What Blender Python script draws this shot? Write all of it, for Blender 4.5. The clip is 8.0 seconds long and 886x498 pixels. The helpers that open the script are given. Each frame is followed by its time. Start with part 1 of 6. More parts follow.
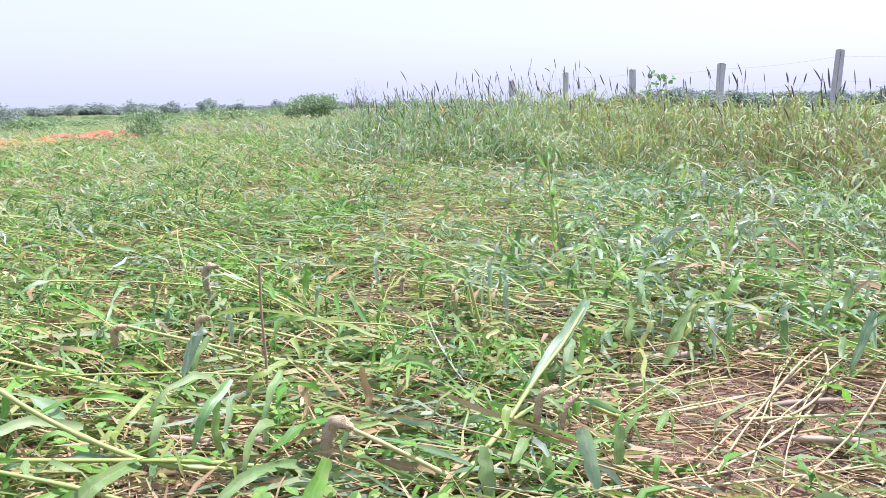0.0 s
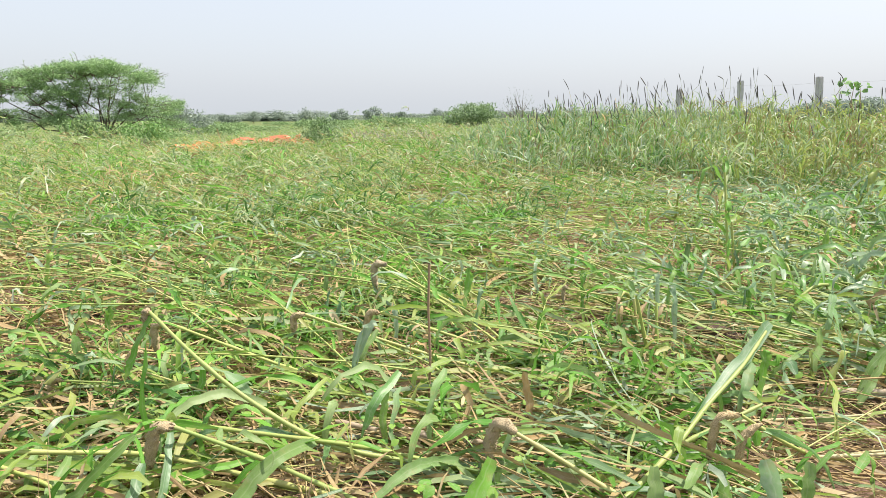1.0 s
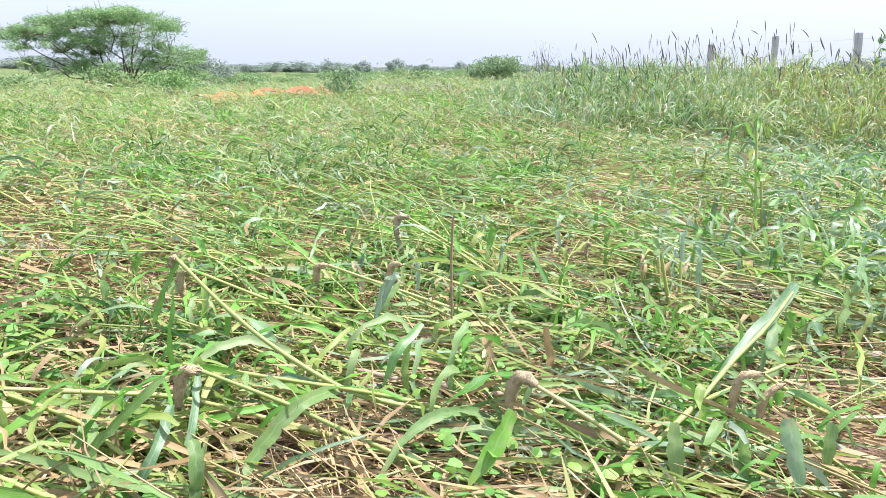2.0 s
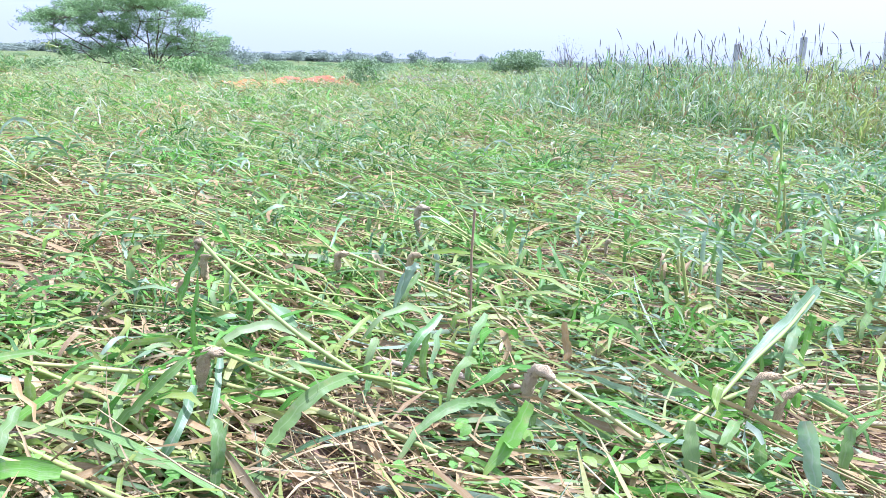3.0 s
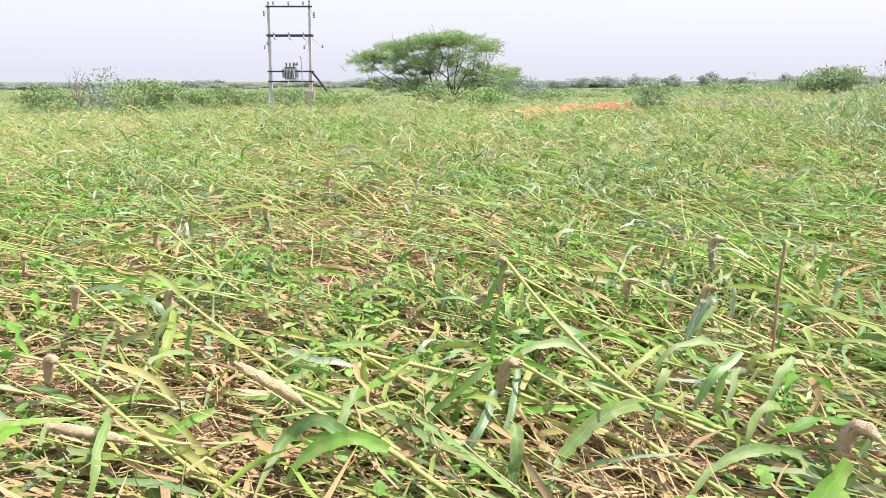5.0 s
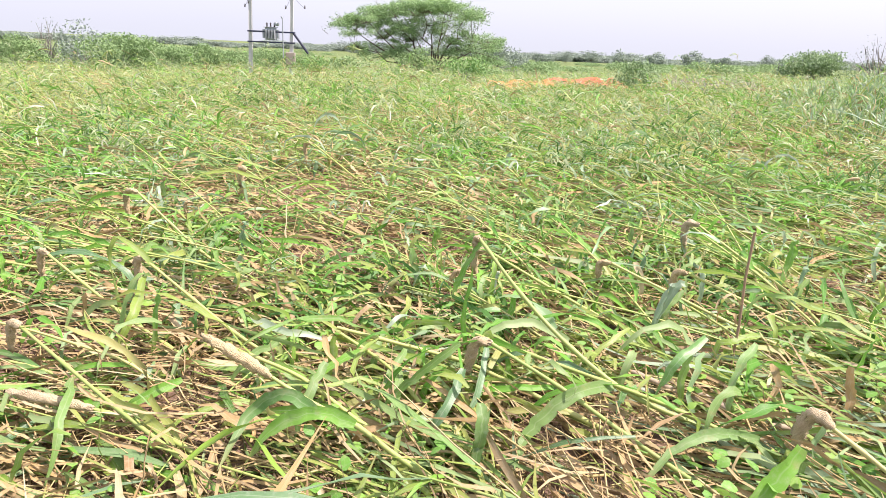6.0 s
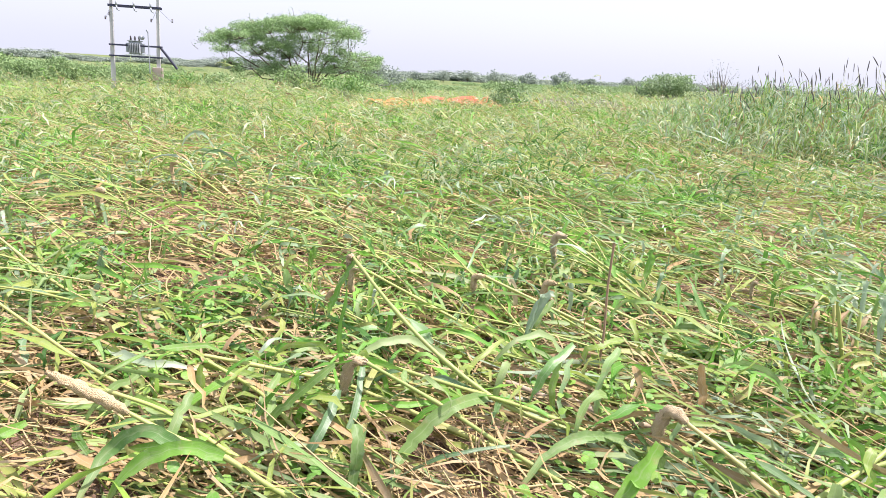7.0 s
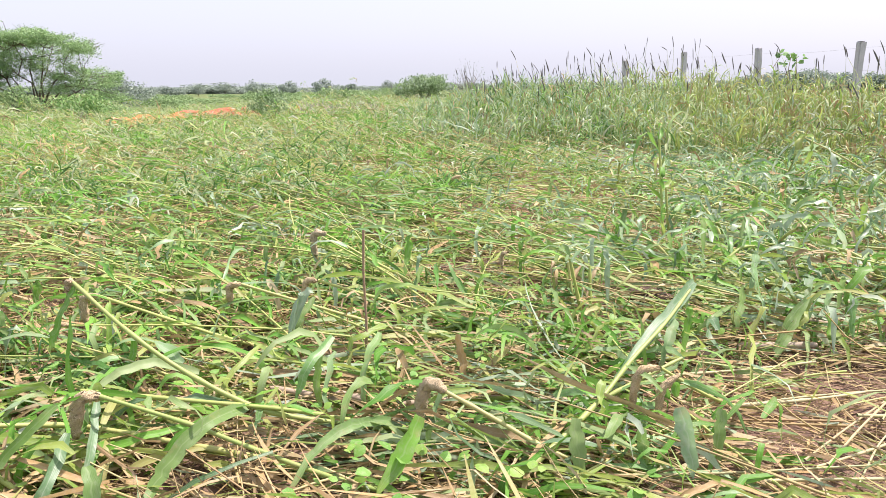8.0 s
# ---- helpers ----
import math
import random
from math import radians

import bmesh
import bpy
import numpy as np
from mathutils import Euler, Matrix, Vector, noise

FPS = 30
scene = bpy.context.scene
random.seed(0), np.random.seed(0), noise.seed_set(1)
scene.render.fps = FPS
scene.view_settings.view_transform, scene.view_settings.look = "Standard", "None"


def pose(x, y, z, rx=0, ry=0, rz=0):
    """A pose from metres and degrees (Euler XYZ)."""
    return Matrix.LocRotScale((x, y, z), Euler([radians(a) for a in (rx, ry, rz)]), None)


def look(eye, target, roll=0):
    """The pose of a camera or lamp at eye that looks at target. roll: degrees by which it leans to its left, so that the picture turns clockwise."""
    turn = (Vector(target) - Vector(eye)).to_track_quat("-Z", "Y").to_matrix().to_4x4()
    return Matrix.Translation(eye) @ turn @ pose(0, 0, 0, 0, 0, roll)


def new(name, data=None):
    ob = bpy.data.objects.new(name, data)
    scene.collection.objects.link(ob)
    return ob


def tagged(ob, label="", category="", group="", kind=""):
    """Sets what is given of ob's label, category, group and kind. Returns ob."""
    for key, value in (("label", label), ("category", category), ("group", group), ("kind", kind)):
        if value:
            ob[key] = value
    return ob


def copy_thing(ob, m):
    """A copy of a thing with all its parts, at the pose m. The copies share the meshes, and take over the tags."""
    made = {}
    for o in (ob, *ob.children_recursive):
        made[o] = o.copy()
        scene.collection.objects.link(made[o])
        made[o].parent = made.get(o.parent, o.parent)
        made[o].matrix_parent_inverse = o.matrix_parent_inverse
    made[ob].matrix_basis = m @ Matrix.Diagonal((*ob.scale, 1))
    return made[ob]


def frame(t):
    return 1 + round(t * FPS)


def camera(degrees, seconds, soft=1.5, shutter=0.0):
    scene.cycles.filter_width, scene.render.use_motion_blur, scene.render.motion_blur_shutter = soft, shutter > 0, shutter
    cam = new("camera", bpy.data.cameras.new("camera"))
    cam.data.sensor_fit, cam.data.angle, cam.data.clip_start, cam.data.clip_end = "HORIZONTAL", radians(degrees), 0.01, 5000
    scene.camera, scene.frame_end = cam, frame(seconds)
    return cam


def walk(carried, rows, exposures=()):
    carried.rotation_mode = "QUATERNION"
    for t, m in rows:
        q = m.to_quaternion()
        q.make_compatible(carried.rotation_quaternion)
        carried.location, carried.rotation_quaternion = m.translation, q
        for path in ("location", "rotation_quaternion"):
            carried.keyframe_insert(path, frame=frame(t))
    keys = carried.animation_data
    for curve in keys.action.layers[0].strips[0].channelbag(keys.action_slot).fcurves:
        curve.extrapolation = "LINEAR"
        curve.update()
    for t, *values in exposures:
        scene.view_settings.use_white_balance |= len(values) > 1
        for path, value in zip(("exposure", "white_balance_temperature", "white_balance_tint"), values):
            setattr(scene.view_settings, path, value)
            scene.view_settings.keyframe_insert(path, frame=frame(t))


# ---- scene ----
cam = camera(66.7, 8.0, soft=0.64)
PATH = [
    (0, (-0.036, 0.263, 1.058), (-0.040, 2.219, 0.641), -0.42),
    (0.5, (-0.074, 0.252, 1.057), (-0.407, 2.184, 0.659), -0.94),
    (1, (-0.101, 0.261, 1.043), (-0.544, 2.171, 0.653), 0.06),
    (1.5, (-0.101, 0.257, 1.037), (-0.637, 2.127, 0.571), -0.67),
    (1.7, (-0.108, 0.267, 1.033), (-0.630, 2.128, 0.522), -0.17),
    (2.8, (-0.120, 0.247, 1.033), (-0.596, 2.116, 0.505), 2.25),
    (3, (-0.126, 0.244, 1.032), (-0.663, 2.093, 0.492), 2.29),
    (3.5, (-0.146, 0.219, 1.038), (-0.810, 2.037, 0.535), 1.63),
    (4, (-0.152, 0.183, 1.034), (-1.057, 1.912, 0.598), -1.33),
    (4.5, (-0.152, 0.146, 1.034), (-1.314, 1.700, 0.547), -2.30),
    (4.7, (-0.160, 0.135, 1.039), (-1.395, 1.638, 0.573), -0.37),
    (5.8, (-0.154, 0.156, 1.065), (-1.378, 1.637, 0.508), 0.42),
    (6, (-0.157, 0.155, 1.069), (-1.332, 1.670, 0.501), 2.47),
    (6.5, (-0.143, 0.168, 1.062), (-1.213, 1.771, 0.529), 2.63),
    (7, (-0.129, 0.180, 1.071), (-1.030, 1.894, 0.568), 3.27),
    (7.5, (-0.084, 0.227, 1.037), (-0.655, 2.093, 0.599), 1.29),
    (8, (-0.026, 0.252, 1.018), (-0.332, 2.173, 0.551), -0.02),
]
walk(cam, [(t, look(eye, target, roll)) for t, eye, target, roll in PATH], exposures=[(0.0, 0.78, 5700, 29), (0.6, 0.58, 6450, 17), (1.5, 0.68, 6750, 10), (2.5, 0.98, 5150, 25), (3.1, 0.98, 5150, 25), (3.6, 0.84, 5600, 18), (4.1, 0.77, 6100, 12), (4.6, 0.78, 6550, 21), (6.3, 0.88, 6550, 23), (7.2, 0.88, 6350, 23), (8.0, 0.75, 6500, 23)])

# ---- world, sun ----
world = bpy.data.worlds.new("sky")
scene.world = world
world.use_nodes = True
wn, wl = world.node_tree.nodes, world.node_tree.links
wn.clear()
SUN_EL, SUN_AZ = 60.0, 58.0           # degrees above the horizon, degrees to the right of +y
sky = wn.new("ShaderNodeTexSky")
sky.sky_type = 'NISHITA'
sky.sun_disc = False
sky.sun_elevation, sky.sun_rotation = radians(SUN_EL), radians(SUN_AZ)
sky.air_density, sky.dust_density, sky.ozone_density = 1.0, 5.0, 3.0
haze = wn.new("ShaderNodeMix")
haze.data_type = 'RGBA'
haze.inputs[0].default_value = 0.52
haze.inputs[7].default_value = (8.15, 8.9, 9.8, 1)
bg = wn.new("ShaderNodeBackground")
bg.inputs[1].default_value = 0.098
out = wn.new("ShaderNodeOutputWorld")
wl.new(sky.outputs[0], haze.inputs[6])
wl.new(haze.outputs[2], bg.inputs[0])
wl.new(bg.outputs[0], out.inputs[0])

sun = new("sun", bpy.data.lights.new("sun", 'SUN'))
sun.data.energy, sun.data.angle, sun.data.color = 5.0, radians(2.0), (1.0, 0.95, 0.86)
sa, se = radians(SUN_AZ), radians(SUN_EL)
sun.matrix_world = look((0, 0, 20), (-20 * math.sin(sa) * math.cos(se), -20 * math.cos(sa) * math.cos(se), 20 - 20 * math.sin(se)))


# ---- materials ----
def ramp_colours(nt, fac, colours):
    r = nt.nodes.new("ShaderNodeValToRGB")
    el = r.color_ramp.elements
    colours = list(colours) * 2 if len(colours) == 1 else colours
    n = len(colours)
    while len(el) < n:
        el.new(0.5)
    for i, c in enumerate(colours):
        el[i].position = i / max(1, n - 1)
        el[i].color = (*c, 1)
    nt.links.new(fac, r.inputs[0])
    return r.outputs[0]


def math_node(nt, op, a, b=None, clamp=False):
    m = nt.nodes.new("ShaderNodeMath")
    m.operation, m.use_clamp = op, clamp
    for i, v in enumerate((a, b)):
        if v is None:
            continue
        if isinstance(v, (int, float)):
            m.inputs[i].default_value = v
        else:
            nt.links.new(v, m.inputs[i])
    return m.outputs[0]


def mix_rgb(nt, fac, a, b, mode='MIX'):
    m = nt.nodes.new("ShaderNodeMix")
    m.data_type, m.blend_type = 'RGBA', mode
    for i, v in ((0, fac), (6, a), (7, b)):
        if isinstance(v, (int, float)):
            m.inputs[i].default_value = v
        elif isinstance(v, tuple):
            m.inputs[i].default_value = (*v, 1)
        else:
            nt.links.new(v, m.inputs[i])
    return m.outputs[2]


def noise_tex(nt, scale, detail=4.0, rough=0.55, coords="Object", stretch=None):
    tc = nt.nodes.new("ShaderNodeTexCoord")
    n = nt.nodes.new("ShaderNodeTexNoise")
    n.inputs["Scale"].default_value, n.inputs["Detail"].default_value, n.inputs["Roughness"].default_value = scale, detail, rough
    src = tc.outputs[coords]
    if stretch:
        mp = nt.nodes.new("ShaderNodeMapping")
        mp.inputs["Scale"].default_value = stretch
        nt.links.new(src, mp.inputs[0])
        src = mp.outputs[0]
    nt.links.new(src, n.inputs["Vector"])
    return n.outputs[0]


def chance(nt):
    """A random number for each loose blade or each object."""
    g = nt.nodes.new("ShaderNodeNewGeometry")
    o = nt.nodes.new("ShaderNodeObjectInfo")
    s = math_node(nt, 'ADD', g.outputs["Random Per Island"], o.outputs["Random"])
    return math_node(nt, 'FRACT', s)


def base_material(name, rough=0.6, spec=0.4):
    m = bpy.data.materials.new(name)
    m.use_nodes = True
    nt = m.node_tree
    b = nt.nodes["Principled BSDF"]
    b.inputs["Roughness"].default_value = rough
    b.inputs["Specular IOR Level"].default_value = spec
    return m, nt, b


def bump(nt, b, height, strength, distance=0.01):
    n = nt.nodes.new("ShaderNodeBump")
    n.inputs["Strength"].default_value, n.inputs["Distance"].default_value = strength, distance
    nt.links.new(height, n.inputs["Height"])
    nt.links.new(n.outputs[0], b.inputs["Normal"])


def leaf_material(name, colours, rib=(0.45, 0.52, 0.28), translucent=0.42, rough=0.45, tipdry=0.0, spec=0.42, bleached=(0.40, 0.44, 0.26), weather=1.0):
    """Blades: colour by the blade, a pale midrib along it, fine veins, some light through it."""
    m, nt, b = base_material(name, rough, spec)
    col = ramp_colours(nt, chance(nt), colours)
    uv = nt.nodes.new("ShaderNodeTexCoord")
    sep = nt.nodes.new("ShaderNodeSeparateXYZ")
    nt.links.new(uv.outputs["UV"], sep.inputs[0])
    away = math_node(nt, 'ABSOLUTE', math_node(nt, 'SUBTRACT', sep.outputs[0], 0.5))
    ribmask = math_node(nt, 'SUBTRACT', 1.0, math_node(nt, 'MULTIPLY', away, 14.0), clamp=True)
    ribmask = math_node(nt, 'MULTIPLY', ribmask, 0.3)
    # streaks along the blade and bruised patches, different on every blade
    rnd = chance(nt)
    off = nt.nodes.new("ShaderNodeCombineXYZ")
    nt.links.new(math_node(nt, 'MULTIPLY', rnd, 57.0), off.inputs[2])
    nt.links.new(math_node(nt, 'MULTIPLY', sep.outputs[0], 2.2), off.inputs[0])
    nt.links.new(math_node(nt, 'MULTIPLY', sep.outputs[1], 4.5), off.inputs[1])
    streak = nt.nodes.new("ShaderNodeTexNoise")
    streak.inputs["Scale"].default_value, streak.inputs["Detail"].default_value = 1.0, 4.0
    nt.links.new(off.outputs[0], streak.inputs["Vector"])
    pale = math_node(nt, 'MULTIPLY', math_node(nt, 'SUBTRACT', streak.outputs[0], 0.5), 1.7 * weather, clamp=True)
    col = mix_rgb(nt, pale, col, bleached)
    bruise = math_node(nt, 'MULTIPLY', math_node(nt, 'SUBTRACT', noise_tex(nt, 17.0, 4.0, 0.65), 0.58), 5.0 * weather, clamp=True)
    col = mix_rgb(nt, math_node(nt, 'MULTIPLY', bruise, 0.7), col, (0.36, 0.31, 0.14))
    # dusty, rubbed blotches a thumb's width across
    dust = math_node(nt, 'MULTIPLY', math_node(nt, 'SUBTRACT', noise_tex(nt, 52.0, 5.0, 0.7), 0.52), 4.0 * weather, clamp=True)
    col = mix_rgb(nt, math_node(nt, 'MULTIPLY', dust, 0.36), col, tuple(0.55 * c + 0.22 for c in bleached))
    deep = math_node(nt, 'MULTIPLY', math_node(nt, 'SUBTRACT', 0.44, noise_tex(nt, 31.0, 4.0, 0.7)), 4.0 * weather, clamp=True)
    col = mix_rgb(nt, math_node(nt, 'MULTIPLY', deep, 0.45), col, tuple(0.6 * c for c in colours[0]))
    vein = nt.nodes.new("ShaderNodeTexWave")
    vein.inputs["Scale"].default_value = 3.0
    vein.inputs["Distortion"].default_value = 0.4
    nt.links.new(uv.outputs["UV"], vein.inputs["Vector"])
    col = mix_rgb(nt, math_node(nt, 'MULTIPLY', vein.outputs[1], 0.02), col, rib)
    col = mix_rgb(nt, ribmask, col, rib)
    if tipdry:
        dry = math_node(nt, 'MULTIPLY', math_node(nt, 'SUBTRACT', sep.outputs[1], 1.0 - tipdry), 2.2, clamp=True)
        col = mix_rgb(nt, dry, col, (0.46, 0.34, 0.17))
    nt.links.new(col, b.inputs["Base Color"])
    bump(nt, b, math_node(nt, 'ADD', vein.outputs[1], streak.outputs[0]), 0.14, 0.002)
    tr = nt.nodes.new("ShaderNodeBsdfTranslucent")
    nt.links.new(col, tr.inputs[0])
    mx = nt.nodes.new("ShaderNodeMixShader")
    mx.inputs[0].default_value = translucent
    nt.links.new(b.outputs[0], mx.inputs[1])
    nt.links.new(tr.outputs[0], mx.inputs[2])
    nt.links.new(mx.outputs[0], nt.nodes["Material Output"].inputs[0])
    return m


def fibre_material(name, colours, rough=0.6, spec=0.3, scale=25.0, dirt=(0.30, 0.22, 0.12), dirtiness=0.5, relief=0.3):
    """Stalks, straw, dry matter, wood: colour by the piece, streaks and stains over it."""
    m, nt, b = base_material(name, rough, spec)
    col = ramp_colours(nt, chance(nt), colours)
    st = noise_tex(nt, scale, 4.0, 0.6)
    fac = math_node(nt, 'MULTIPLY', math_node(nt, 'SUBTRACT', st, 0.42), 2.0 * dirtiness, clamp=True)
    col = mix_rgb(nt, fac, col, dirt)
    nt.links.new(col, b.inputs["Base Color"])
    bump(nt, b, noise_tex(nt, scale * 6, 3.0), relief, 0.003)
    return m


M_LEAF = leaf_material("millet_leaf", [(0.088, 0.21, 0.034), (0.15, 0.335, 0.05), (0.19, 0.41, 0.06), (0.233, 0.363, 0.143), (0.286, 0.473, 0.072), (0.117, 0.253, 0.066), (0.276, 0.407, 0.209)], rib=(0.42, 0.53, 0.3), tipdry=0.2, spec=0.26)
M_LEAF_BLUE = leaf_material("millet_leaf_bluish", [(0.099, 0.22, 0.083), (0.209, 0.352, 0.176), (0.374, 0.484, 0.341), (0.165, 0.374, 0.083), (0.506, 0.583, 0.451)], rib=(0.56, 0.64, 0.5), translucent=0.46, rough=0.40, spec=0.62, bleached=(0.54, 0.57, 0.47))
# deep green leaves; also puts the dark of gaps between clumps into colour
M_LEAF_DEEP_SHADE = leaf_material("deep_green_shade_leaf", [(0.04, 0.13, 0.02), (0.065, 0.19, 0.03), (0.10, 0.25, 0.04), (0.05, 0.15, 0.04)], rib=(0.2, 0.32, 0.12), translucent=0.35, rough=0.45, spec=0.3, bleached=(0.18, 0.26, 0.11))
M_LEAF_OLIVE = leaf_material("millet_leaf_olive", [(0.14, 0.25, 0.07), (0.21, 0.34, 0.10), (0.29, 0.41, 0.16), (0.18, 0.32, 0.08), (0.36, 0.45, 0.22)], rib=(0.42, 0.50, 0.27), translucent=0.42, rough=0.45, spec=0.35, bleached=(0.36, 0.41, 0.25))
M_LEAF_STAND = leaf_material("standing_leaf", [(0.23, 0.35, 0.14), (0.38, 0.48, 0.22), (0.50, 0.56, 0.34), (0.33, 0.46, 0.17), (0.64, 0.66, 0.50)], rib=(0.5, 0.58, 0.4), translucent=0.5, rough=0.42, spec=0.55, bleached=(0.5, 0.54, 0.38))
M_LEAF_YELLOW = leaf_material("millet_leaf_yellowing", [(0.2, 0.34, 0.055), (0.29, 0.40, 0.075), (0.38, 0.42, 0.11), (0.23, 0.36, 0.065), (0.45, 0.40, 0.15)], tipdry=0.25)
M_LEAF_DRY = leaf_material("dry_leaf", [(0.41, 0.305, 0.15), (0.26, 0.175, 0.09), (0.46, 0.365, 0.195), (0.36, 0.25, 0.12), (0.42, 0.28, 0.125), (0.31, 0.22, 0.115), (0.48, 0.41, 0.25)], rib=(0.55, 0.46, 0.3), translucent=0.15, rough=0.8, spec=0.15, bleached=(0.52, 0.43, 0.28), weather=1.2)
M_LEAF_LUSH = leaf_material("fresh_millet_leaf", [(0.085, 0.25, 0.03), (0.14, 0.37, 0.045), (0.19, 0.45, 0.05), (0.11, 0.30, 0.04), (0.224, 0.448, 0.06)], rib=(0.36, 0.5, 0.2), rough=0.46, spec=0.3, weather=0.7, bleached=(0.34, 0.42, 0.18))
M_WEED = leaf_material("weed_leaf", [(0.10, 0.28, 0.04), (0.17, 0.38, 0.055), (0.28, 0.46, 0.08), (0.12, 0.32, 0.05)], rib=(0.3, 0.42, 0.15), translucent=0.35, rough=0.5)
M_STEM = fibre_material("green_stalk", [(0.25, 0.34, 0.08), (0.38, 0.43, 0.13), (0.32, 0.41, 0.10), (0.45, 0.43, 0.17), (0.22, 0.33, 0.08)], rough=0.5, spec=0.35, scale=12, dirt=(0.42, 0.33, 0.17), dirtiness=0.5)
M_STRAW = fibre_material("dry_straw", [(0.44, 0.35, 0.15), (0.34, 0.24, 0.11), (0.50, 0.42, 0.21), (0.30, 0.20, 0.10), (0.46, 0.41, 0.18)], rough=0.7, scale=14)
M_PALE = fibre_material("pale_stalk", [(0.45, 0.39, 0.21), (0.37, 0.29, 0.16), (0.50, 0.44, 0.25), (0.38, 0.37, 0.18)], rough=0.6, scale=16, dirt=(0.38, 0.29, 0.17), dirtiness=0.6)
M_STALK_DRY = fibre_material("weathered_stalk", [(0.36, 0.28, 0.2), (0.44, 0.36, 0.27), (0.3, 0.22, 0.16)], rough=0.8, scale=22, dirt=(0.2, 0.14, 0.1))
M_PEBBLE = fibre_material("white_pebble", [(0.7, 0.68, 0.63)], rough=0.7, scale=30, dirt=(0.45, 0.4, 0.35))
M_STICK = fibre_material("brown_stick", [(0.297, 0.203, 0.135), (0.378, 0.257, 0.162)], rough=0.8, scale=30)
M_BARK = fibre_material("dark_bark", [(0.10, 0.075, 0.06), (0.14, 0.11, 0.09)], rough=0.9, scale=12, dirt=(0.2, 0.17, 0.14))
M_TWIG = fibre_material("grey_twig", [(0.22, 0.20, 0.18), (0.28, 0.26, 0.24)], rough=0.9, scale=12, dirt=(0.3, 0.28, 0.25))
M_STONE = fibre_material("grey_stone", [(0.54, 0.52, 0.53), (0.48, 0.46, 0.48)], rough=0.85, scale=9, dirt=(0.27, 0.25, 0.26))
M_POLE = fibre_material("pole_concrete", [(0.50, 0.50, 0.50), (0.45, 0.45, 0.46)], rough=0.85, scale=3, dirt=(0.34, 0.33, 0.33))
M_STEEL = fibre_material("painted_steel", [(0.035, 0.04, 0.075)], rough=0.5, scale=8, dirt=(0.14, 0.09, 0.07), dirtiness=0.3)
M_TANK = fibre_material("grey_enamel", [(0.32, 0.35, 0.38)], rough=0.5, scale=5, dirt=(0.2, 0.15, 0.11), dirtiness=0.3)
M_PORCELAIN = fibre_material("brown_porcelain", [(0.07, 0.045, 0.04)], rough=0.25, spec=0.5, dirtiness=0.1)
M_BOX = fibre_material("pale_enamel", [(0.36, 0.31, 0.27)], rough=0.6, scale=5, dirt=(0.34, 0.2, 0.14))
M_WIRE = fibre_material("zinc_wire", [(0.4, 0.4, 0.41)], rough=0.45, dirtiness=0.2)
M_CLOD = fibre_material("dark_clod", [(0.07, 0.045, 0.035), (0.09, 0.06, 0.045)], rough=0.95, scale=20, dirt=(0.16, 0.10, 0.07), relief=0.8)
M_ACACIA = leaf_material("acacia_leaf", [(0.16, 0.29, 0.12), (0.231, 0.393, 0.159), (0.318, 0.478, 0.19), (0.142, 0.239, 0.111)], rib=(0.2, 0.3, 0.1), translucent=0.3, rough=0.55)
# the haze of distance is put into these pale bluish grey leaf colours
M_FAR_HAZED = leaf_material("hazed_far_foliage", [(0.22, 0.28, 0.235), (0.26, 0.32, 0.26), (0.31, 0.37, 0.295), (0.25, 0.30, 0.275)], rib=(0.2, 0.25, 0.2), translucent=0.2, rough=0.9, spec=0.05, bleached=(0.27, 0.31, 0.26), weather=0.3)
M_SHRUB = leaf_material("shrub_leaf", [(0.088, 0.225, 0.056), (0.15, 0.312, 0.075), (0.2, 0.375, 0.088), (0.112, 0.25, 0.088)], rib=(0.2, 0.3, 0.1), translucent=0.25, rough=0.55)
M_HEDGE = leaf_material("hedge_leaf", [(0.13, 0.23, 0.09), (0.19, 0.31, 0.12), (0.25, 0.37, 0.15), (0.15, 0.25, 0.11)], rib=(0.2, 0.3, 0.14), translucent=0.25, rough=0.6, spec=0.2)
M_SHRUB_DARK = leaf_material("dark_shrub_leaf", [(0.12, 0.22, 0.09), (0.17, 0.28, 0.12), (0.22, 0.33, 0.14), (0.14, 0.23, 0.11)], rib=(0.2, 0.27, 0.13), translucent=0.25, rough=0.55)
M_PURPLE = leaf_material("purple_weed", [(0.30, 0.24, 0.28), (0.38, 0.3, 0.33), (0.26, 0.28, 0.2), (0.42, 0.34, 0.34)], rib=(0.4, 0.34, 0.36), translucent=0.2, rough=0.7)


def head_material():
    m, nt, b = base_material("millet_grain", 0.8, 0.2)
    tc = nt.nodes.new("ShaderNodeTexCoord")
    v = nt.nodes.new("ShaderNodeTexVoronoi")
    v.inputs["Scale"].default_value = 430.0
    nt.links.new(tc.outputs["Object"], v.inputs["Vector"])
    tone = ramp_colours(nt, chance(nt), [(0.64, 0.49, 0.26), (0.69, 0.54, 0.31), (0.68, 0.50, 0.27), (0.64, 0.53, 0.35)])
    pit = math_node(nt, 'MULTIPLY', v.outputs["Distance"], 1.0, clamp=True)
    col = mix_rgb(nt, pit, mix_rgb(nt, 0.25, tone, (0.68, 0.58, 0.42)), mix_rgb(nt, 0.45, tone, (0.16, 0.11, 0.06)))
    col = mix_rgb(nt, math_node(nt, 'MULTIPLY', math_node(nt, 'SUBTRACT', noise_tex(nt, 14.0), 0.5), 2.0, clamp=True), col, (0.52, 0.39, 0.25))
    nt.links.new(col, b.inputs["Base Color"])
    h = math_node(nt, 'SUBTRACT', 1.0, v.outputs["Distance"])
    bump(nt, b, h, 0.8, 0.005)
    return m


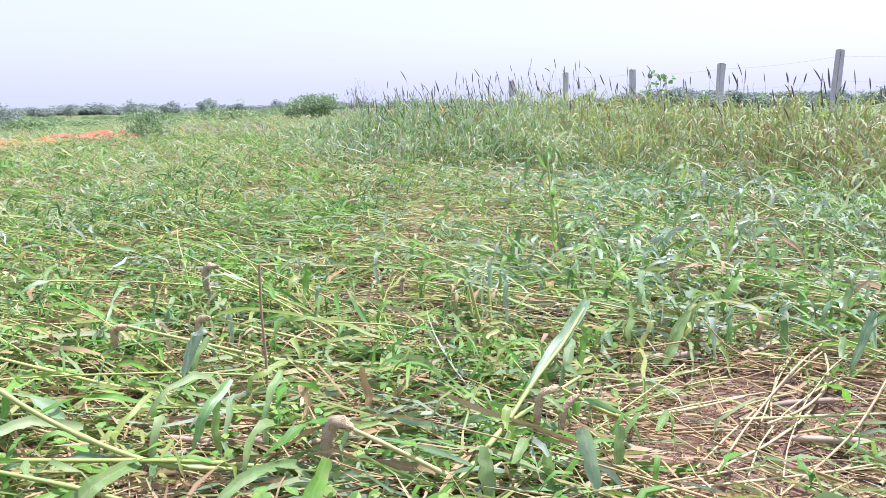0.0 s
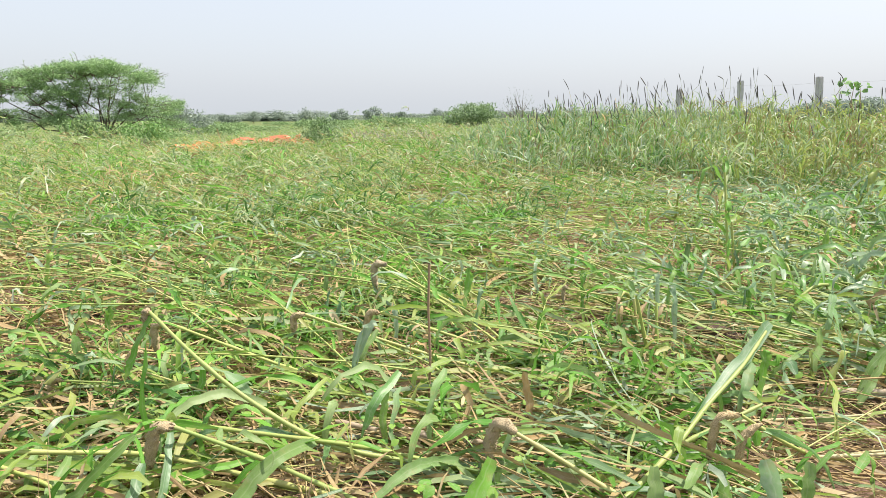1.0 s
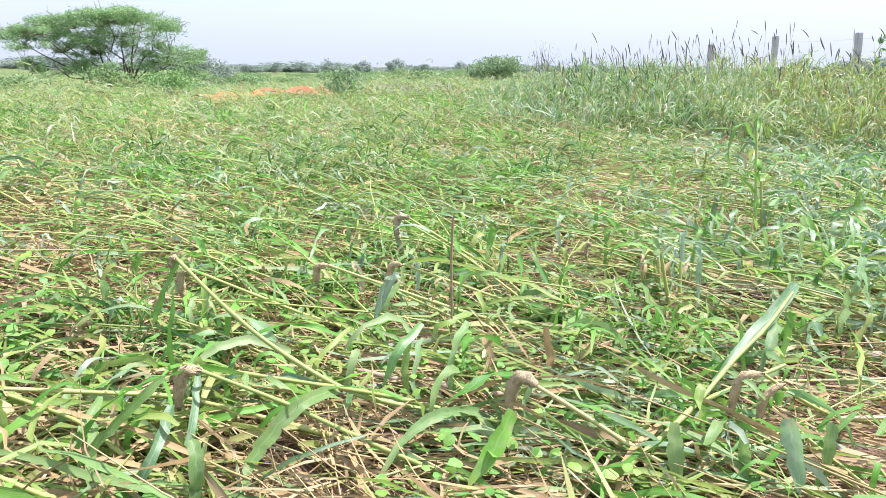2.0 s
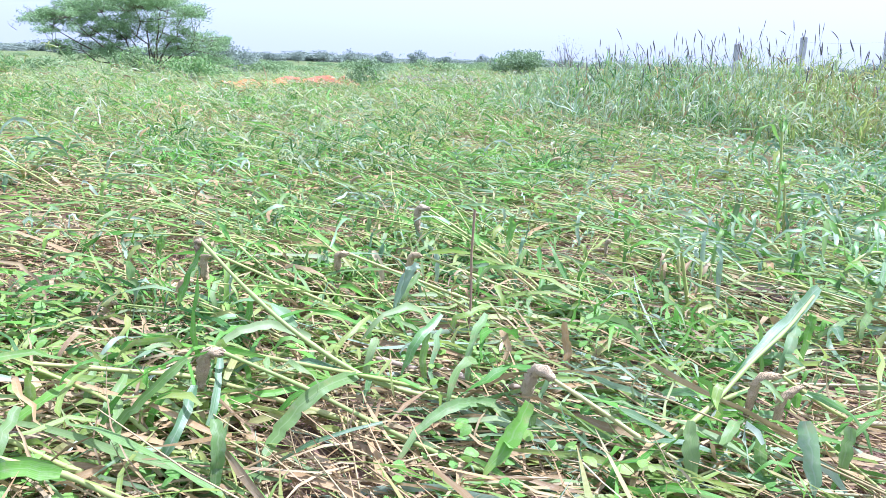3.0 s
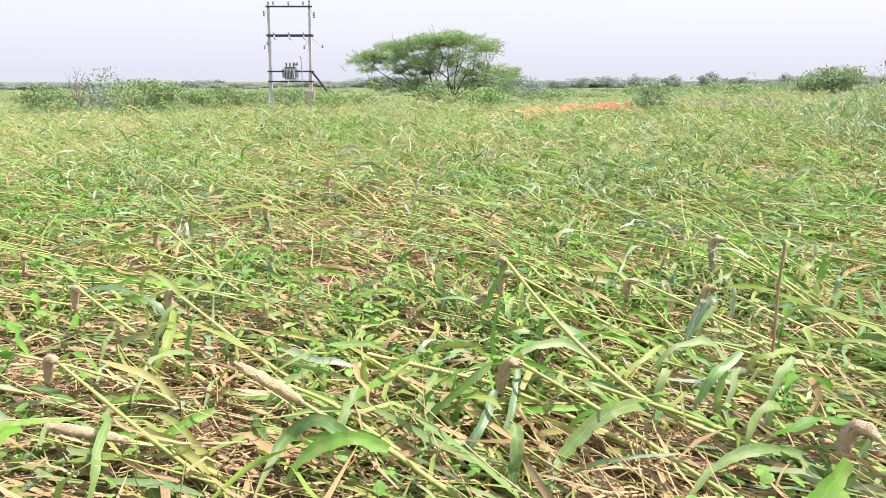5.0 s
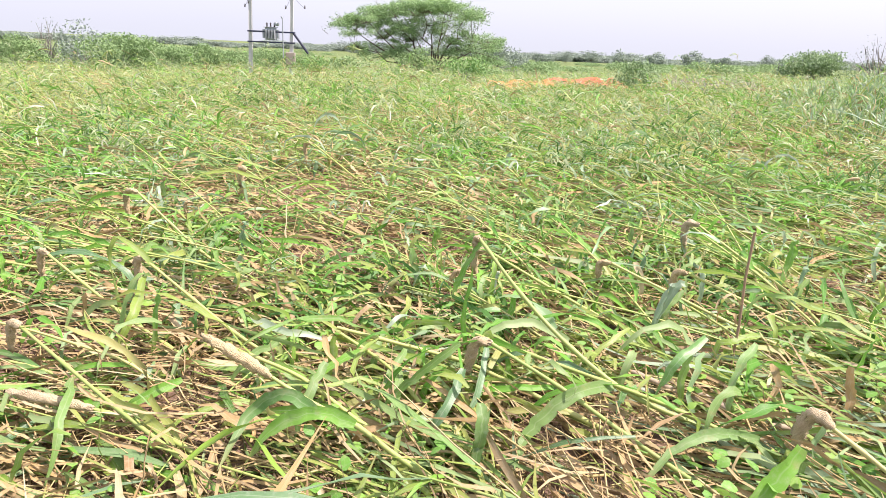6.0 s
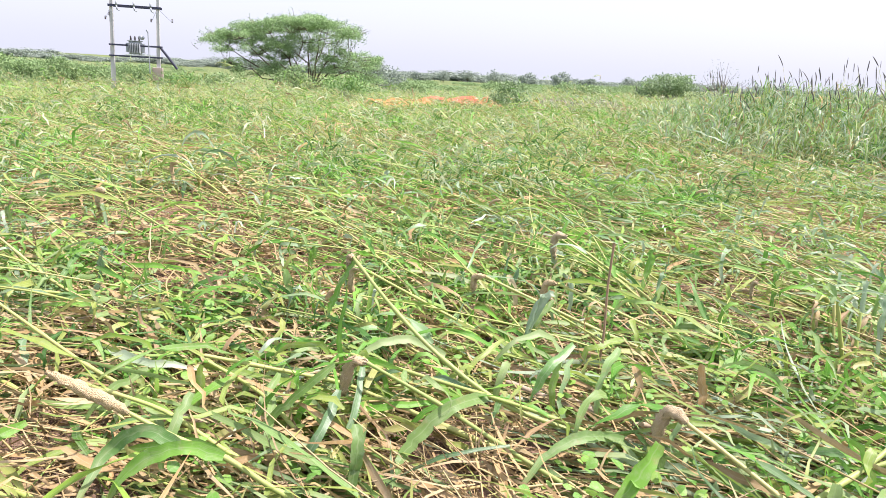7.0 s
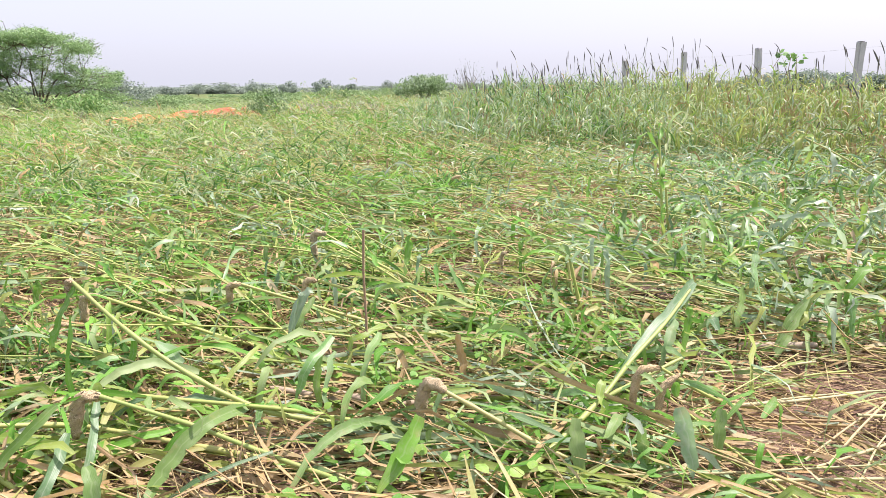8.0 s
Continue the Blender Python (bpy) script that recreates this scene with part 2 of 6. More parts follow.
M_HEAD = head_material()


def soil_material(name, colours, scale, green=None):
    m, nt, b = base_material(name, 0.95, 0.15)
    big = noise_tex(nt, scale, 6.0, 0.6)
    col = ramp_colours(nt, big, colours)
    fine = noise_tex(nt, scale * 26, 5.0, 0.65)
    col = mix_rgb(nt, math_node(nt, 'MULTIPLY', math_node(nt, 'SUBTRACT', fine, 0.4), 2.2, clamp=True), col, tuple(c * 0.5 for c in colours[0]))
    if green:
        g = nt.nodes.new("ShaderNodeNewGeometry")
        ln = nt.nodes.new("ShaderNodeVectorMath")
        ln.operation = 'LENGTH'
        nt.links.new(g.outputs["Position"], ln.inputs[0])
        grown = math_node(nt, 'MULTIPLY', math_node(nt, 'SUBTRACT', ln.outputs["Value"], 8.0), 0.10, clamp=True)
        turf = ramp_colours(nt, noise_tex(nt, 0.12, 5.0), green)
        speck = noise_tex(nt, 1.3, 6.0, 0.7)
        turf = mix_rgb(nt, math_node(nt, 'MULTIPLY', speck, 0.5), turf, green[0])
        col = mix_rgb(nt, grown, col, turf)
    nt.links.new(col, b.inputs["Base Color"])
    bump(nt, b, fine, 0.8, 0.03)
    return m


M_FIELD = leaf_material("field_grass", [(0.149, 0.23, 0.098), (0.207, 0.299, 0.127), (0.276, 0.356, 0.161), (0.356, 0.391, 0.207), (0.115, 0.196, 0.092)], rib=(0.3, 0.32, 0.15), translucent=0.2, rough=0.7)
M_SOIL = soil_material("field_soil", [(0.13, 0.08, 0.058), (0.24, 0.155, 0.11), (0.34, 0.24, 0.175)], 1.6,
                       green=[(0.06, 0.10, 0.035), (0.11, 0.16, 0.05), (0.18, 0.2, 0.08), (0.09, 0.14, 0.05)])
M_RED = soil_material("red_earth", [(0.42, 0.13, 0.07), (0.52, 0.19, 0.11), (0.55, 0.28, 0.19)], 2.0)
M_ORANGE = soil_material("orange_earth", [(0.46, 0.19, 0.07), (0.55, 0.27, 0.11), (0.56, 0.35, 0.2)], 2.0)


# ---- mesh helpers ----
rng = np.random.default_rng(7)
U = rng.uniform
N = rng.normal


def ground_z(x, y):
    x, y = np.asarray(x, float), np.asarray(y, float)
    r = np.hypot(x, y)
    z = 0.025 * np.sin(1.7 * x + 0.6 * y + 0.4) * np.sin(1.3 * y - 0.5 * x) + 0.02 * np.sin(4.1 * x - 1.2) * np.sin(3.7 * y + 0.8)
    z = z * np.clip(30 / (r + 1e-6), 0, 1) + 0.08 * np.sin(x / 9 + 1) * np.sin(y / 11) * np.clip((r - 6) / 20, 0, 1) * np.clip(200 / (r + 1e-6), 0, 1)
    # the land falls gently to the left and rises a little to the right
    u = x * math.cos(radians(10)) + y * math.sin(radians(10))
    return z - 1.25 * np.tanh(0.031 * np.clip(-u - 4, 0, None)) + 0.2 * np.tanh(0.12 * np.clip(u - 4, 0, None))


def mesh_np(name, verts, quads, mats, uv=None, matidx=None, smooth=True):
    me = bpy.data.meshes.new(name)
    verts = np.ascontiguousarray(verts.reshape(-1, 3), dtype=np.float32)
    quads = np.ascontiguousarray(quads.reshape(-1, 4), dtype=np.int32)
    n, q = len(verts), len(quads)
    me.vertices.add(n)
    me.vertices.foreach_set("co", verts.ravel())
    me.loops.add(q * 4)
    me.loops.foreach_set("vertex_index", quads.ravel())
    me.polygons.add(q)
    me.polygons.foreach_set("loop_start", np.arange(0, q * 4, 4, dtype=np.int32))
    me.polygons.foreach_set("use_smooth", np.full(q, smooth))
    if uv is not None:
        layer = me.uv_layers.new(name="UVMap")
        layer.data.foreach_set("uv", np.ascontiguousarray(uv.reshape(-1, 2)[quads.ravel()], dtype=np.float32).ravel())
    for mm in (mats if isinstance(mats, (list, tuple)) else [mats]):
        me.materials.append(mm)
    if matidx is not None:
        me.polygons.foreach_set("material_index", np.ascontiguousarray(matidx, dtype=np.int32))
    me.update(calc_edges=True)
    return me


def courses(P, yaw, pitch, L, S, bend, wob=0.0, power=1.4, clear=0.012, rest=True, kink=None):
    """Centre lines of many blades or stalks: start, heading, rise, length, and how they bend down and sideways; they rest on the ground."""
    P = np.asarray(P, float).reshape(-1, 3)
    n = len(P)
    s = (np.arange(S) + 0.5) / S
    full = lambda a: np.broadcast_to(np.asarray(a, float), (n,)).reshape(n, 1)
    p = full(pitch) + full(bend) * s ** power
    w = full(yaw) + full(wob) * s
    if kink is not None:
        # a crease: the blade breaks over at a place along it
        size, place = kink
        p = p - full(size) / (1 + np.exp(-(s - full(place)) * 28))
    step = full(L) / S
    d = np.stack([np.cos(p) * np.cos(w), np.cos(p) * np.sin(w), np.sin(p)], -1) * step[..., None]
    C = np.concatenate([P[:, None], P[:, None] + np.cumsum(d, 1)], 1)
    if rest:
        low = ground_z(C[..., 0], C[..., 1]) + clear
        C[..., 2] = np.maximum(C[..., 2], low)
    return C


def sweep(C, width, profile, closed, twist=0.0):
    """Sweeps a cross-section (side, up) of half-width width along centre lines C (n, S+1, 3). Returns verts, quads, uv."""
    n, S1, _ = C.shape
    T = np.gradient(C, axis=1)
    T /= np.linalg.norm(T, axis=-1, keepdims=True) + 1e-9
    flat = np.stack([-T[..., 1], T[..., 0], np.zeros_like(T[..., 0])], -1)
    ln = np.linalg.norm(flat, axis=-1, keepdims=True)
    first = C[:, -1] - C[:, 0]
    fb = np.stack([-first[:, 1], first[:, 0], np.zeros(n)], -1) + np.array([1e-4, 0, 0])
    fb /= np.linalg.norm(fb, axis=-1, keepdims=True)
    side = np.where(ln > 0.15, flat / (ln + 1e-9), fb[:, None])
    up = np.cross(T, side)
    tw = np.broadcast_to(np.asarray(twist, float).reshape(-1, 1) if np.ndim(twist) == 1 else np.asarray(twist, float), (n, S1))
    ct, stt = np.cos(tw)[..., None], np.sin(tw)[..., None]
    side, up = side * ct + up * stt, up * ct - side * stt
    prof = np.asarray(profile, float)
    K = len(prof)
    w = np.broadcast_to(width, (n, S1))
    V = C[:, :, None] + w[:, :, None, None] * (prof[:, 0][:, None] * side[:, :, None] + prof[:, 1][:, None] * up[:, :, None])
    idx = np.arange(n * S1 * K).reshape(n, S1, K)
    if closed:
        nxt = np.roll(idx, -1, axis=2)
        Q = np.stack([idx[:, :-1], nxt[:, :-1], nxt[:, 1:], idx[:, 1:]], -1)
        u = np.arange(K) / K
    else:
        Q = np.stack([idx[:, :-1, :-1], idx[:, :-1, 1:], idx[:, 1:, 1:], idx[:, 1:, :-1]], -1)
        u = np.arange(K) / (K - 1)
    uv = np.stack(np.broadcast_arrays(u[None, None, :], np.linspace(0, 1, S1)[None, :, None] * np.ones((n, 1, K))), -1)
    return V.reshape(-1, 3), Q.reshape(-1, 4), uv.reshape(-1, 2)


def circle(k):
    a = np.arange(k) * 2 * math.pi / k
    return np.stack([np.cos(a), np.sin(a)], -1)


FOLD = [(-1, 0.28), (0, 0), (1, 0.28)]
STRIP = [(-1, 0), (1, 0)]


def blade_width(W, S):
    s = np.linspace(0, 1, S + 1)
    p = (0.55 + 0.45 * np.clip(s / 0.12, 0, 1)) * np.clip(1 - s ** 2.6, 0, 1) ** 0.8
    return np.asarray(W, float).reshape(-1, 1) * 0.5 * p + 0.0006


class Heap:
    """Gathers many swept pieces into one mesh with several materials."""

    def __init__(self):
        self.v, self.q, self.uv, self.m, self.n = [], [], [], [], 0

    def add(self, piece, mat=0):
        v, q, uv = piece
        self.v.append(v)
        self.q.append(q + self.n)
        self.uv.append(uv)
        self.m.append(np.broadcast_to(mat, len(q)) if np.ndim(mat) == 0 else mat)
        self.n += len(v)

    def mesh(self, name, mats):
        return mesh_np(name, np.concatenate(self.v), np.concatenate(self.q), mats, np.concatenate(self.uv), np.concatenate(self.m))


def thing(name, label, category, loc=(0, 0, 0), group=""):
    ob = new(name)
    ob.empty_display_size = 0.1
    ob.location = loc
    return tagged(ob, label, category, group)


def part(name, me, parent, label=""):
    ob = new(name, me)
    ob.parent = parent
    return tagged(ob, label)


def part_bm(name, bm, mat, parent, label="", smooth=False):
    me = bpy.data.meshes.new(name)
    bm.to_mesh(me)
    bm.free()
    me.materials.append(mat)
    for p in me.polygons:
        p.use_smooth = smooth
    return part(name, me, parent, label)


def stuff(name, me, label, category):
    return tagged(new(name, me), label, category, kind="stuff")


def box(bm, size, centre=(0, 0, 0), bevel=0.0, turn=None):
    m = Matrix.Translation(centre) @ (turn if turn else Matrix()) @ Matrix.Diagonal((*size, 1))
    r = bmesh.ops.create_cube(bm, size=1.0, matrix=m)
    if bevel:
        edges = list({e for v in r["verts"] for e in v.link_edges})
        bmesh.ops.bevel(bm, geom=edges, offset=bevel, segments=1, affect='EDGES')
    return bm


def rod(bm, a, b, r1, r2=None, seg=10):
    a, b = Vector(a), Vector(b)
    d = b - a
    m = Matrix.Translation((a + b) / 2) @ d.to_track_quat('Z', 'Y').to_matrix().to_4x4()
    bmesh.ops.create_cone(bm, cap_ends=True, segments=seg, radius1=r1, radius2=r1 if r2 is None else r2, depth=d.length, matrix=m)
    return bm


def tube_mesh(name, points, radii, mat, k=7):
    C = np.asarray(points, float)[None]
    v, q, uv = sweep(C, np.asarray(radii, float)[None], circle(k), True)
    return mesh_np(name, v, q, mat, uv)


def leafy(points, size, mat, name, flat=0.5, thin=0.45):
    """Small leaflets, one at each point, turned at random: a folded pair of quads."""
    P = np.asarray(points, float)
    n = len(P)
    yaw, pitch = U(0, 2 * math.pi, n), N(0, flat, n)
    L = size * U(0.6, 1.4, n)
    C = courses(P, yaw, pitch, L, 2, -0.5, rest=False)
    w = (L[:, None] * thin * 0.5) * np.array([0.55, 1.0, 0.12])[None]
    v, q, uv = sweep(C, w, STRIP, False, twist=N(0, 0.6, n))
    return mesh_np(name, v, q, mat, uv)


def polar(n, r0, r1, a0, a1, power=1.0):
    """n points over the sector between the azimuths a0 and a1 (degrees to the right of +y); power 2 is even, lower crowds them near."""
    r = (r0 ** power + U(0, 1, n) * (r1 ** power - r0 ** power)) ** (1 / power)
    a = np.radians(U(a0, a1, n))
    return np.stack([r * np.sin(a) - 0.1, r * np.cos(a) + 0.2], -1)


def on_ground(xy, up=0.0):
    return np.concatenate([xy, (ground_z(xy[:, 0], xy[:, 1]) + up)[:, None]], 1)


# ---- the ground: one sheet to the horizon ----
def build_ground():
    radii = np.concatenate([[0.001], np.linspace(0.25, 14, 70), np.geomspace(15, 4500, 50)])
    k = 180
    a = np.arange(k) * 2 * math.pi / k
    x = radii[:, None] * np.cos(a)
    y = radii[:, None] * np.sin(a)
    V = np.stack([x, y, ground_z(x, y)], -1)
    idx = np.arange(len(radii) * k).reshape(len(radii), k)
    nx = np.roll(idx, -1, 1)
    Q = np.stack([idx[:-1], idx[1:], nx[1:], nx[:-1]], -1)
    ob = new("ground", mesh_np("ground", V, Q, M_SOIL))
    tagged(ob, "reddish brown field soil under flattened crop, green farther off", "ground", kind="structure")


build_ground()
LODGE = radians(164)      # the way the wind laid the crop


def lodge(xy):
    """The crop lies turned round more and more on the near left side."""
    xy = np.atleast_2d(xy)
    a = np.degrees(np.arctan2(xy[:, 0] + 0.1, xy[:, 1] - 0.2))
    return LODGE + np.radians(np.interp(a, [-80, -60, -42, -20], [56, 44, 18, 0]))


# ---- far off: tree line, shrubs, the flat-topped tree ----
def crown_points(n, centres, spread):
    c = np.asarray(centres, float)
    i = rng.integers(0, len(c), n)
    return c[i] + np.clip(N(0, 1, (n, 3)), -1.5, 1.5) * np.asarray(spread, float)


def far_tree(h, w, leaves, name="tree", label="dark green rounded tree on the horizon", category="tree", mat=None):
    ob = thing(name, label, category)
    part("trunk", tube_mesh("trunk", [(0, 0, -0.1), (0.03 * w, 0, h * 0.25), (0, 0.03 * w, h * 0.6)], [0.03 * h, 0.024 * h, 0.01 * h], M_BARK), ob)
    nc = 26
    ang, rr = U(0, 2 * math.pi, nc), np.sqrt(U(0, 1, nc)) * w * 0.40
    cz = h * (0.08 + 0.78 * U(0.1, 1, nc) * np.sqrt(np.clip(1 - (rr / (w * 0.5)) ** 2, 0, 1)))
    centres = np.stack([rr * np.cos(ang), rr * np.sin(ang), cz], -1)
    for c in centres[:5]:
        part("limb", tube_mesh("limb", [(0, 0, h * 0.2), (c[0] * 0.5, c[1] * 0.5, (h * 0.2 + c[2]) / 2), tuple(c)], [0.02 * h, 0.014 * h, 0.005 * h], M_BARK, 5), ob)
    part("crown", leafy(crown_points(leaves, centres, (w * 0.085, w * 0.085, h * 0.075)), 0.046 * max(h, w), mat or M_FAR_HAZED, "crown", flat=0.7, thin=0.6), ob)
    return ob


def spot(az, d):
    a = radians(az)
    x, y = -0.1 + d * math.sin(a), 0.2 + d * math.cos(a)
    return x, y, float(ground_z(x, y))


def build_horizon():
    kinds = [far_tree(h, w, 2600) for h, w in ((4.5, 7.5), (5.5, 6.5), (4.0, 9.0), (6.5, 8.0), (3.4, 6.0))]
    for i, k in enumerate(kinds):
        k.location = spot(-75 - 3 * i, 190 + 10 * i)
        tagged(k, group="trees on the horizon")
    # (azimuth, distance, scale) of the trees that stand out of the line
    marked = [(-34.0, 95, 0.62), (-30.4, 150, 0.62), (-24.4, 170, 0.62), (-21.6, 150, 0.72), (-18.9, 170, 0.86), (-16.6, 180, 0.72), (-13.6, 200, 0.68), (-26.5, 210, 0.7), (-28.5, 190, 0.6)]
    for az, d, sc in marked:
        copy_thing(kinds[rng.integers(5)], pose(*spot(az, d), 0, 0, U(0, 360)) @ Matrix.Scale(sc, 4))
    # the far line: uneven, with dips and clumps
    for az in np.arange(-88, 14, 0.42):
        d = U(230, 380)
        sc = (0.52 + 0.16 * math.sin(az * 0.9 + 1) * math.sin(az * 0.37) + U(-0.08, 0.16)) * d / 300
        if az < -48:
            sc *= 0.8
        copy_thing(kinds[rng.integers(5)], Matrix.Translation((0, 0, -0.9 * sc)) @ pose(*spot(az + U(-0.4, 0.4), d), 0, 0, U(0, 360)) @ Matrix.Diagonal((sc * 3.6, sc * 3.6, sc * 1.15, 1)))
    # a nearer wood behind the fence
    for az in np.arange(9, 50, 0.6):
        d = U(125, 185)
        top = float(np.interp(az, [9, 13, 18, 20, 24, 28, 50], [0.3, 0.6, 1.25, 1.2, 0.8, 1.0, 1.0])) + U(-0.25, 0.1)
        k = rng.integers(5)
        sc = (1.0 + d * math.tan(radians(top))) / (4.5, 5.5, 4.0, 6.5, 3.4)[k]
        copy_thing(kinds[k], pose(*spot(az + U(-0.5, 0.5), d), 0, 0, U(0, 360)) @ Matrix.Diagonal((sc * 1.5, sc * 1.5, sc, 1)))


build_horizon()


def shrub(az, d, h, w, leaves, label, mat=None, size=0.16, name="shrub", twigs=10, thin=0.45):
    ob = thing(name, label, "shrub", spot(az, d))
    nc = 40
    ang, rr = U(0, 2 * math.pi, nc), np.sqrt(U(0, 1, nc)) * w * 0.46
    cz = h * 0.92 * (0.06 + 0.86 * U(0, 1, nc) ** 0.6 * np.sqrt(np.clip(1 - (rr / (w * 0.5)) ** 2, 0.05, 1)))
    centres = np.stack([rr * np.cos(ang), rr * np.sin(ang), cz], -1)
    for c in centres[:twigs]:
        j = N(0, 0.05 * w, 2)
        part("stem", tube_mesh("stem", [(0, 0, -0.05), (c[0] * 0.5 + j[0], c[1] * 0.5 + j[1], c[2] * 0.6), tuple(c * 1.05)], [0.008 * h, 0.005 * h, 0.002 * h], M_TWIG, 5), ob)
    if leaves:
        part("foliage", leafy(crown_points(leaves, centres, (w * 0.10, w * 0.10, h * 0.07)), size, mat or M_SHRUB, "foliage", flat=0.7, thin=thin), ob)
    return ob


shrub(-10.3, 62, 2.65, 5.2, 7000, "rounded dark green shrub at the field's far edge", M_SHRUB_DARK, size=0.17)
shrub(-6.5, 56, 3.7, 4.6, 500, "thinly leaved grey shrub with bare twigs", M_FAR_HAZED, 0.10, twigs=40)
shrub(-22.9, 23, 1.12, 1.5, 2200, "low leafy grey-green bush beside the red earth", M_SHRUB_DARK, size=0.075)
shrub(-67.8, 60, 4.2, 3.2, 240, "sparse grey shrub with bare crooked branches", M_FAR_HAZED, 0.11, twigs=34)
shrub(-65.8, 58, 3.4, 3.6, 1400, "rounded grey green shrub", M_FAR_HAZED, 0.2)
shrub(-63.2, 46, 2.6, 4.6, 6000, "bright green spreading thorn shrub", M_HEDGE, size=0.15)
shrub(-60.0, 56, 1.9, 3.8, 4500, "bright green spreading thorn shrub", M_HEDGE, size=0.15)
shrub(-57.4, 60, 2.1, 3.2, 3600, "low green thorn shrub behind the crop", M_HEDGE, size=0.15)
shrub(-55.6, 62, 1.9, 4.0, 3600, "low green thorn shrub behind the crop", M_HEDGE, size=0.15)
shrub(-52.6, 58, 1.95, 4.4, 3600, "low green thorn shrub behind the crop", M_HEDGE, size=0.15)
shrub(-69.9, 56, 2.2, 3.6, 3600, "low green thorn shrub behind the crop", M_HEDGE, size=0.15)
shrub(-49.4, 43, 1.40, 2.6, 2040, "low green thorn shrub behind the crop", size=0.12)
shrub(-40.9, 34, 1.9, 2.3, 2300, "fresh green bush at the foot of the flat-topped tree", M_HEDGE, size=0.11)
shrub(-36.9, 35, 1.7, 2.8, 1800, "green bush beneath the flat-topped tree", size=0.12)
shrub(-32.7, 60, 2.3, 2.4, 900, "dark rounded shrub beyond the red earth", M_FAR_HAZED, 0.2)


def scrub():
    """Low scattered bushes on the rough ground before the tree line."""
    kinds = [shrub(-86 - i, 70, 1.3, 3.4, 1100, "low grey-green scrub bush on rough ground", M_HEDGE, 0.16, "bush", 3) for i in range(4)]
    for k in kinds:
        tagged(k, group="scrub bushes")
    for az in np.concatenate([U(-78, -46, 46), U(-36, -13, 44)]):
        copy_thing(kinds[rng.integers(4)], pose(*spot(az, U(48, 170)), 0, 0, U(0, 360)) @ Matrix.Diagonal((U(0.7, 1.6), U(0.7, 1.6), U(0.5, 1.0), 1)))


scrub()


def flat_topped_tree():
    x, y, z = spot(-40.95, 38)
    ob = thing("acacia_tree", "wide flat-topped thorn tree with feathery light green crown", "tree", (x, y, z))
    right = Vector((math.cos(radians(-40.95)), -math.sin(radians(-40.95)), 0))
    deep = Vector((-right.y, right.x, 0))

    def at(u, v, h):
        p = right * (4.55 * u) + deep * (3.0 * v)
        return Vector((p.x, p.y, h))

    def dome(u):
        return float(np.interp(u, [-1, -0.92, -0.77, -0.61, -0.5, -0.29, -0.1, 0.09, 0.28, 0.47, 0.63, 0.74], [2.45, 3.0, 3.2, 3.35, 3.75, 3.9, 4.15, 4.3, 4.25, 4.2, 4.05, 3.8]))

    def lobe_top(u):
        return float(np.interp(u, [0.36, 0.5, 0.76, 0.95, 1.03], [2.5, 2.75, 2.6, 2.4, 2.25]))

    fork = at(0.24, 0.0, 0.55)
    part("trunk", tube_mesh("trunk", [tuple(at(0.2, 0, -0.2)), tuple(at(0.22, 0, 0.2)), tuple(fork)], [0.22, 0.18, 0.14], M_BARK, 9), ob)
    # boughs sweep out from the fork: low and long to one side, steep in the middle
    nodes = []
    for u, v, h, r in ((-0.72, 0.1, 2.45, 0.10), (-0.5, -0.5, 2.7, 0.08), (-0.38, 0.5, 2.9, 0.08), (-0.2, -0.1, 3.1, 0.09), (-0.02, 0.5, 3.3, 0.07), (0.06, -0.5, 3.3, 0.07), (0.2, 0.1, 3.5, 0.07),
                       (0.36, -0.3, 3.5, 0.08), (0.46, 0.3, 3.4, 0.08), (0.62, 0.0, 3.2, 0.08), (0.7, -0.3, 2.0, 0.07), (0.85, 0.2, 1.8, 0.07), (-0.62, -0.2, 1.8, 0.06), (-0.45, 0.3, 1.5, 0.05)):
        tip = at(u, v, h)
        pts = [fork + Vector((N(0, 0.05), N(0, 0.05), -0.1))]
        for k in (0.2, 0.4, 0.6, 0.8, 1.0):
            sag = -0.3 * math.sin(math.pi * k) if u < 0 else 0.12 * math.sin(math.pi * k)
            pts.append(fork.lerp(tip, k) + Vector((N(0, 0.13), N(0, 0.13), sag + N(0, 0.09))))
        part("bough", tube_mesh("bough", [tuple(p) for p in pts], list(np.linspace(r * 0.7, 0.016, 6)), M_BARK, 7), ob)
        nodes += pts[2:]
    pads = []          # flat sprays: centre, half width, thickness, leaflets

    def twig(a, b, r=0.016):
        mid = a.lerp(b, 0.5) + Vector((N(0, 0.1), N(0, 0.1), N(0, 0.08)))
        part("branch", tube_mesh("branch", [tuple(a), tuple(mid), tuple(b)], [r, r * 0.65, r * 0.3], M_BARK, 5), ob)

    def nearest(p):
        return min(nodes, key=lambda q: (q - p).length + 0.6 * max(0, q.z - p.z))

    # crown: layered pads under the outline
    while len(pads) < 90:
        u, v = U(-0.99, 0.72), U(-1, 1)
        if u * u + v * v < 1:
            p = at(u, v, dome(u) - 0.35 * v * v - U(0.05, 0.55) * (1.0 if u > -0.55 else 0.6))
            pads.append((p, U(0.35, 0.7), U(0.05, 0.11), 430))
    while len(pads) < 140:
        u, v = U(0.40, 1.0), U(-0.7, 0.7)
        pads.append((at(u, v, U(1.2, lobe_top(u)) - 0.2 * v * v), U(0.3, 0.55), U(0.06, 0.12), 250))
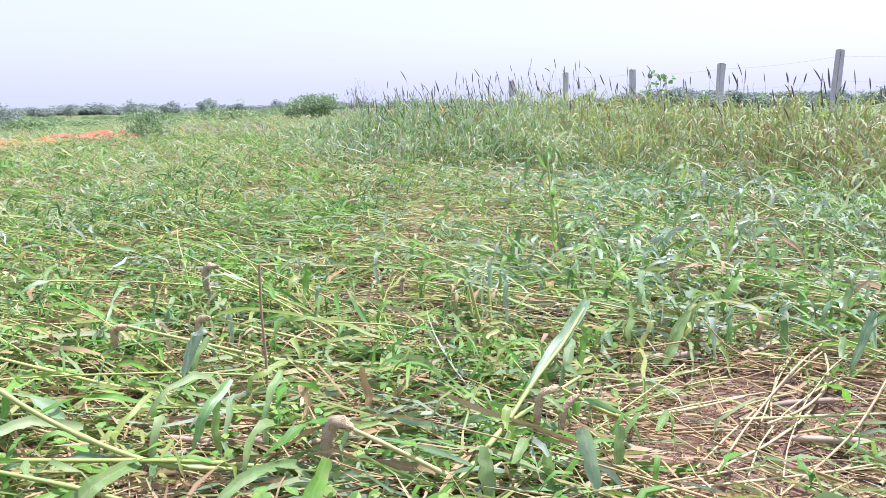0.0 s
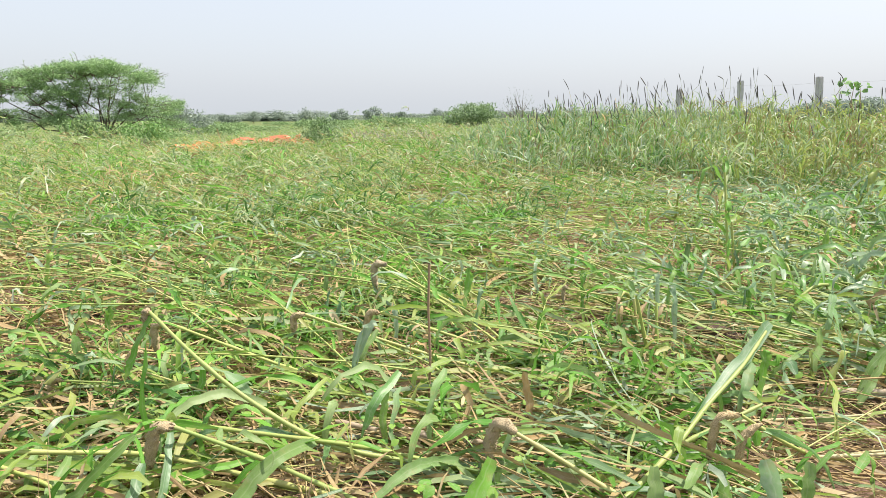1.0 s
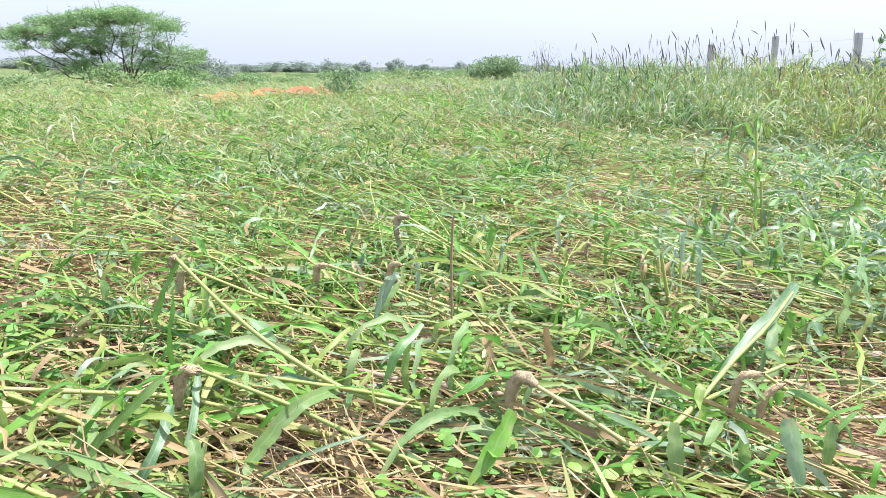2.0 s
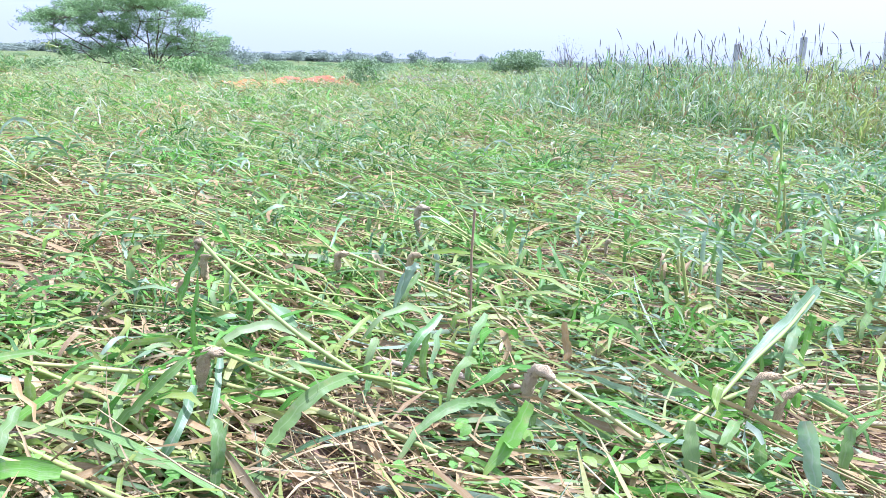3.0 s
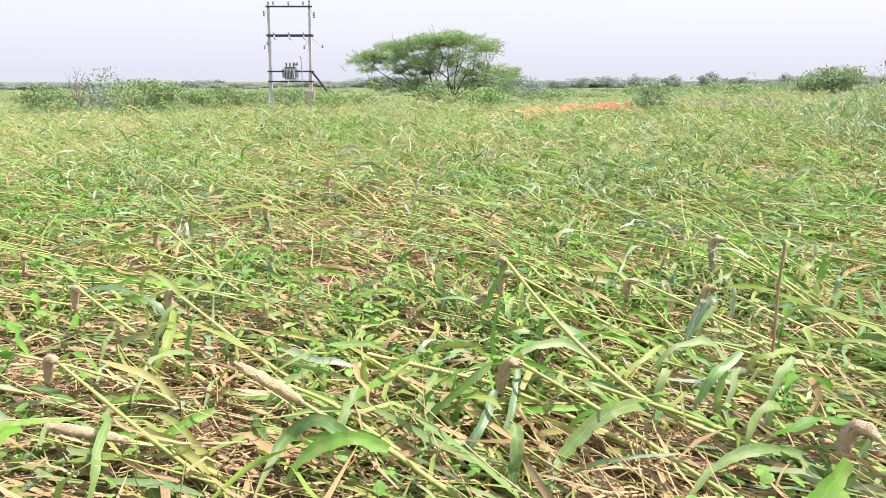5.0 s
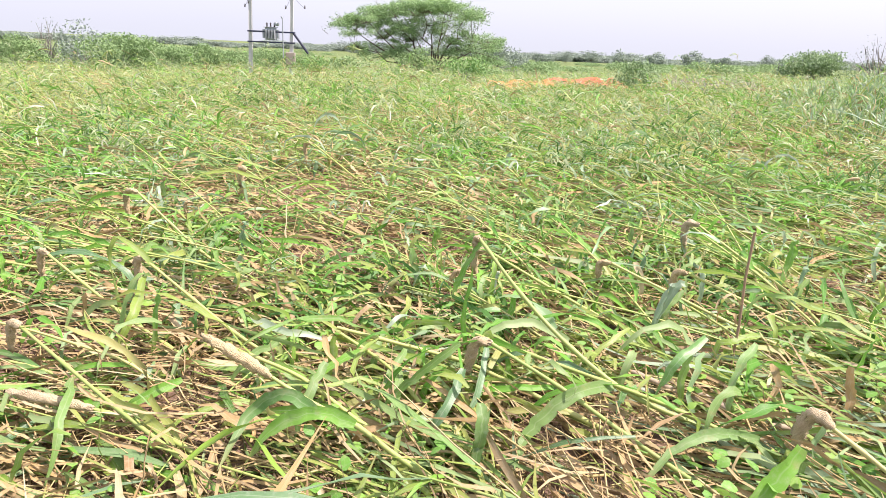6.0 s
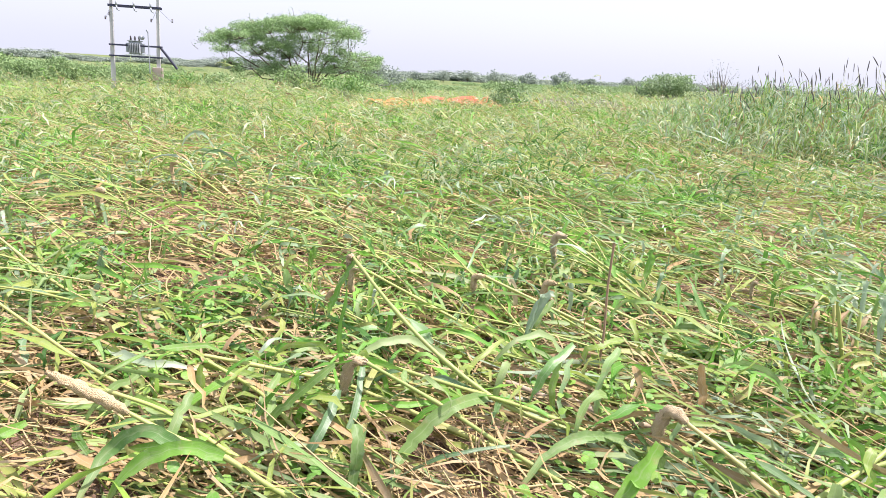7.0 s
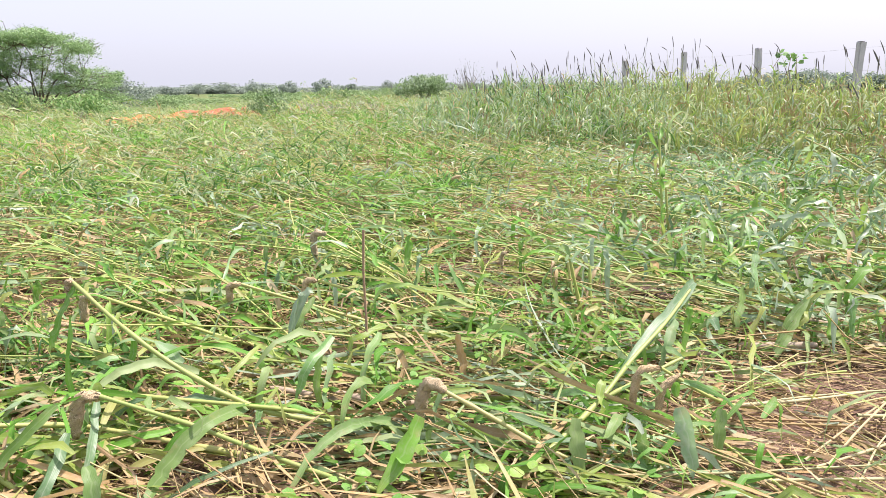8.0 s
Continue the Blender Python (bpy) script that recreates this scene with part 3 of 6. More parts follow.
    # thin shaded sprays under the long side
    while len(pads) < 215:
        u, v = U(-0.8, 0.0), U(-0.8, 0.8)
        pads.append((at(u, v, U(1.05 + 0.9 * max(0, -u - 0.55), 3.0)), U(0.25, 0.45), U(0.05, 0.11), 230))
    while len(pads) < 250:
        u, v = U(-0.55, 0.3), U(-0.8, 0.8)
        pads.append((at(u, v, U(2.3, 3.7)), U(0.25, 0.5), U(0.06, 0.14), 240))
    while len(pads) < 285:
        u, v = U(0.2, 0.78), U(-0.6, 0.6)
        pads.append((at(u, v, U(2.0, 3.5)), U(0.22, 0.42), U(0.08, 0.16), 110))
    while len(pads) < 308:
        u, v = U(-0.08, 0.32), U(-0.6, 0.6)
        pads.append((at(u, v, U(0.9, 3.2)), U(0.22, 0.42), U(0.08, 0.16), 130))
    pts = []
    for c, w, th, n in pads:
        twig(nearest(c), c, U(0.012, 0.02))
        # each spray is a fan of feathery arms
        arms = 9
        ang = U(0, 6.28) + np.arange(arms) * 6.283 / arms + N(0, 0.2, arms)
        i = rng.integers(0, arms, n)
        d = np.sqrt(U(0, 1, n)) * w
        pts.append(np.stack([c.x + d * np.cos(ang[i]) + N(0, 0.05, n), c.y + d * np.sin(ang[i]) + N(0, 0.05, n), c.z + N(0, th, n) - 0.12 * d], -1))
    # bare and half-bare twigs that stick out of the outline
    for u in np.concatenate([U(-1.0, -0.7, 14), U(-0.7, 0.75, 46), U(0.66, 0.8, 16)]):
        base = at(u, N(0, 0.3), dome(min(u, 0.74)) - U(0.1, 0.5))
        out_ = at(u + (0.09 if u > 0.3 else -0.06) * U(0.3, 1.6), 0, 0) - at(u, 0, 0)
        tip = base + out_ + Vector((N(0, 0.1), N(0, 0.1), U(0.12, 0.45) if u < 0.66 else U(-0.1, 0.2)))
        twig(base, tip, 0.013)
        k = rng.integers(4, 16)
        f = U(0.3, 1.0, k)[:, None]
        pts.append(np.array(base) * (1 - f) + np.array(tip) * f + N(0, 0.035, (k, 3)))
    for u in U(0.8, 1.04, 16):
        base = at(u - 0.08, N(0, 0.3), lobe_top(u) - U(0.1, 0.6))
        tip = base + at(U(0.05, 0.13), 0, 0) + Vector((0, 0, U(-0.02, 0.16)))
        twig(base, tip, 0.012)
        f = U(0.2, 1.0, 14)[:, None]
        pts.append(np.array(base) * (1 - f) + np.array(tip) * f + N(0, 0.04, (14, 3)))
    part("crown", leafy(np.concatenate(pts), 0.088, M_ACACIA, "crown", flat=0.4, thin=0.36), ob)


flat_topped_tree()


# ---- the transformer on two poles ----
def transformer_stand():
    ax, ay, az_ = spot(-53.95, 44)
    bx, by, bz = spot(-50.82, 43.5)
    A, B = Vector((ax, ay, 0)), Vector((bx, by, 0))
    ob = thing("transformer_stand", "pole-mounted grey transformer between two concrete poles above the crop", "transformer", (ax, ay, az_))
    run = (B - A)
    span = run.length
    along = run.normalized()
    face = Vector((along.y, -along.x, 0))       # towards the field
    if face.dot(Vector((-ax, -ay, 0))) < 0:
        face = -face
    lean = along * 0.20
    up = Vector((0, 0, 1))

    def P(s, h, f=0.0):
        return along * (s * span) + lean * (h / 6.6) + up * h + face * f

    turn = Matrix((( along.x, face.x, 0, 0), (along.y, face.y, 0, 0), (0, 0, 1, 0), (0, 0, 0, 1)))
    for s, top in ((0, 6.55), (1, 6.75)):
        bm = bmesh.new()
        r = box(bm, (0.2, 0.26, 1), (0, 0, 0), 0.0)
        for v in bm.verts:
            low = v.co.z < 0
            p = P(s, -0.3 if low else top)
            k = 1.0 if low else 0.72
            v.co = p + along * (v.co.x * k) + face * (v.co.y * k)
        bmesh.ops.bevel(bm, geom=bm.edges[:], offset=0.015, segments=1, affect='EDGES')
        part_bm("pole", bm, M_POLE, ob, "weathered pale concrete pole")
    for h, thick, twin in ((6.27, 0.10, False), (4.62, 0.13, True), (2.52, 0.09, True), (1.92, 0.085, True)):
        for f in ((0.16, -0.16) if twin else (0.16,)):
            bm = bmesh.new()
            c = (P(-0.06, h, f) + P(1.08, h, f)) / 2
            box(bm, (span * 1.14, 0.05, thick), c, 0.006, turn)
            part_bm("cross_arm", bm, M_STEEL, ob, "dark steel channel cross-arm")
    for h, kind in ((6.27, 0), (4.62, 1)):
        for s in (0.13, 0.5, 0.86):
            bm = bmesh.new()
            if kind == 0:
                rod(bm, P(s, h, 0.16), P(s, h + 0.14, 0.16), 0.015)
                for k, rr in ((0.12, 0.07), (0.19, 0.055), (0.25, 0.035)):
                    rod(bm, P(s, h + k, 0.16), P(s, h + k + 0.06, 0.16), rr, rr * 0.7)
                part_bm("insulator", bm, M_PORCELAIN, ob, "dark porcelain pin insulator", True)
            else:
                rod(bm, P(s, h - 0.02, 0.2), P(s, h + 0.24, 0.24), 0.06, 0.05)
                rod(bm, P(s + 0.02, h - 0.22, 0.26), P(s, h - 0.02, 0.22), 0.035, 0.05)
                rod(bm, P(s + 0.07, h - 0.27, 0.26), P(s + 0.015, h - 0.2, 0.26), 0.03)
                part_bm("fuse", bm, M_TANK, ob, "grey drop-out fuse holder", True)
    for s, h, e in ((-0.11, 5.88, 0.16), (-0.12, 3.95, 0.1), (-0.04, 4.15, 0.08), (1.12, 5.8, 0.17), (0.86, 3.95, 0.1), (1.32, 4.0, 0.1)):
        bm = bmesh.new()
        for k in range(3):
            rod(bm, P(s, h - e + k * e * 0.7, 0.1), P(s, h - e + k * e * 0.7 + e * 0.5, 0.1), 0.055, 0.035)
        part_bm("insulator", bm, M_PORCELAIN, ob, "dark porcelain strain insulator", True)
        q = P(0 if s < 0.5 else 1, 4.62 if h < 5 else 6.27, 0.1)
        part("lead", tube_mesh("lead", [tuple(q), tuple((q + P(s, h, 0.1)) / 2 - up * 0.06), tuple(P(s, h - e, 0.1))], [0.008] * 3, M_STEEL, 5), ob)
    # tank with cooling tubes, lid, bushings, conservator
    base = 2.0
    tank = P(0.5, base)
    bm = bmesh.new()
    box(bm, (0.62, 0.42, 0.72), tank + up * 0.40, 0.03, turn)
    tk = part_bm("tank", bm, M_TANK, ob, "grey ribbed oil tank")
    for k in range(7):
        bm = bmesh.new()
        box(bm, (0.03, 0.16, 0.52), tank + along * (-0.27 + 0.09 * k) + face * 0.28 + up * 0.38, 0.008, turn)
        part_bm("cooling_fin", bm, M_TANK, tk)
    for sgn in (-1, 1):
        bm = bmesh.new()
        box(bm, (0.14, 0.34, 0.5), tank + along * (0.4 * sgn) + up * 0.4, 0.02, turn)
        part_bm("radiator", bm, M_TANK, tk)
    bm = bmesh.new()
    box(bm, (0.74, 0.54, 0.04), tank + up * 0.78, 0.008, turn)
    part_bm("lid", bm, M_TANK, tk)
    for k in (-0.22, 0, 0.22):
        bm = bmesh.new()
        rod(bm, tank + along * k + up * 0.79, tank + along * k + up * 1.05, 0.045, 0.025)
        for j in range(3):
            rod(bm, tank + along * k + up * (0.83 + 0.07 * j), tank + along * k + up * (0.86 + 0.07 * j), 0.075, 0.04)
        part_bm("bushing", bm, M_PORCELAIN, tk, smooth=True)
    bm = bmesh.new()
    rod(bm, tank + along * 0.36 + up * 0.98 - face * 0.2, tank + along * 0.36 + up * 0.98 + face * 0.2, 0.12, seg=14)
    part_bm("conservator", bm, M_TANK, tk, smooth=True)
    bm = bmesh.new()
    rod(bm, P(0.82, 1.0, 0.2), P(0.79, 3.35, 0.2), 0.03)
    rod(bm, P(0.79, 3.3, 0.2), P(0.76, 3.42, 0.2), 0.05)
    part_bm("cable_pipe", bm, M_TANK, ob)
    bm = bmesh.new()
    rod(bm, P(1.05, 2.5, 0.1), P(1.42, 1.35, 0.1), 0.07)
    part_bm("brace", bm, M_STEEL, ob, "slanting dark brace")
    bm = bmesh.new()
    box(bm, (0.55, 0.3, 0.75), P(1.0, 1.0, 0.25), 0.02, turn)
    bx_ = part_bm("switch_box", bm, M_BOX, ob, "pale rusting switch box at the pole's foot")
    bm = bmesh.new()
    box(bm, (0.4, 0.03, 0.6), P(1.0, 1.0, 0.415), 0.008, turn)
    part_bm("box_door", bm, M_BOX, bx_)


transformer_stand()


# ---- the fence on the crop's far side ----
def fence():
    first, step = Vector((2.08, 21.2, 0)), Vector((1.266, -2.066, 0))
    tops = (1.78, 1.91, 1.89, 1.89, 2.0, 1.95)     # above the datum
    posts = []
    for i, h in enumerate(tops):
        p = first + step * i
        z = float(ground_z(p.x, p.y))
        h = h - z
        ob = thing("fence_post", "upright grey rough stone fence post", "fence post", (p.x, p.y, z), "stone fence posts")
        bm = bmesh.new()
        box(bm, (0.135, 0.12, h + 0.3), (0, 0, (h - 0.3) / 2))
        bmesh.ops.subdivide_edges(bm, edges=[e for e in bm.edges if abs((e.verts[0].co - e.verts[1].co).z) > 0.5], cuts=6)
        bmesh.ops.bevel(bm, geom=[e for e in bm.edges if len(e.link_faces) == 2 and e.calc_face_angle() > 0.7], offset=0.018, segments=2, affect='EDGES')
        for v in bm.verts:
            v.co.x += N(0, 0.005)
            v.co.y += N(0, 0.005)
        part_bm("shaft", bm, M_STONE, ob)
        ob.rotation_euler = (radians(N(0, 0.6)), radians(-2.2 + N(0, 0.8)), radians(22 + N(0, 4)))
        posts.append((Vector((p.x, p.y, z)), h))
    for drop in (0.12, 0.55, 1.0):
        ob = thing("fence_wire", "thin slack grey wire between stone posts", "wire", tuple(posts[0][0]))
        for (p, h), (q, g) in zip(posts, posts[1:]):
            a, b = p + Vector((0, 0, h - drop)) - posts[0][0], q + Vector((0, 0, g - drop)) - posts[0][0]
            pts = [tuple(a.lerp(b, k / 6) - Vector((0, 0, 0.16 * (k / 6) * (1 - k / 6)))) for k in range(7)]
            part("strand", tube_mesh("strand", pts, [0.0016] * 7, M_WIRE, 5), ob)
    # creeper beside the third post
    p, h = posts[2]
    ob = thing("creeper", "leafy creeper hanging on the fence wire", "plant", (p.x + 0.25, p.y - 0.3, p.z))
    for dx in (0.0, 0.22, 0.42):
        part("vine", tube_mesh("vine", [(dx, 0, 0), (dx + 0.05, 0.02, 0.8), (dx + U(-0.1, 0.1), 0, 1.35), (dx + U(-0.05, 0.15), 0, 1.62)], [0.012, 0.010, 0.008, 0.004], M_STICK, 5), ob)
        pts = np.stack([dx + N(0.03, 0.07, 16), N(0, 0.07, 16), U(1.0, 1.68, 16)], -1)
        part("leaves", leafy(pts, 0.13, M_SHRUB, "leaves", thin=0.7), ob)


fence()


# ---- red and orange earth heaps out in the field ----
def heap(az, d, lx, ly, h, mat, label):
    x, y, z = spot(az, d)
    ob = thing("earth_heap", label, "earth heap", (x, y, z))
    n = 26
    g = np.linspace(-1, 1, n)
    X, Y = np.meshgrid(g, g, indexing="ij")
    fall = np.clip(1 - (X ** 2 + Y ** 2), 0, 1)
    Z = fall ** 0.4 * h * (0.8 + 0.2 * np.sin(5 * X + 1) * np.sin(4 * Y + 2) + 0.12 * np.sin(11 * X + 3 * Y)) + N(0, 0.035, X.shape) * (fall > 0)
    V = np.stack([X * lx, Y * ly, Z - 0.05], -1)
    c, s = math.cos(radians(-az)), math.sin(radians(-az))
    V = np.stack([V[..., 0] * c - V[..., 1] * s, V[..., 0] * s + V[..., 1] * c, V[..., 2]], -1)
    idx = np.arange(n * n).reshape(n, n)
    part("mound", mesh_np("mound", V, np.stack([idx[:-1, :-1], idx[1:, :-1], idx[1:, 1:], idx[:-1, 1:]], -1), mat), ob)


heap(-32.9, 25, 1.5, 0.9, 0.40, M_ORANGE, "low heap of loose orange earth among the crop")
heap(-30.4, 26, 1.0, 0.8, 0.37, M_ORANGE, "low heap of loose orange earth among the crop")
heap(-27.1, 28, 2.3, 1.2, 0.47, M_RED, "low bank of bare red earth among the crop")
heap(-25.2, 27, 0.9, 0.8, 0.43, M_RED, "small heap of bare red earth among the crop")
heap(-21.0, 24, 0.5, 0.4, 0.45, M_ORANGE, "small clod heap of orange earth beside the bush")


# ---- the crop: loose matter in bulk ----
def blades(heap_, P, yaw, pitch, L, W, bend, S=5, mat=0, fold=True, wob=None, twist=0.5, power=1.4, clear=0.012):
    """Loose leaves: some creased over, with uneven edges."""
    n = len(P)
    kink = (np.where(U(0, 1, n) < 0.28, U(0.4, 2.2, n), 0.0), U(0.25, 0.75, n)) if S > 3 else None
    C = courses(P, yaw, pitch, L, S, bend, N(0, 0.5, n) if wob is None else wob, power, clear=U(0.006, 0.03, n)[:, None] if np.ndim(clear) == 0 else clear, kink=kink)
    if S > 3:
        C[:, 1:] += N(0, 0.006, C[:, 1:].shape)
    tw = N(0, twist, n)[:, None] + N(0, 0.9, n)[:, None] * np.linspace(0, 1, S + 1) + N(0, 0.35 if S > 3 else 0.0, (n, S + 1))
    heap_.add(sweep(C, blade_width(W, S) * U(0.75, 1.2, (n, S + 1)), FOLD if fold else STRIP, False, tw), mat if np.ndim(mat) == 0 else np.repeat(mat, S * (2 if fold else 1)))


def stalks(heap_, P, yaw, pitch, L, R, bend, S=5, k=5, mat=0, clear=0.012, broken=0.0):
    n = len(P)
    kink = (np.where(U(0, 1, n) < broken, U(0.1, 0.9, n), 0.0), U(0.3, 0.8, n))
    C = courses(P, yaw, pitch, L, S, bend, N(0, 0.3, n), 1.0, clear=clear, kink=kink)
    w = np.asarray(R, float).reshape(-1, 1) * np.linspace(1.0, 0.55, S + 1)[None]
    heap_.add(sweep(C, w, circle(k), True), mat if np.ndim(mat) == 0 else np.repeat(mat, S * k))
    return C


def ears(heap_, tips, yaw, pitch, L, R, bend, S=4, k=5, mat=0):
    n = len(tips)
    C = courses(tips, yaw, pitch, L, S, bend, 0.0, 1.0, rest=False)
    prof = np.interp(np.linspace(0, 1, S + 1), [0, 0.15, 0.6, 0.92, 1], [0.5, 0.95, 1.0, 0.7, 0.15])
    heap_.add(sweep(C, np.asarray(R, float).reshape(-1, 1) * prof[None], circle(k), True), mat)


def before_heaps(xy):
    """The low growth in front of the bare red earth."""
    a, r = np.degrees(np.arctan2(xy[:, 0] + 0.1, xy[:, 1] - 0.2)), np.hypot(xy[:, 0], xy[:, 1])
    return (a > -37) & (a < -19) & (r > 13) & (r < 31)


def yellowness(xy):
    """How far the crop has yellowed: patches, more to the left."""
    x, y = xy[:, 0], xy[:, 1]
    return 0.5 + 0.35 * np.sin(0.35 * x + 0.9) * np.sin(0.3 * y + 0.3) + 0.12 * np.sin(1.7 * x) * np.sin(1.3 * y + 1) + np.clip((-x - 2.5) * 0.03, 0, 0.2) - np.clip((x + 0.3) * 0.2, 0, 0.3) * (y < 12)


def patch(xy, k=1.0, ph=0.0):
    """Uneven patches a metre or two across, 0 to 1."""
    x, y = xy[:, 0] * k, xy[:, 1] * k
    f = np.sin(1.9 * x + 0.7 * y + ph) * np.sin(1.5 * y - 0.6 * x + 2 * ph + 1) + 0.6 * np.sin(3.7 * x - 1.9 * y + 3 * ph) * np.sin(3.1 * y + 1.3 * x) + 0.5 * np.sin(0.7 * x + 0.9 * y + ph)
    return np.clip(0.5 + 0.42 * f, 0, 1)


def pick_mat(xy, dry=0.1):
    """0 green, 1 bluish, 2 yellowing, 3 dry, 4 fresh."""
    yl = yellowness(xy) * (0.2 + 1.6 * patch(xy))
    dry = dry * (0.25 + 1.5 * patch(xy, 0.9, 1.7)) * (0.75 + 1.1 * np.clip(-xy[:, 0] - 1.0, 0, 1))
    r = U(0, 1, len(xy))
    m = np.where(r < yl * 0.7, 2, np.where(U(0, 1, len(xy)) < 0.18 + np.clip((xy[:, 0] + 1) * 0.22, -0.1, 0.45) * (xy[:, 1] < 13), 1, 0))
    m = np.where((m == 0) & (U(0, 1, len(xy)) < 0.15 + 0.75 * (patch(xy, 1.25, 4.0) > 0.55)), 4, m)
    return np.where(U(0, 1, len(xy)) < dry, 3, m)


BLADES = [M_LEAF, M_LEAF_BLUE, M_LEAF_YELLOW, M_LEAF_DRY, M_LEAF_LUSH]
FURTHER = BLADES + [M_LEAF_STAND, M_LEAF_DEEP_SHADE]
A0, A1 = -84, 48        # the sector that is grown densely


# where the soil lies almost open: x, y, radius
OPEN_SOIL = [(1.2, 2.12, 0.26), (1.0, 2.42, 0.2), (1.42, 2.42, 0.24), (0.95, 1.95, 0.18), (-1.47, 1.47, 0.14), (-1.46, 1.03, 0.16), (0.05, 5.55, 0.35), (0.4, 3.72, 0.14)]


def littered(xy):
    keep = np.ones(len(xy))
    for bx, by, br in OPEN_SOIL:
        keep = keep * (1 - 0.6 * np.exp(-(((xy[:, 0] - bx) ** 2 + (xy[:, 1] - by) ** 2) / (br * br)) ** 2))
    return xy[U(0, 1, len(xy)) < keep]


def dusty(mat, share):
    """Turns a share of the greener leaves to the olive kind."""
    return np.where(np.isin(mat, (0, 4)) & (U(0, 1, len(mat)) < share), 5, mat)


def litter():
    h = Heap()
    xy = littered(polar(16000, 0.7, 9, A0 - 15, A1 + 15, 1.2))
    n = len(xy)
    P = on_ground(xy, 0.008)
    P[:, 2] += np.abs(N(0, 0.02, n))
    blades(h, P, lodge(xy) + N(0, 0.7, n), N(0.05, 0.15, n), U(0.06, 0.34, n), np.where(U(0, 1, n) < 0.1, U(0.012, 0.024, n), U(0.003, 0.012, n)), N(-0.2, 0.5, n), S=4, twist=0.5, mat=0, fold=False)
    stuff("dry_leaf_litter", h.mesh("dry_leaf_litter", [M_LEAF_DRY]), "tan and brown dry millet leaves littering the soil", "plant litter")
    h = Heap()
    xy = littered(polar(7000, 0.7, 11, A0 - 15, A1 + 15, 1.3))
    n = len(xy)
    P = on_ground(xy, 0.012)
    P[:, 2] += np.abs(N(0, 0.025, n))
    stalks(h, P, lodge(xy) + N(0, 0.42, n), N(0.0, 0.06, n), np.where(U(0, 1, n) < 0.6, U(0.06, 0.22, n), U(0.22, 0.55, n)), U(0.0016, 0.0042, n), N(0, 0.35, n), S=4, k=4)
    stuff("straw", h.mesh("straw", [M_STRAW]), "pale dry straw lying among the flattened crop", "straw")
    h = Heap()
    xy = polar(11000, 0.7, 4.5, A0 - 15, A1 + 15, 1.3)
    n = len(xy)
    stalks(h, on_ground(xy, 0.006), U(0, 6.28, n), N(0.03, 0.2, n), U(0.03, 0.18, n), U(0.0008, 0.0024, n), N(0, 0.3, n), S=2, k=3)
    g = Heap()
    xy = grown(polar(21000, 0.8, 8, A0 - 5, A1 + 5, 1.3))
    n = len(xy)
    P = on_ground(xy, 0.01)
    P[:, 2] += np.abs(N(0, 0.05, n))
    blades(g, P, lodge(xy) + N(0, 0.8, n), N(0.05, 0.25, n), U(0.06, 0.26, n), U(0.004, 0.013, n), N(-0.4, 0.6, n), S=3, fold=False, mat=dusty(pick_mat(xy, 0.42), 0.4), twist=0.7)
    # thin dry strips caught on top of the green
    xy = littered(polar(4500, 0.9, 8, A0 - 5, A1 + 5, 1.3))
    n = len(xy)
    P = on_ground(xy, 0.02)
    P[:, 2] += U(0.0, 0.09, n)
    blades(g, P, lodge(xy) + N(0, 0.45, n), N(0.02, 0.12, n), U(0.16, 0.5, n), U(0.003, 0.009, n), N(-0.2, 0.4, n), S=4, fold=False, mat=np.where(U(0, 1, n) < 0.7, 3, 2), twist=0.6)
    stuff("leaf_scraps", g.mesh("leaf_scraps", BLADES + [M_LEAF_OLIVE]), "torn green and tan leaf scraps over the straw", "plant litter")
    stuff("chaff", h.mesh("chaff", [M_STRAW]), "short broken straw and chaff on bare soil", "straw")


# bare spots where soil and litter show: x, y, radius
BARE = [(0.81, 2.27, 0.28), (1.16, 2.43, 0.34), (1.17, 2.12, 0.34), (0.77, 1.96, 0.24), (1.55, 2.62, 0.36), (0.65, 2.58, 0.2), (0.6, 2.3, 0.3), (1.0, 2.2, 0.5), (1.4, 2.35, 0.5), (0.05, 5.55, 0.55), (-0.08, 3.22, 0.24),
        (0.82, 4.82, 0.4), (-0.45, 3.22, 0.22), (-1.46, 1.48, 0.24), (-1.48, 1.05, 0.26), (-1.76, 1.07, 0.28), (-2.54, 1.04, 0.25), (-2.57, 2.64, 0.38), (-2.60, 2.34, 0.28),
        (-1.12, 2.52, 0.2), (-0.90, 2.86, 0.22), (-0.75, 2.42, 0.16), (-0.59, 3.01, 0.2), (0.31, 3.13, 0.22), (-3.23, 3.50, 0.4), (-1.00, 4.51, 0.4), (2.41, 5.82, 0.6), (-0.1, 6.46, 0.6), (0.25, 7.1, 0.6), (1.86, 8.4, 0.9), (0.67, 10.6, 0.9), (-1.2, 10.9, 0.8), (-0.38, 5.4, 0.3)]


def cover(xy):
    """How thickly the laid crop covers the soil at a place, 0 to 1."""
    x, y = xy[:, 0], xy[:, 1]
    c = 0.56 + 0.36 * np.sin(2.3 * x + 1.1 * y + 0.5) * np.sin(1.9 * y - 0.8 * x + 1.3) + 0.36 * np.sin(5.1 * x + 0.9 * y + 0.3) * np.sin(4.3 * y - 0.7 * x) + 0.25 * np.sin(10.3 * x - 2.1 * y) * np.sin(9.1 * y + 1.7 * x)
    for bx, by, br in BARE:
        c = c * (1 - 0.95 * np.exp(-((x - bx) ** 2 + (y - by) ** 2) / (br * br)))
    return np.clip(c, 0.025, 1)


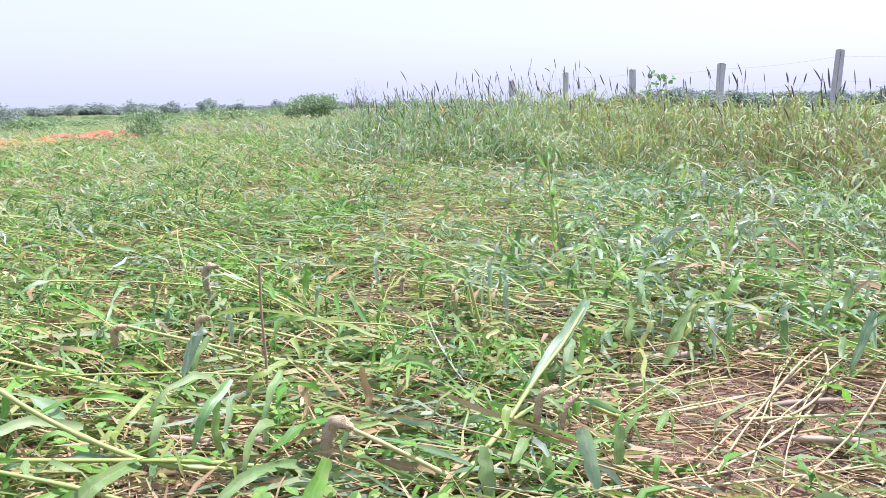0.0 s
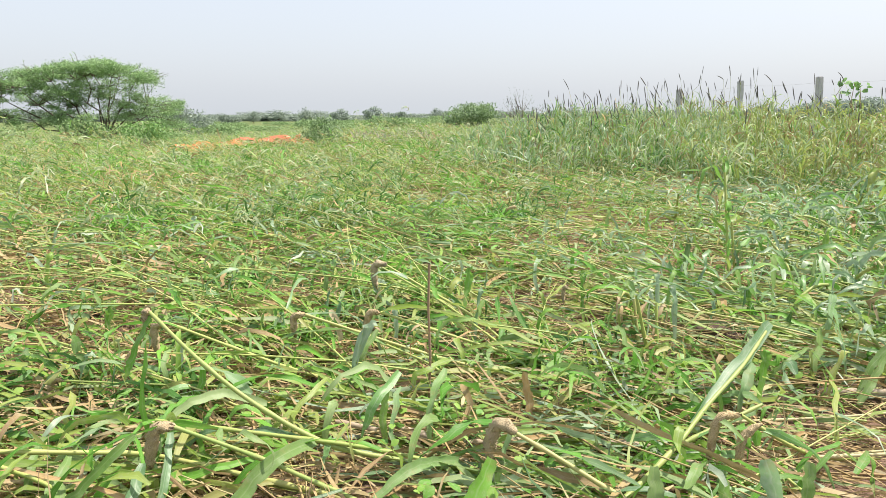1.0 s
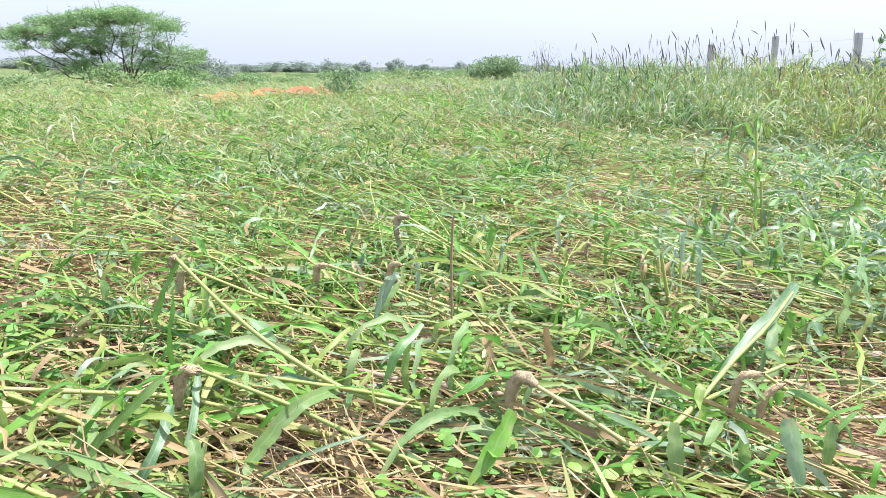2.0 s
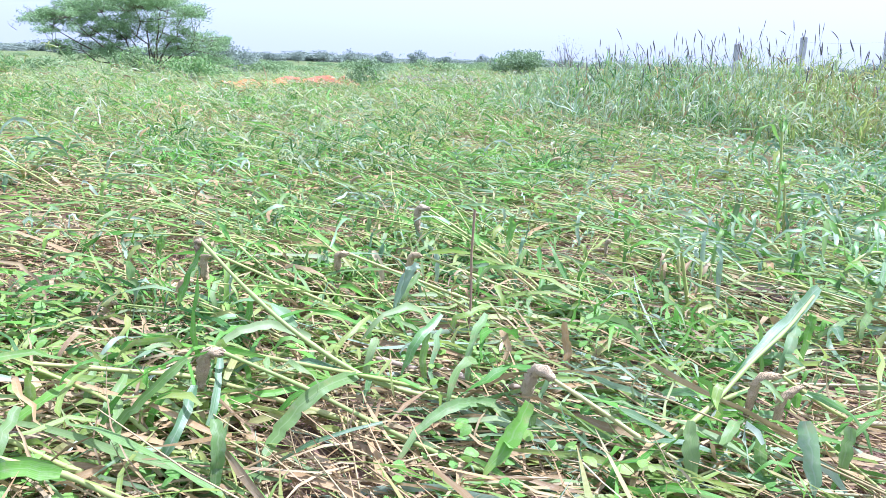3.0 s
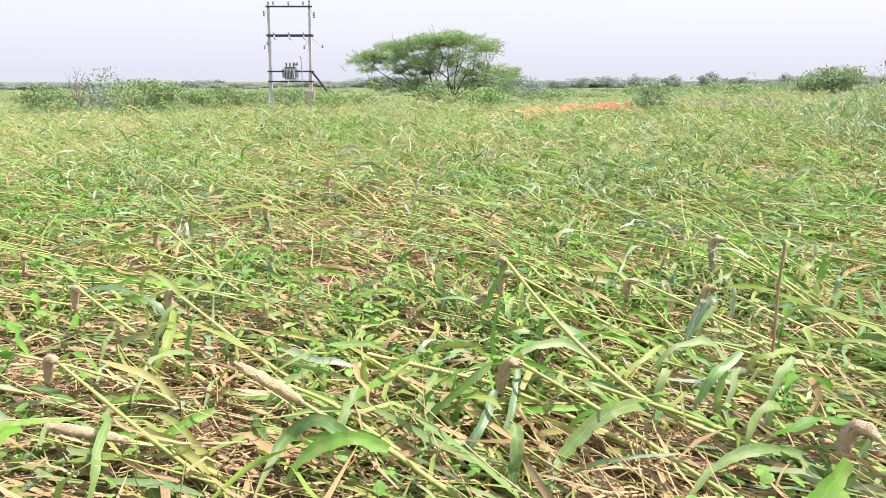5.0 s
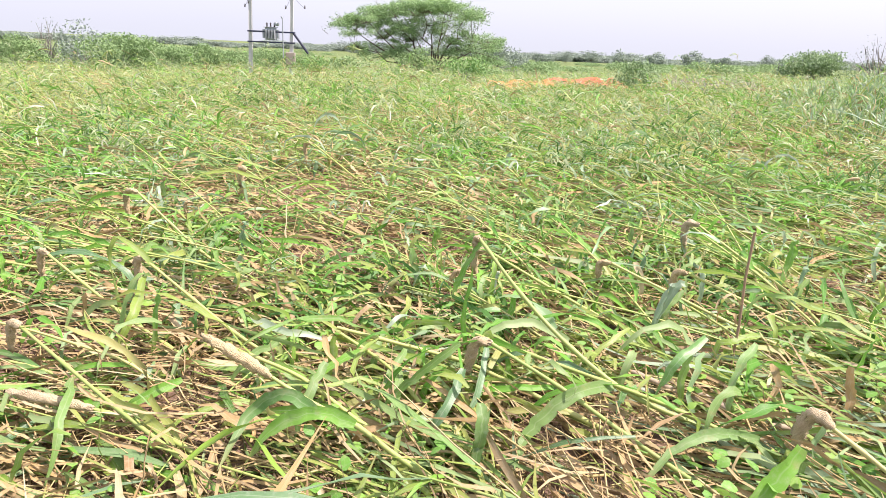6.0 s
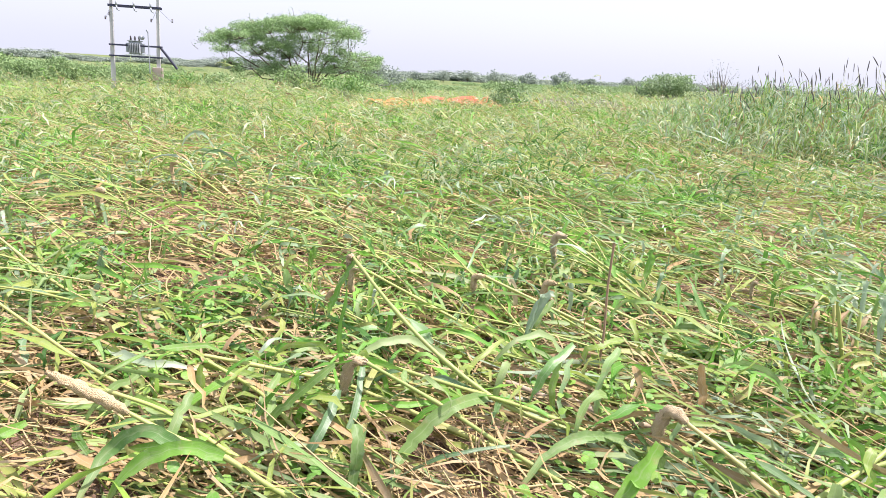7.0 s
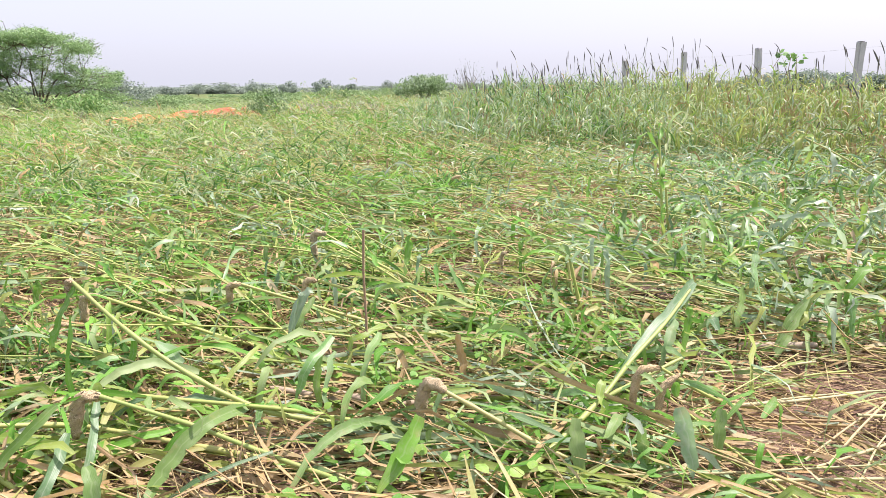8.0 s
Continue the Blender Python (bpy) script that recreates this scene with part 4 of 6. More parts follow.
def open_ground(xy):
    """1 in the growth, towards 0 on the bare spots."""
    k = np.ones(len(xy))
    for bx, by, br in BARE:
        k = k * (1 - 0.9 * np.exp(-((xy[:, 0] - bx) ** 2 + (xy[:, 1] - by) ** 2) / (br * br)))
    return k


def grown(xy):
    return xy[U(0, 1, len(xy)) < cover(xy)]


def paler(xy, mat):
    """Towards the standing crop more of the leaves are of its pale kind."""
    return np.where(U(0, 1, len(mat)) < np.clip((xy[:, 0] + 1.6) * 0.14, 0, 0.3) * np.clip((xy[:, 1] - 2.2) / 2, 0, 1), 7, mat)


def flattened_near():
    """Lodged stalks and leaves, 1 to 10 m off."""
    h, e = Heap(), Heap()
    xy = littered(polar(1500, 1.2, 11, A0, A1, 1.35))
    xy = xy[U(0, 1, len(xy)) < 0.35 + 0.65 * cover(xy)]
    n = len(xy)
    r = np.hypot(xy[:, 0], xy[:, 1])
    P = on_ground(xy, 0.02)
    P[:, 2] += np.abs(N(0, 0.04, n))
    yaw = lodge(xy) + N(0, 1, n) * np.where(U(0, 1, n) < 0.3, 0.9, 0.32) + 0.5 * np.sin(xy[:, 0] * 2.3 + xy[:, 1] * 1.9)
    L = np.where(U(0, 1, n) < 0.7, U(0.15, 0.5, n), U(0.7, 1.7, n))
    pitch = np.abs(N(0.02, 0.06, n)) + np.clip((r - 2.5) / 5, 0, 1) * np.abs(N(0.08, 0.12, n))
    C = stalks(h, P, yaw, pitch, L, U(0.0022, 0.0050, n), N(-0.08, 0.10, n), S=6, k=5, broken=0.35, mat=np.where(U(0, 1, n) < 0.40 + 0.3 * np.clip((-xy[:, 0] - 0.8) / 1.5, 0, 1), 1, 0))
    stuff("flattened_stalks", h.mesh("flattened_stalks", [M_STEM, M_STRAW]), "yellow-green millet stalks flattened by wind", "crop")
    h = Heap()
    # leaves that spring from those stalks
    k = 12000
    i = rng.integers(0, n, k)
    B = C[i, rng.integers(1, 7, k)]
    keep = U(0, 1, k) < cover(B[:, :2])
    i, B = i[keep], B[keep]
    m = len(B)
    blades(h, B, yaw[i] + N(0, 0.5, m), N(0.04, 0.18, m), U(0.28, 0.7, m), U(0.010, 0.026, m), -np.abs(N(0.7, 0.6, m)), S=7, mat=paler(B, dusty(pick_mat(B[:, :2], 0.16), 0.4)))
    xy = grown(polar(28000, 1.1, 11, A0, A1, 1.3))
    n2 = len(xy)
    P = on_ground(xy, 0.02)
    P[:, 2] += np.abs(N(0, 0.035, n2))
    blades(h, P, lodge(xy) + 0.3 * np.sin(xy[:, 0] * 1.1 + xy[:, 1] * 0.8) + N(0, 0.38, n2), N(0.04, 0.13, n2), U(0.2, 0.65, n2), U(0.007, 0.024, n2), -np.abs(N(0.4, 0.45, n2)), S=6, mat=paler(xy, dusty(pick_mat(xy, 0.26), 0.5)))
    # leaves hanging limp from raised stalks
    xy = grown(polar(4200, 1.6, 11, A0, A1, 1.4))
    n3 = len(xy)
    P = on_ground(xy, 0.0)
    P[:, 2] += U(0.06, 0.24, n3)
    blades(h, P, U(0, 6.28, n3), N(0.5, 0.3, n3), U(0.14, 0.28, n3), U(0.012, 0.026, n3), -U(1.9, 2.6, n3), S=6, power=0.6, mat=dusty(pick_mat(xy, 0.1), 0.3))
    xy = grown(polar(1100, 2.4, 10, 6, A1, 1.5))
    n3 = len(xy)
    P = on_ground(xy, 0.0)
    P[:, 2] += U(0.10, 0.32, n3)
    blades(h, P, U(0, 6.28, n3), N(0.6, 0.3, n3), U(0.18, 0.34, n3), U(0.018, 0.038, n3), -U(1.9, 2.6, n3), S=6, power=0.6, mat=np.where(U(0, 1, n3) < 0.22, 3, np.where(U(0, 1, n3) < 0.75, 1, 0)))
    # dense low clumps of fresh leaves
    c = polar(640, 1.8, 10.5, A0, 36, 1.4)
    c = grown(c[patch(c, 1.25, 4.0) > 0.35])
    wide = U(0.6, 1.5, len(c))
    i = np.repeat(np.arange(len(c)), 54)
    xy = c[i] + N(0, 1, (len(i), 2)) * (0.16, 0.11) * wide[i][:, None]
    n4 = len(xy)
    P = on_ground(xy, 0.0)
    P[:, 2] += U(0.01, 0.12, n4)
    shade = rng.choice([4, 4, 4, 6, 6, 0, 1, 2], len(c))[i]
    blades(h, P, lodge(xy) + N(0, 1.1, n4), N(0.35, 0.4, n4), U(0.12, 0.34, n4), U(0.009, 0.022, n4), -np.abs(N(1.7, 0.6, n4)), S=5, fold=False, mat=np.where(U(0, 1, n4) < 0.25, pick_mat(xy, 0.1), shade))
    xy = polar(620, 1.8, 5.0, A0, A1, 1.3)
    xy = xy[U(0, 1, len(xy)) < 0.25 + 0.75 * cover(xy)]
    n5 = len(xy)
    P = on_ground(xy, 0.0)
    P[:, 2] += U(0.05, 0.2, n5)
    blades(h, P, np.arctan2(0.2 - xy[:, 1], -0.1 - xy[:, 0]) - 0.7 + N(0, 0.6, n5), N(0.25, 0.25, n5), U(0.16, 0.4, n5), U(0.014, 0.030, n5), -U(1.0, 2.1, n5), S=8, mat=rng.choice([0, 0, 1, 4, 4, 5, 5, 5, 2], n5), twist=0.5)
    stuff("flattened_leaves", h.mesh("flattened_leaves", BLADES + [M_LEAF_OLIVE, M_LEAF_DEEP_SHADE, M_LEAF_STAND]), "tangled green millet leaves lying flat and limp", "crop")
    # long raised stalks, some with ears
    h = Heap()
    xy = polar(170, 2.6, 15, A0, A1 - 20, 1.4)
    m = len(xy)
    yw, pt = lodge(xy) + N(0.1, 0.3, m), N(0.32, 0.10, m)
    C = stalks(h, on_ground(xy, 0.03), yw, pt, U(0.8, 1.75, m), U(0.0026, 0.0052, m), N(-0.18, 0.12, m), S=7, k=5, broken=0.2, mat=(U(0, 1, m) < 0.35).astype(int))
    stuff("raised_stalks", h.mesh("raised_stalks", [M_STEM, M_STRAW]), "long bare yellow-green stalks rising slantwise from the crop", "crop")
    some = np.arange(m) % 12 == 0
    ears(e, C[some, -1], yw[some], pt[some] - 0.2, U(0.09, 0.16, some.sum()), U(0.009, 0.014, some.sum()), -U(0.3, 1.2, some.sum()), S=6, k=7)
    stuff("drooping_ears", e.mesh("drooping_ears", [M_HEAD]), "grey-brown drooping ears on slanting stalks", "crop")


def leaning_mid():
    """Half-laid crop, 6 to 28 m off."""
    h, e = Heap(), Heap()
    xy = polar(8000, 5.5, 29, A0, A1, 1.5)
    xy = xy[U(0, 1, len(xy)) < (0.2 + 0.8 * patch(xy, 0.7, 2.0)) * (0.4 + 0.6 * open_ground(xy))]
    n = len(xy)
    P = on_ground(xy, 0.0)
    far = np.clip((np.hypot(xy[:, 0], xy[:, 1]) - 6) / 8, 0, 1)
    P[:, 2] += np.abs(N(0, 0.06, n))
    left = np.clip((-xy[:, 0] - 2) / 6, 0, 1)
    pitch = np.clip(N(0.06, 0.08, n) + far * (N(0.42, 0.24, n) + 0.10 * left), 0.0, 1.1)
    yaw = lodge(xy) + 0.2 + N(0, 0.4, n)
    L = U(0.6, 1.35, n) * (1 + 0.05 * left) * np.where(before_heaps(xy), 0.5, 1.0)
    C = stalks(h, P, yaw, pitch, L, U(0.0022, 0.0052, n), N(-0.1, 0.15, n), S=3, k=3, broken=0.25, mat=np.where(U(0, 1, n) < 0.42, 1, 0))
    # long arching stalks, more of them to the one side
    xy2 = polar(4200, 6.0, 32, A0, -8, 1.4)
    xy2 = xy2[(U(0, 1, len(xy2)) < 0.25 + 0.75 * patch(xy2, 0.5, 3.0)) & ~before_heaps(xy2)]
    n2 = len(xy2)
    yaw2 = lodge(xy2) + 0.1 + N(0, 0.45, n2)
    rise = np.clip(N(0.75, 0.25, n2), 0.25, 1.3) * np.interp(np.hypot(xy2[:, 0], xy2[:, 1]), [6, 12], [0.6, 1.0])
    C2 = stalks(h, on_ground(xy2, 0.0), yaw2, rise, np.minimum(U(0.7, 1.4, n2), 0.88 / np.sin(rise)), U(0.0026, 0.0052, n2), -U(0.2, 0.9, n2), S=5, k=3, mat=np.where(U(0, 1, n2) < 0.3, 1, 0))
    stuff("leaning_stalks", h.mesh("leaning_stalks", [M_STEM, M_STRAW]), "half-flattened yellow-green millet stalks leaning one way", "crop")
    h = Heap()
    for rep in range(5):
        i = rng.integers(0, n, 16000)
        B = C[i, rng.integers(0, 4, 16000)]
        bare = U(0, 1, 16000) < open_ground(B[:, :2])
        i, B = i[bare], B[bare]
        m = len(B)
        blades(h, B, yaw[i] + N(0, 1.0, m), N(0.2, 0.42, m), U(0.10, 0.29, m), U(0.008, 0.022, m), -np.abs(N(1.3, 0.8, m)), S=4, fold=False, twist=0.9, mat=np.where(U(0, 1, m) < 0.32, 5, pick_mat(B[:, :2], 0.06)))
    i = rng.integers(0, n2, 15000)
    B = C2[i, rng.integers(1, 6, 15000)]
    blades(h, B, yaw2[i] + N(0, 0.9, 15000), N(0.5, 0.4, 15000), U(0.14, 0.34, 15000), U(0.009, 0.022, 15000), -np.abs(N(1.5, 0.7, 15000)), S=4, fold=False, twist=0.8, mat=np.where(U(0, 1, 15000) < 0.25, 5, pick_mat(B[:, :2], 0.08)))
    # low dark leaves whose colour stands for the shade in the gaps
    xy = polar(16000, 5.0, 17, A0, A1, 1.4)
    xy = xy[(patch(xy, 1.7, 6.0) > 0.45) & (U(0, 1, len(xy)) < open_ground(xy))]
    m = len(xy)
    blades(h, on_ground(xy, 0.01), U(0, 6.28, m), N(0.5, 0.3, m), U(0.1, 0.24, m), U(0.008, 0.02, m), -np.abs(N(1.2, 0.6, m)), S=4, fold=False, twist=0.8, mat=np.where(U(0, 1, m) < 0.75, 6, 4))
    # leafy clumps that stand up from the laid crop
    c = polar(760, 5.5, 26, A0, A1, 1.5)
    c = c[(patch(c, 0.8, 5.0) > 0.3) & (U(0, 1, len(c)) < open_ground(c))]
    wide = U(0.5, 1.5, len(c))
    i = np.repeat(np.arange(len(c)), 80)
    xy = c[i] + N(0, 0.19, (len(i), 2)) * wide[i][:, None]
    m = len(xy)
    P = on_ground(xy, 0.0)
    P[:, 2] += U(0, 0.30, m) * wide[i]
    shade = np.where(U(0, 1, len(c)) < 0.6, rng.choice([4, 6, 6, 6, 5], len(c)), pick_mat(c, 0.03))[i]
    blades(h, P, U(0, 6.28, m), N(0.8, 0.35, m), U(0.11, 0.29, m), U(0.008, 0.022, m), -np.abs(N(1.8, 0.6, m)), S=4, fold=False, mat=np.where(U(0, 1, m) < 0.3, np.where(U(0, 1, m) < 0.4, 5, pick_mat(xy, 0.05)), shade))
    # further off, darker and paler tufts side by side
    c = polar(620, 11, 31, A0, A1, 1.5)
    c = c[~before_heaps(c)]
    wide = U(0.5, 1.4, len(c))
    i = np.repeat(np.arange(len(c)), 64)
    xy = c[i] + N(0, 0.17, (len(i), 2)) * wide[i][:, None]
    m = len(xy)
    P = on_ground(xy, 0.0)
    P[:, 2] += U(0, 0.38, m) * wide[i]
    blades(h, P, U(0, 6.28, m), N(0.9, 0.35, m), U(0.12, 0.32, m), U(0.010, 0.024, m), -np.abs(N(1.6, 0.6, m)), S=4, fold=False, mat=rng.choice([6, 6, 6, 4, 5], len(c))[i])
    stuff("leaning_leaves", h.mesh("leaning_leaves", FURTHER), "ragged green and yellowing crop leaves", "crop")
    pickd = rng.choice(n, 70, replace=False)
    ears(e, C[pickd, -1], yaw[pickd], pitch[pickd] - 0.2, U(0.10, 0.18, 70), U(0.009, 0.014, 70), N(-0.6, 0.4, 70))
    stuff("leaning_ears", e.mesh("leaning_ears", [M_HEAD]), "brown millet ears on leaning stalks", "crop")


def far_field():
    """Rough crop and grass out to the tree line."""
    h = Heap()
    for r0, r1, cnt, s in ((20, 50, 46000, 0.8), (48, 110, 34000, 0.9), (105, 240, 12000, 1.3)):
        xy = polar(cnt, r0, r1, A0 + 4, A1 - 6, 1.3)
        xy = xy[~before_heaps(xy) | (U(0, 1, len(xy)) < 0.7)]
        n = len(xy)
        clump = 0.5 + 0.5 * np.sin(xy[:, 0] * 0.21 + 2) * np.sin(xy[:, 1] * 0.17)
        L = s * U(0.45, 1.0, n) * (0.7 + 0.5 * clump) * np.clip(1.4 - s * 0.5, 0.5, 1) * np.where(before_heaps(xy), 0.48, 0.7)
        blades(h, on_ground(xy, 0.0), LODGE + 0.3 + N(0, 1.3, n), np.clip(N(0.7, 0.35, n), 0.1, 1.4), L, 0.030 * s * U(0.6, 1.6, n), -np.abs(N(0.9, 0.5, n)), S=2, fold=False, mat=np.where(U(0, 1, n) < np.interp(s, [0.7, 1.3], [0.4, 0.9]), 5, pick_mat(xy, 0.07)))
    stuff("far_crop", h.mesh("far_crop", BLADES + [M_FIELD]), "rough green crop and grass stretching to the tree line", "crop")
    h = Heap()
    xy = polar(700, 22.5, 26, -20.5, -14, 1.5)
    n = len(xy)
    blades(h, on_ground(xy, 0.0), U(0, 6.28, n), N(1.0, 0.3, n), U(0.45, 0.75, n), U(0.03, 0.06, n), -np.abs(N(0.8, 0.4, n)), S=3, fold=False)
    stuff("purple_weeds", h.mesh("purple_weeds", [M_PURPLE]), "greyish purple flowering weeds in the crop", "weeds")


def rear_field():
    """The same laid crop goes on behind and beside the path."""
    h = Heap()
    xy = np.concatenate([polar(36000, 1.0, 14, A1 - 2, 360 + A0 + 2, 1.5), polar(1500, 0.05, 1.15, 0, 360, 1.6)])
    n = len(xy)
    P = on_ground(xy, 0.015)
    P[:, 2] += np.abs(N(0, 0.035, n))
    blades(h, P, LODGE + N(0, 0.8, n), N(0.1, 0.2, n), U(0.2, 0.55, n), U(0.01, 0.032, n), -np.abs(N(0.5, 0.4, n)), S=3, fold=False, mat=pick_mat(xy, 0.35))
    xy = np.concatenate([polar(8000, 1.0, 14, A1 - 2, 360 + A0 + 2, 1.5), polar(500, 0.05, 1.15, 0, 360, 1.6)])
    n = len(xy)
    stalks(h, on_ground(xy, 0.02), LODGE + N(0, 0.5, n), np.abs(N(0.02, 0.06, n)), U(0.2, 1.1, n), U(0.002, 0.005, n), N(-0.05, 0.1, n), S=3, k=3, mat=5)
    stuff("rear_crop", h.mesh("rear_crop", BLADES + [M_STRAW]), "flattened millet leaves and straw beside the path", "crop")


def weeds():
    """Small round-leaved weeds on the soil."""
    h = Heap()
    c = polar(260, 1.3, 7, A0, 14, 1.3)
    i = np.repeat(np.arange(len(c)), 12)
    xy = c[i] + N(0, 0.06, (len(i), 2))
    n = len(xy)
    P = on_ground(xy, 0.02)
    P[:, 2] += U(0.0, 0.10, n)
    L = U(0.02, 0.048, n)
    C = courses(P, U(0, 6.28, n), N(0.3, 0.4, n), L, 3, -0.6)
    w = L[:, None] * 0.40 * np.array([0.25, 1.0, 0.85, 0.08])[None]
    h.add(sweep(C, w, STRIP, False, N(0, 0.3, n)))
    stuff("weeds", h.mesh("weeds", [M_WEED]), "fresh green round-leaved weeds among the straw", "weeds")
    h = Heap()
    c = polar(360, 2.0, 12, A0, A1, 1.4)
    i = np.repeat(np.arange(len(c)), 16)
    xy = c[i] + N(0, 0.07, (len(i), 2))
    n = len(xy)
    blades(h, on_ground(xy, 0.0), U(0, 6.28, n), N(0.8, 0.4, n), U(0.10, 0.28, n), U(0.006, 0.014, n), -np.abs(N(1.0, 0.5, n)), S=4, fold=False, mat=(U(0, 1, n) < 0.4).astype(int))
    stuff("grass_tufts", h.mesh("grass_tufts", [M_WEED, M_LEAF]), "bright green grass tufts growing through the crop", "grass")


def stand_spots(n, spread=1.0):
    """The strip of crop that still stands: from the fence side up to its ragged front."""
    a = U(-12.5, 44, n)
    front = np.interp(a, [-13, -9, 8, 18, 28, 44], [12.5, 11.2, 11.0, 9.6, 8.2, 6.2])
    back = np.interp(a, [-13, -6, 6, 16, 30, 44], [17, 20.5, 20, 16.3, 13, 10])
    r = front + (back - front) * U(0, 1, n) ** 1.3 * spread + N(0, 0.6, n)
    ar = np.radians(a)
    return np.stack([r * np.sin(ar) - 0.1, r * np.cos(ar) + 0.2], -1), a, (r - front) / (back - front)


def standing_crop():
    h, e, hl = Heap(), Heap(), Heap()
    n = 2300
    xy, a, t = stand_spots(n)
    few = U(0, 1, n) < np.interp(a, [4, 14], [1.0, 0.72])
    xy, a, t = xy[few], a[few], t[few]
    n = len(xy)
    tall = np.interp(a, [-13, -8, -3, 9, 14, 20, 44], [0.40, 0.70, 1.08, 1.18, 1.10, 0.98, 0.84]) * U(0.75, 1.12, n) * np.interp(t, [0, 0.15, 0.4, 1], [0.42, 0.75, 1.0, 1.06])
    P = on_ground(xy, 0.0)
    yaw = LODGE + N(0, 1.2, n)
    C = stalks(h, P, yaw, 1.42 + N(0, 0.14, n), tall, U(0.005, 0.009, n), N(-0.15, 0.15, n), S=4, k=4)
    stuff("standing_stalks", h.mesh("standing_stalks", [M_STEM]), "upright green millet stalks still standing", "crop")
    for rep in range(10):
        j = rng.integers(0, 4, n)
        f = U(0, 1, n)[:, None]
        B = C[np.arange(n), j] * (1 - f) + C[np.arange(n), j + 1] * f
        yl = np.clip((a - 4) / 18, 0.06, 0.55)
        # low on the stalks many leaves are darker, shade put into colour
        mat = np.where(U(0, 1, n) < yl, 2, np.where(U(0, 1, n) < np.interp(a, [-13, 4, 12, 44], [0.35, 0.35, 0.65, 0.8]), 5, np.where(U(0, 1, n) < 0.5, 1, np.where((j < 2) & (U(0, 1, n) < 0.6), 6, 0))))
        mat = np.where((np.abs(a + 1.5) < 5) & (t > 0.1) & (U(0, 1, n) < 0.45), np.where(U(0, 1, n) < 0.5, 1, 6), mat)
        mat = np.where(U(0, 1, n) < 0.08 + 0.16 * (a > 17) * (a < 36) * (t < 0.55), 3, mat)
        blades(hl, B, U(0, 6.28, n), N(1.25, 0.24, n), U(0.2, 0.42, n) * np.interp(a, [8, 20], [1, 0.8]), U(0.011, 0.027, n), -np.abs(N(1.4, 0.8, n)), S=5, fold=False, mat=mat, twist=0.8, power=1.9)
    stuff("standing_leaves", hl.mesh("standing_leaves", FURTHER), "bluish green drooping leaves of the standing crop", "crop")
    keep = np.where((U(0, 1, n) < np.interp(a, [-13, -9, -6, -3, 10, 16, 44], [0.0, 0.03, 0.12, 0.30, 0.30, 0.13, 0.06])) & (t > 0.12))[0]
    m = len(keep)
    L2 = 0.12 + 0.5 * U(0, 1, m) ** 1.6
    tips = C[keep, -1]
    h2 = Heap()
    C2 = stalks(h2, tips, yaw[keep], 1.38 + N(0, 0.16, m), L2, np.full(m, 0.004), N(-0.15, 0.2, m), S=2, k=3)
    stuff("ear_stalks", h2.mesh("ear_stalks", [M_STEM]), "thin bare stalks below upright millet ears", "crop")
    ears(e, C2[:, -1], yaw[keep], 1.3 + N(0, 0.18, m), U(0.13, 0.25, m), U(0.0065, 0.0105, m), N(-0.15, 0.2, m), k=6)
    stuff("standing_ears", e.mesh("standing_ears", [M_EAR_DARK]), "dark upright millet ears above the standing crop", "crop")


M_EAR_DARK = fibre_material("ripe_ear", [(0.09, 0.084, 0.078), (0.144, 0.132, 0.12), (0.114, 0.114, 0.108)], rough=0.85, scale=40, dirt=(0.2, 0.17, 0.15), relief=0.8)

litter()
flattened_near()
leaning_mid()
far_field()
rear_field()
weeds()
standing_crop()


# ---- single plants ----
def single_blade(name, root, yaw, pitch, L, W, bend, mat, parent, floor_at, S=10, power=1.3, wob=0.0, twist=0.0, label=""):
    kink = (U(0.6, 2.0) if U(0, 1) < 0.45 else 0.0, U(0.3, 0.75))
    C = courses([root], yaw, pitch, L, S, bend, wob, power, rest=False, kink=kink)
    C[:, 1:] += N(0, 0.004, C[:, 1:].shape)
    C[..., 2] = np.maximum(C[..., 2], floor_at + 0.012)
    s = np.linspace(0, 1, S + 1)
    ripple = (1 + 0.16 * np.sin(s * 17 + U(0, 6)) + 0.08 * np.sin(s * 41)) * U(0.78, 1.18, S + 1)
    prof = [(-1, 0.22), (-0.5, 0.05), (0, 0), (0.5, 0.05), (1, 0.22)]
    v, q, uv = sweep(C, blade_width(W, S) * ripple[None], prof, False, (twist * s + 0.75 * np.sin(s * 9 + U(0, 6)) + N(0, 0.25, S + 1))[None])
    return part(name, mesh_np(name, v, q, mat, uv), parent, label)


def single_ear(root, yaw, pitch, L, R, bend, parent, mat=None, label="grey-brown bristly seed head", snap=0.0):
    S, k = 20, 12
    C = courses([root], yaw, pitch, L, S, bend, U(-0.2, 0.2), 0.9, rest=False, kink=(snap, U(0.25, 0.4)))
    s = np.linspace(0, 1, S + 1)
    prof = 0.86 * R * np.interp(s, [0, 0.06, 0.2, 0.6, 0.9, 1], [0.28, 0.62, 0.95, 1.0, 0.62, 0.12])
    v, q, uv = sweep(C, prof[None], circle(k), True)
    v = v + N(0, R * 0.14, v.shape)
    return part("seed_head", mesh_np("seed_head", v, q, mat or M_HEAD, uv), parent, label)


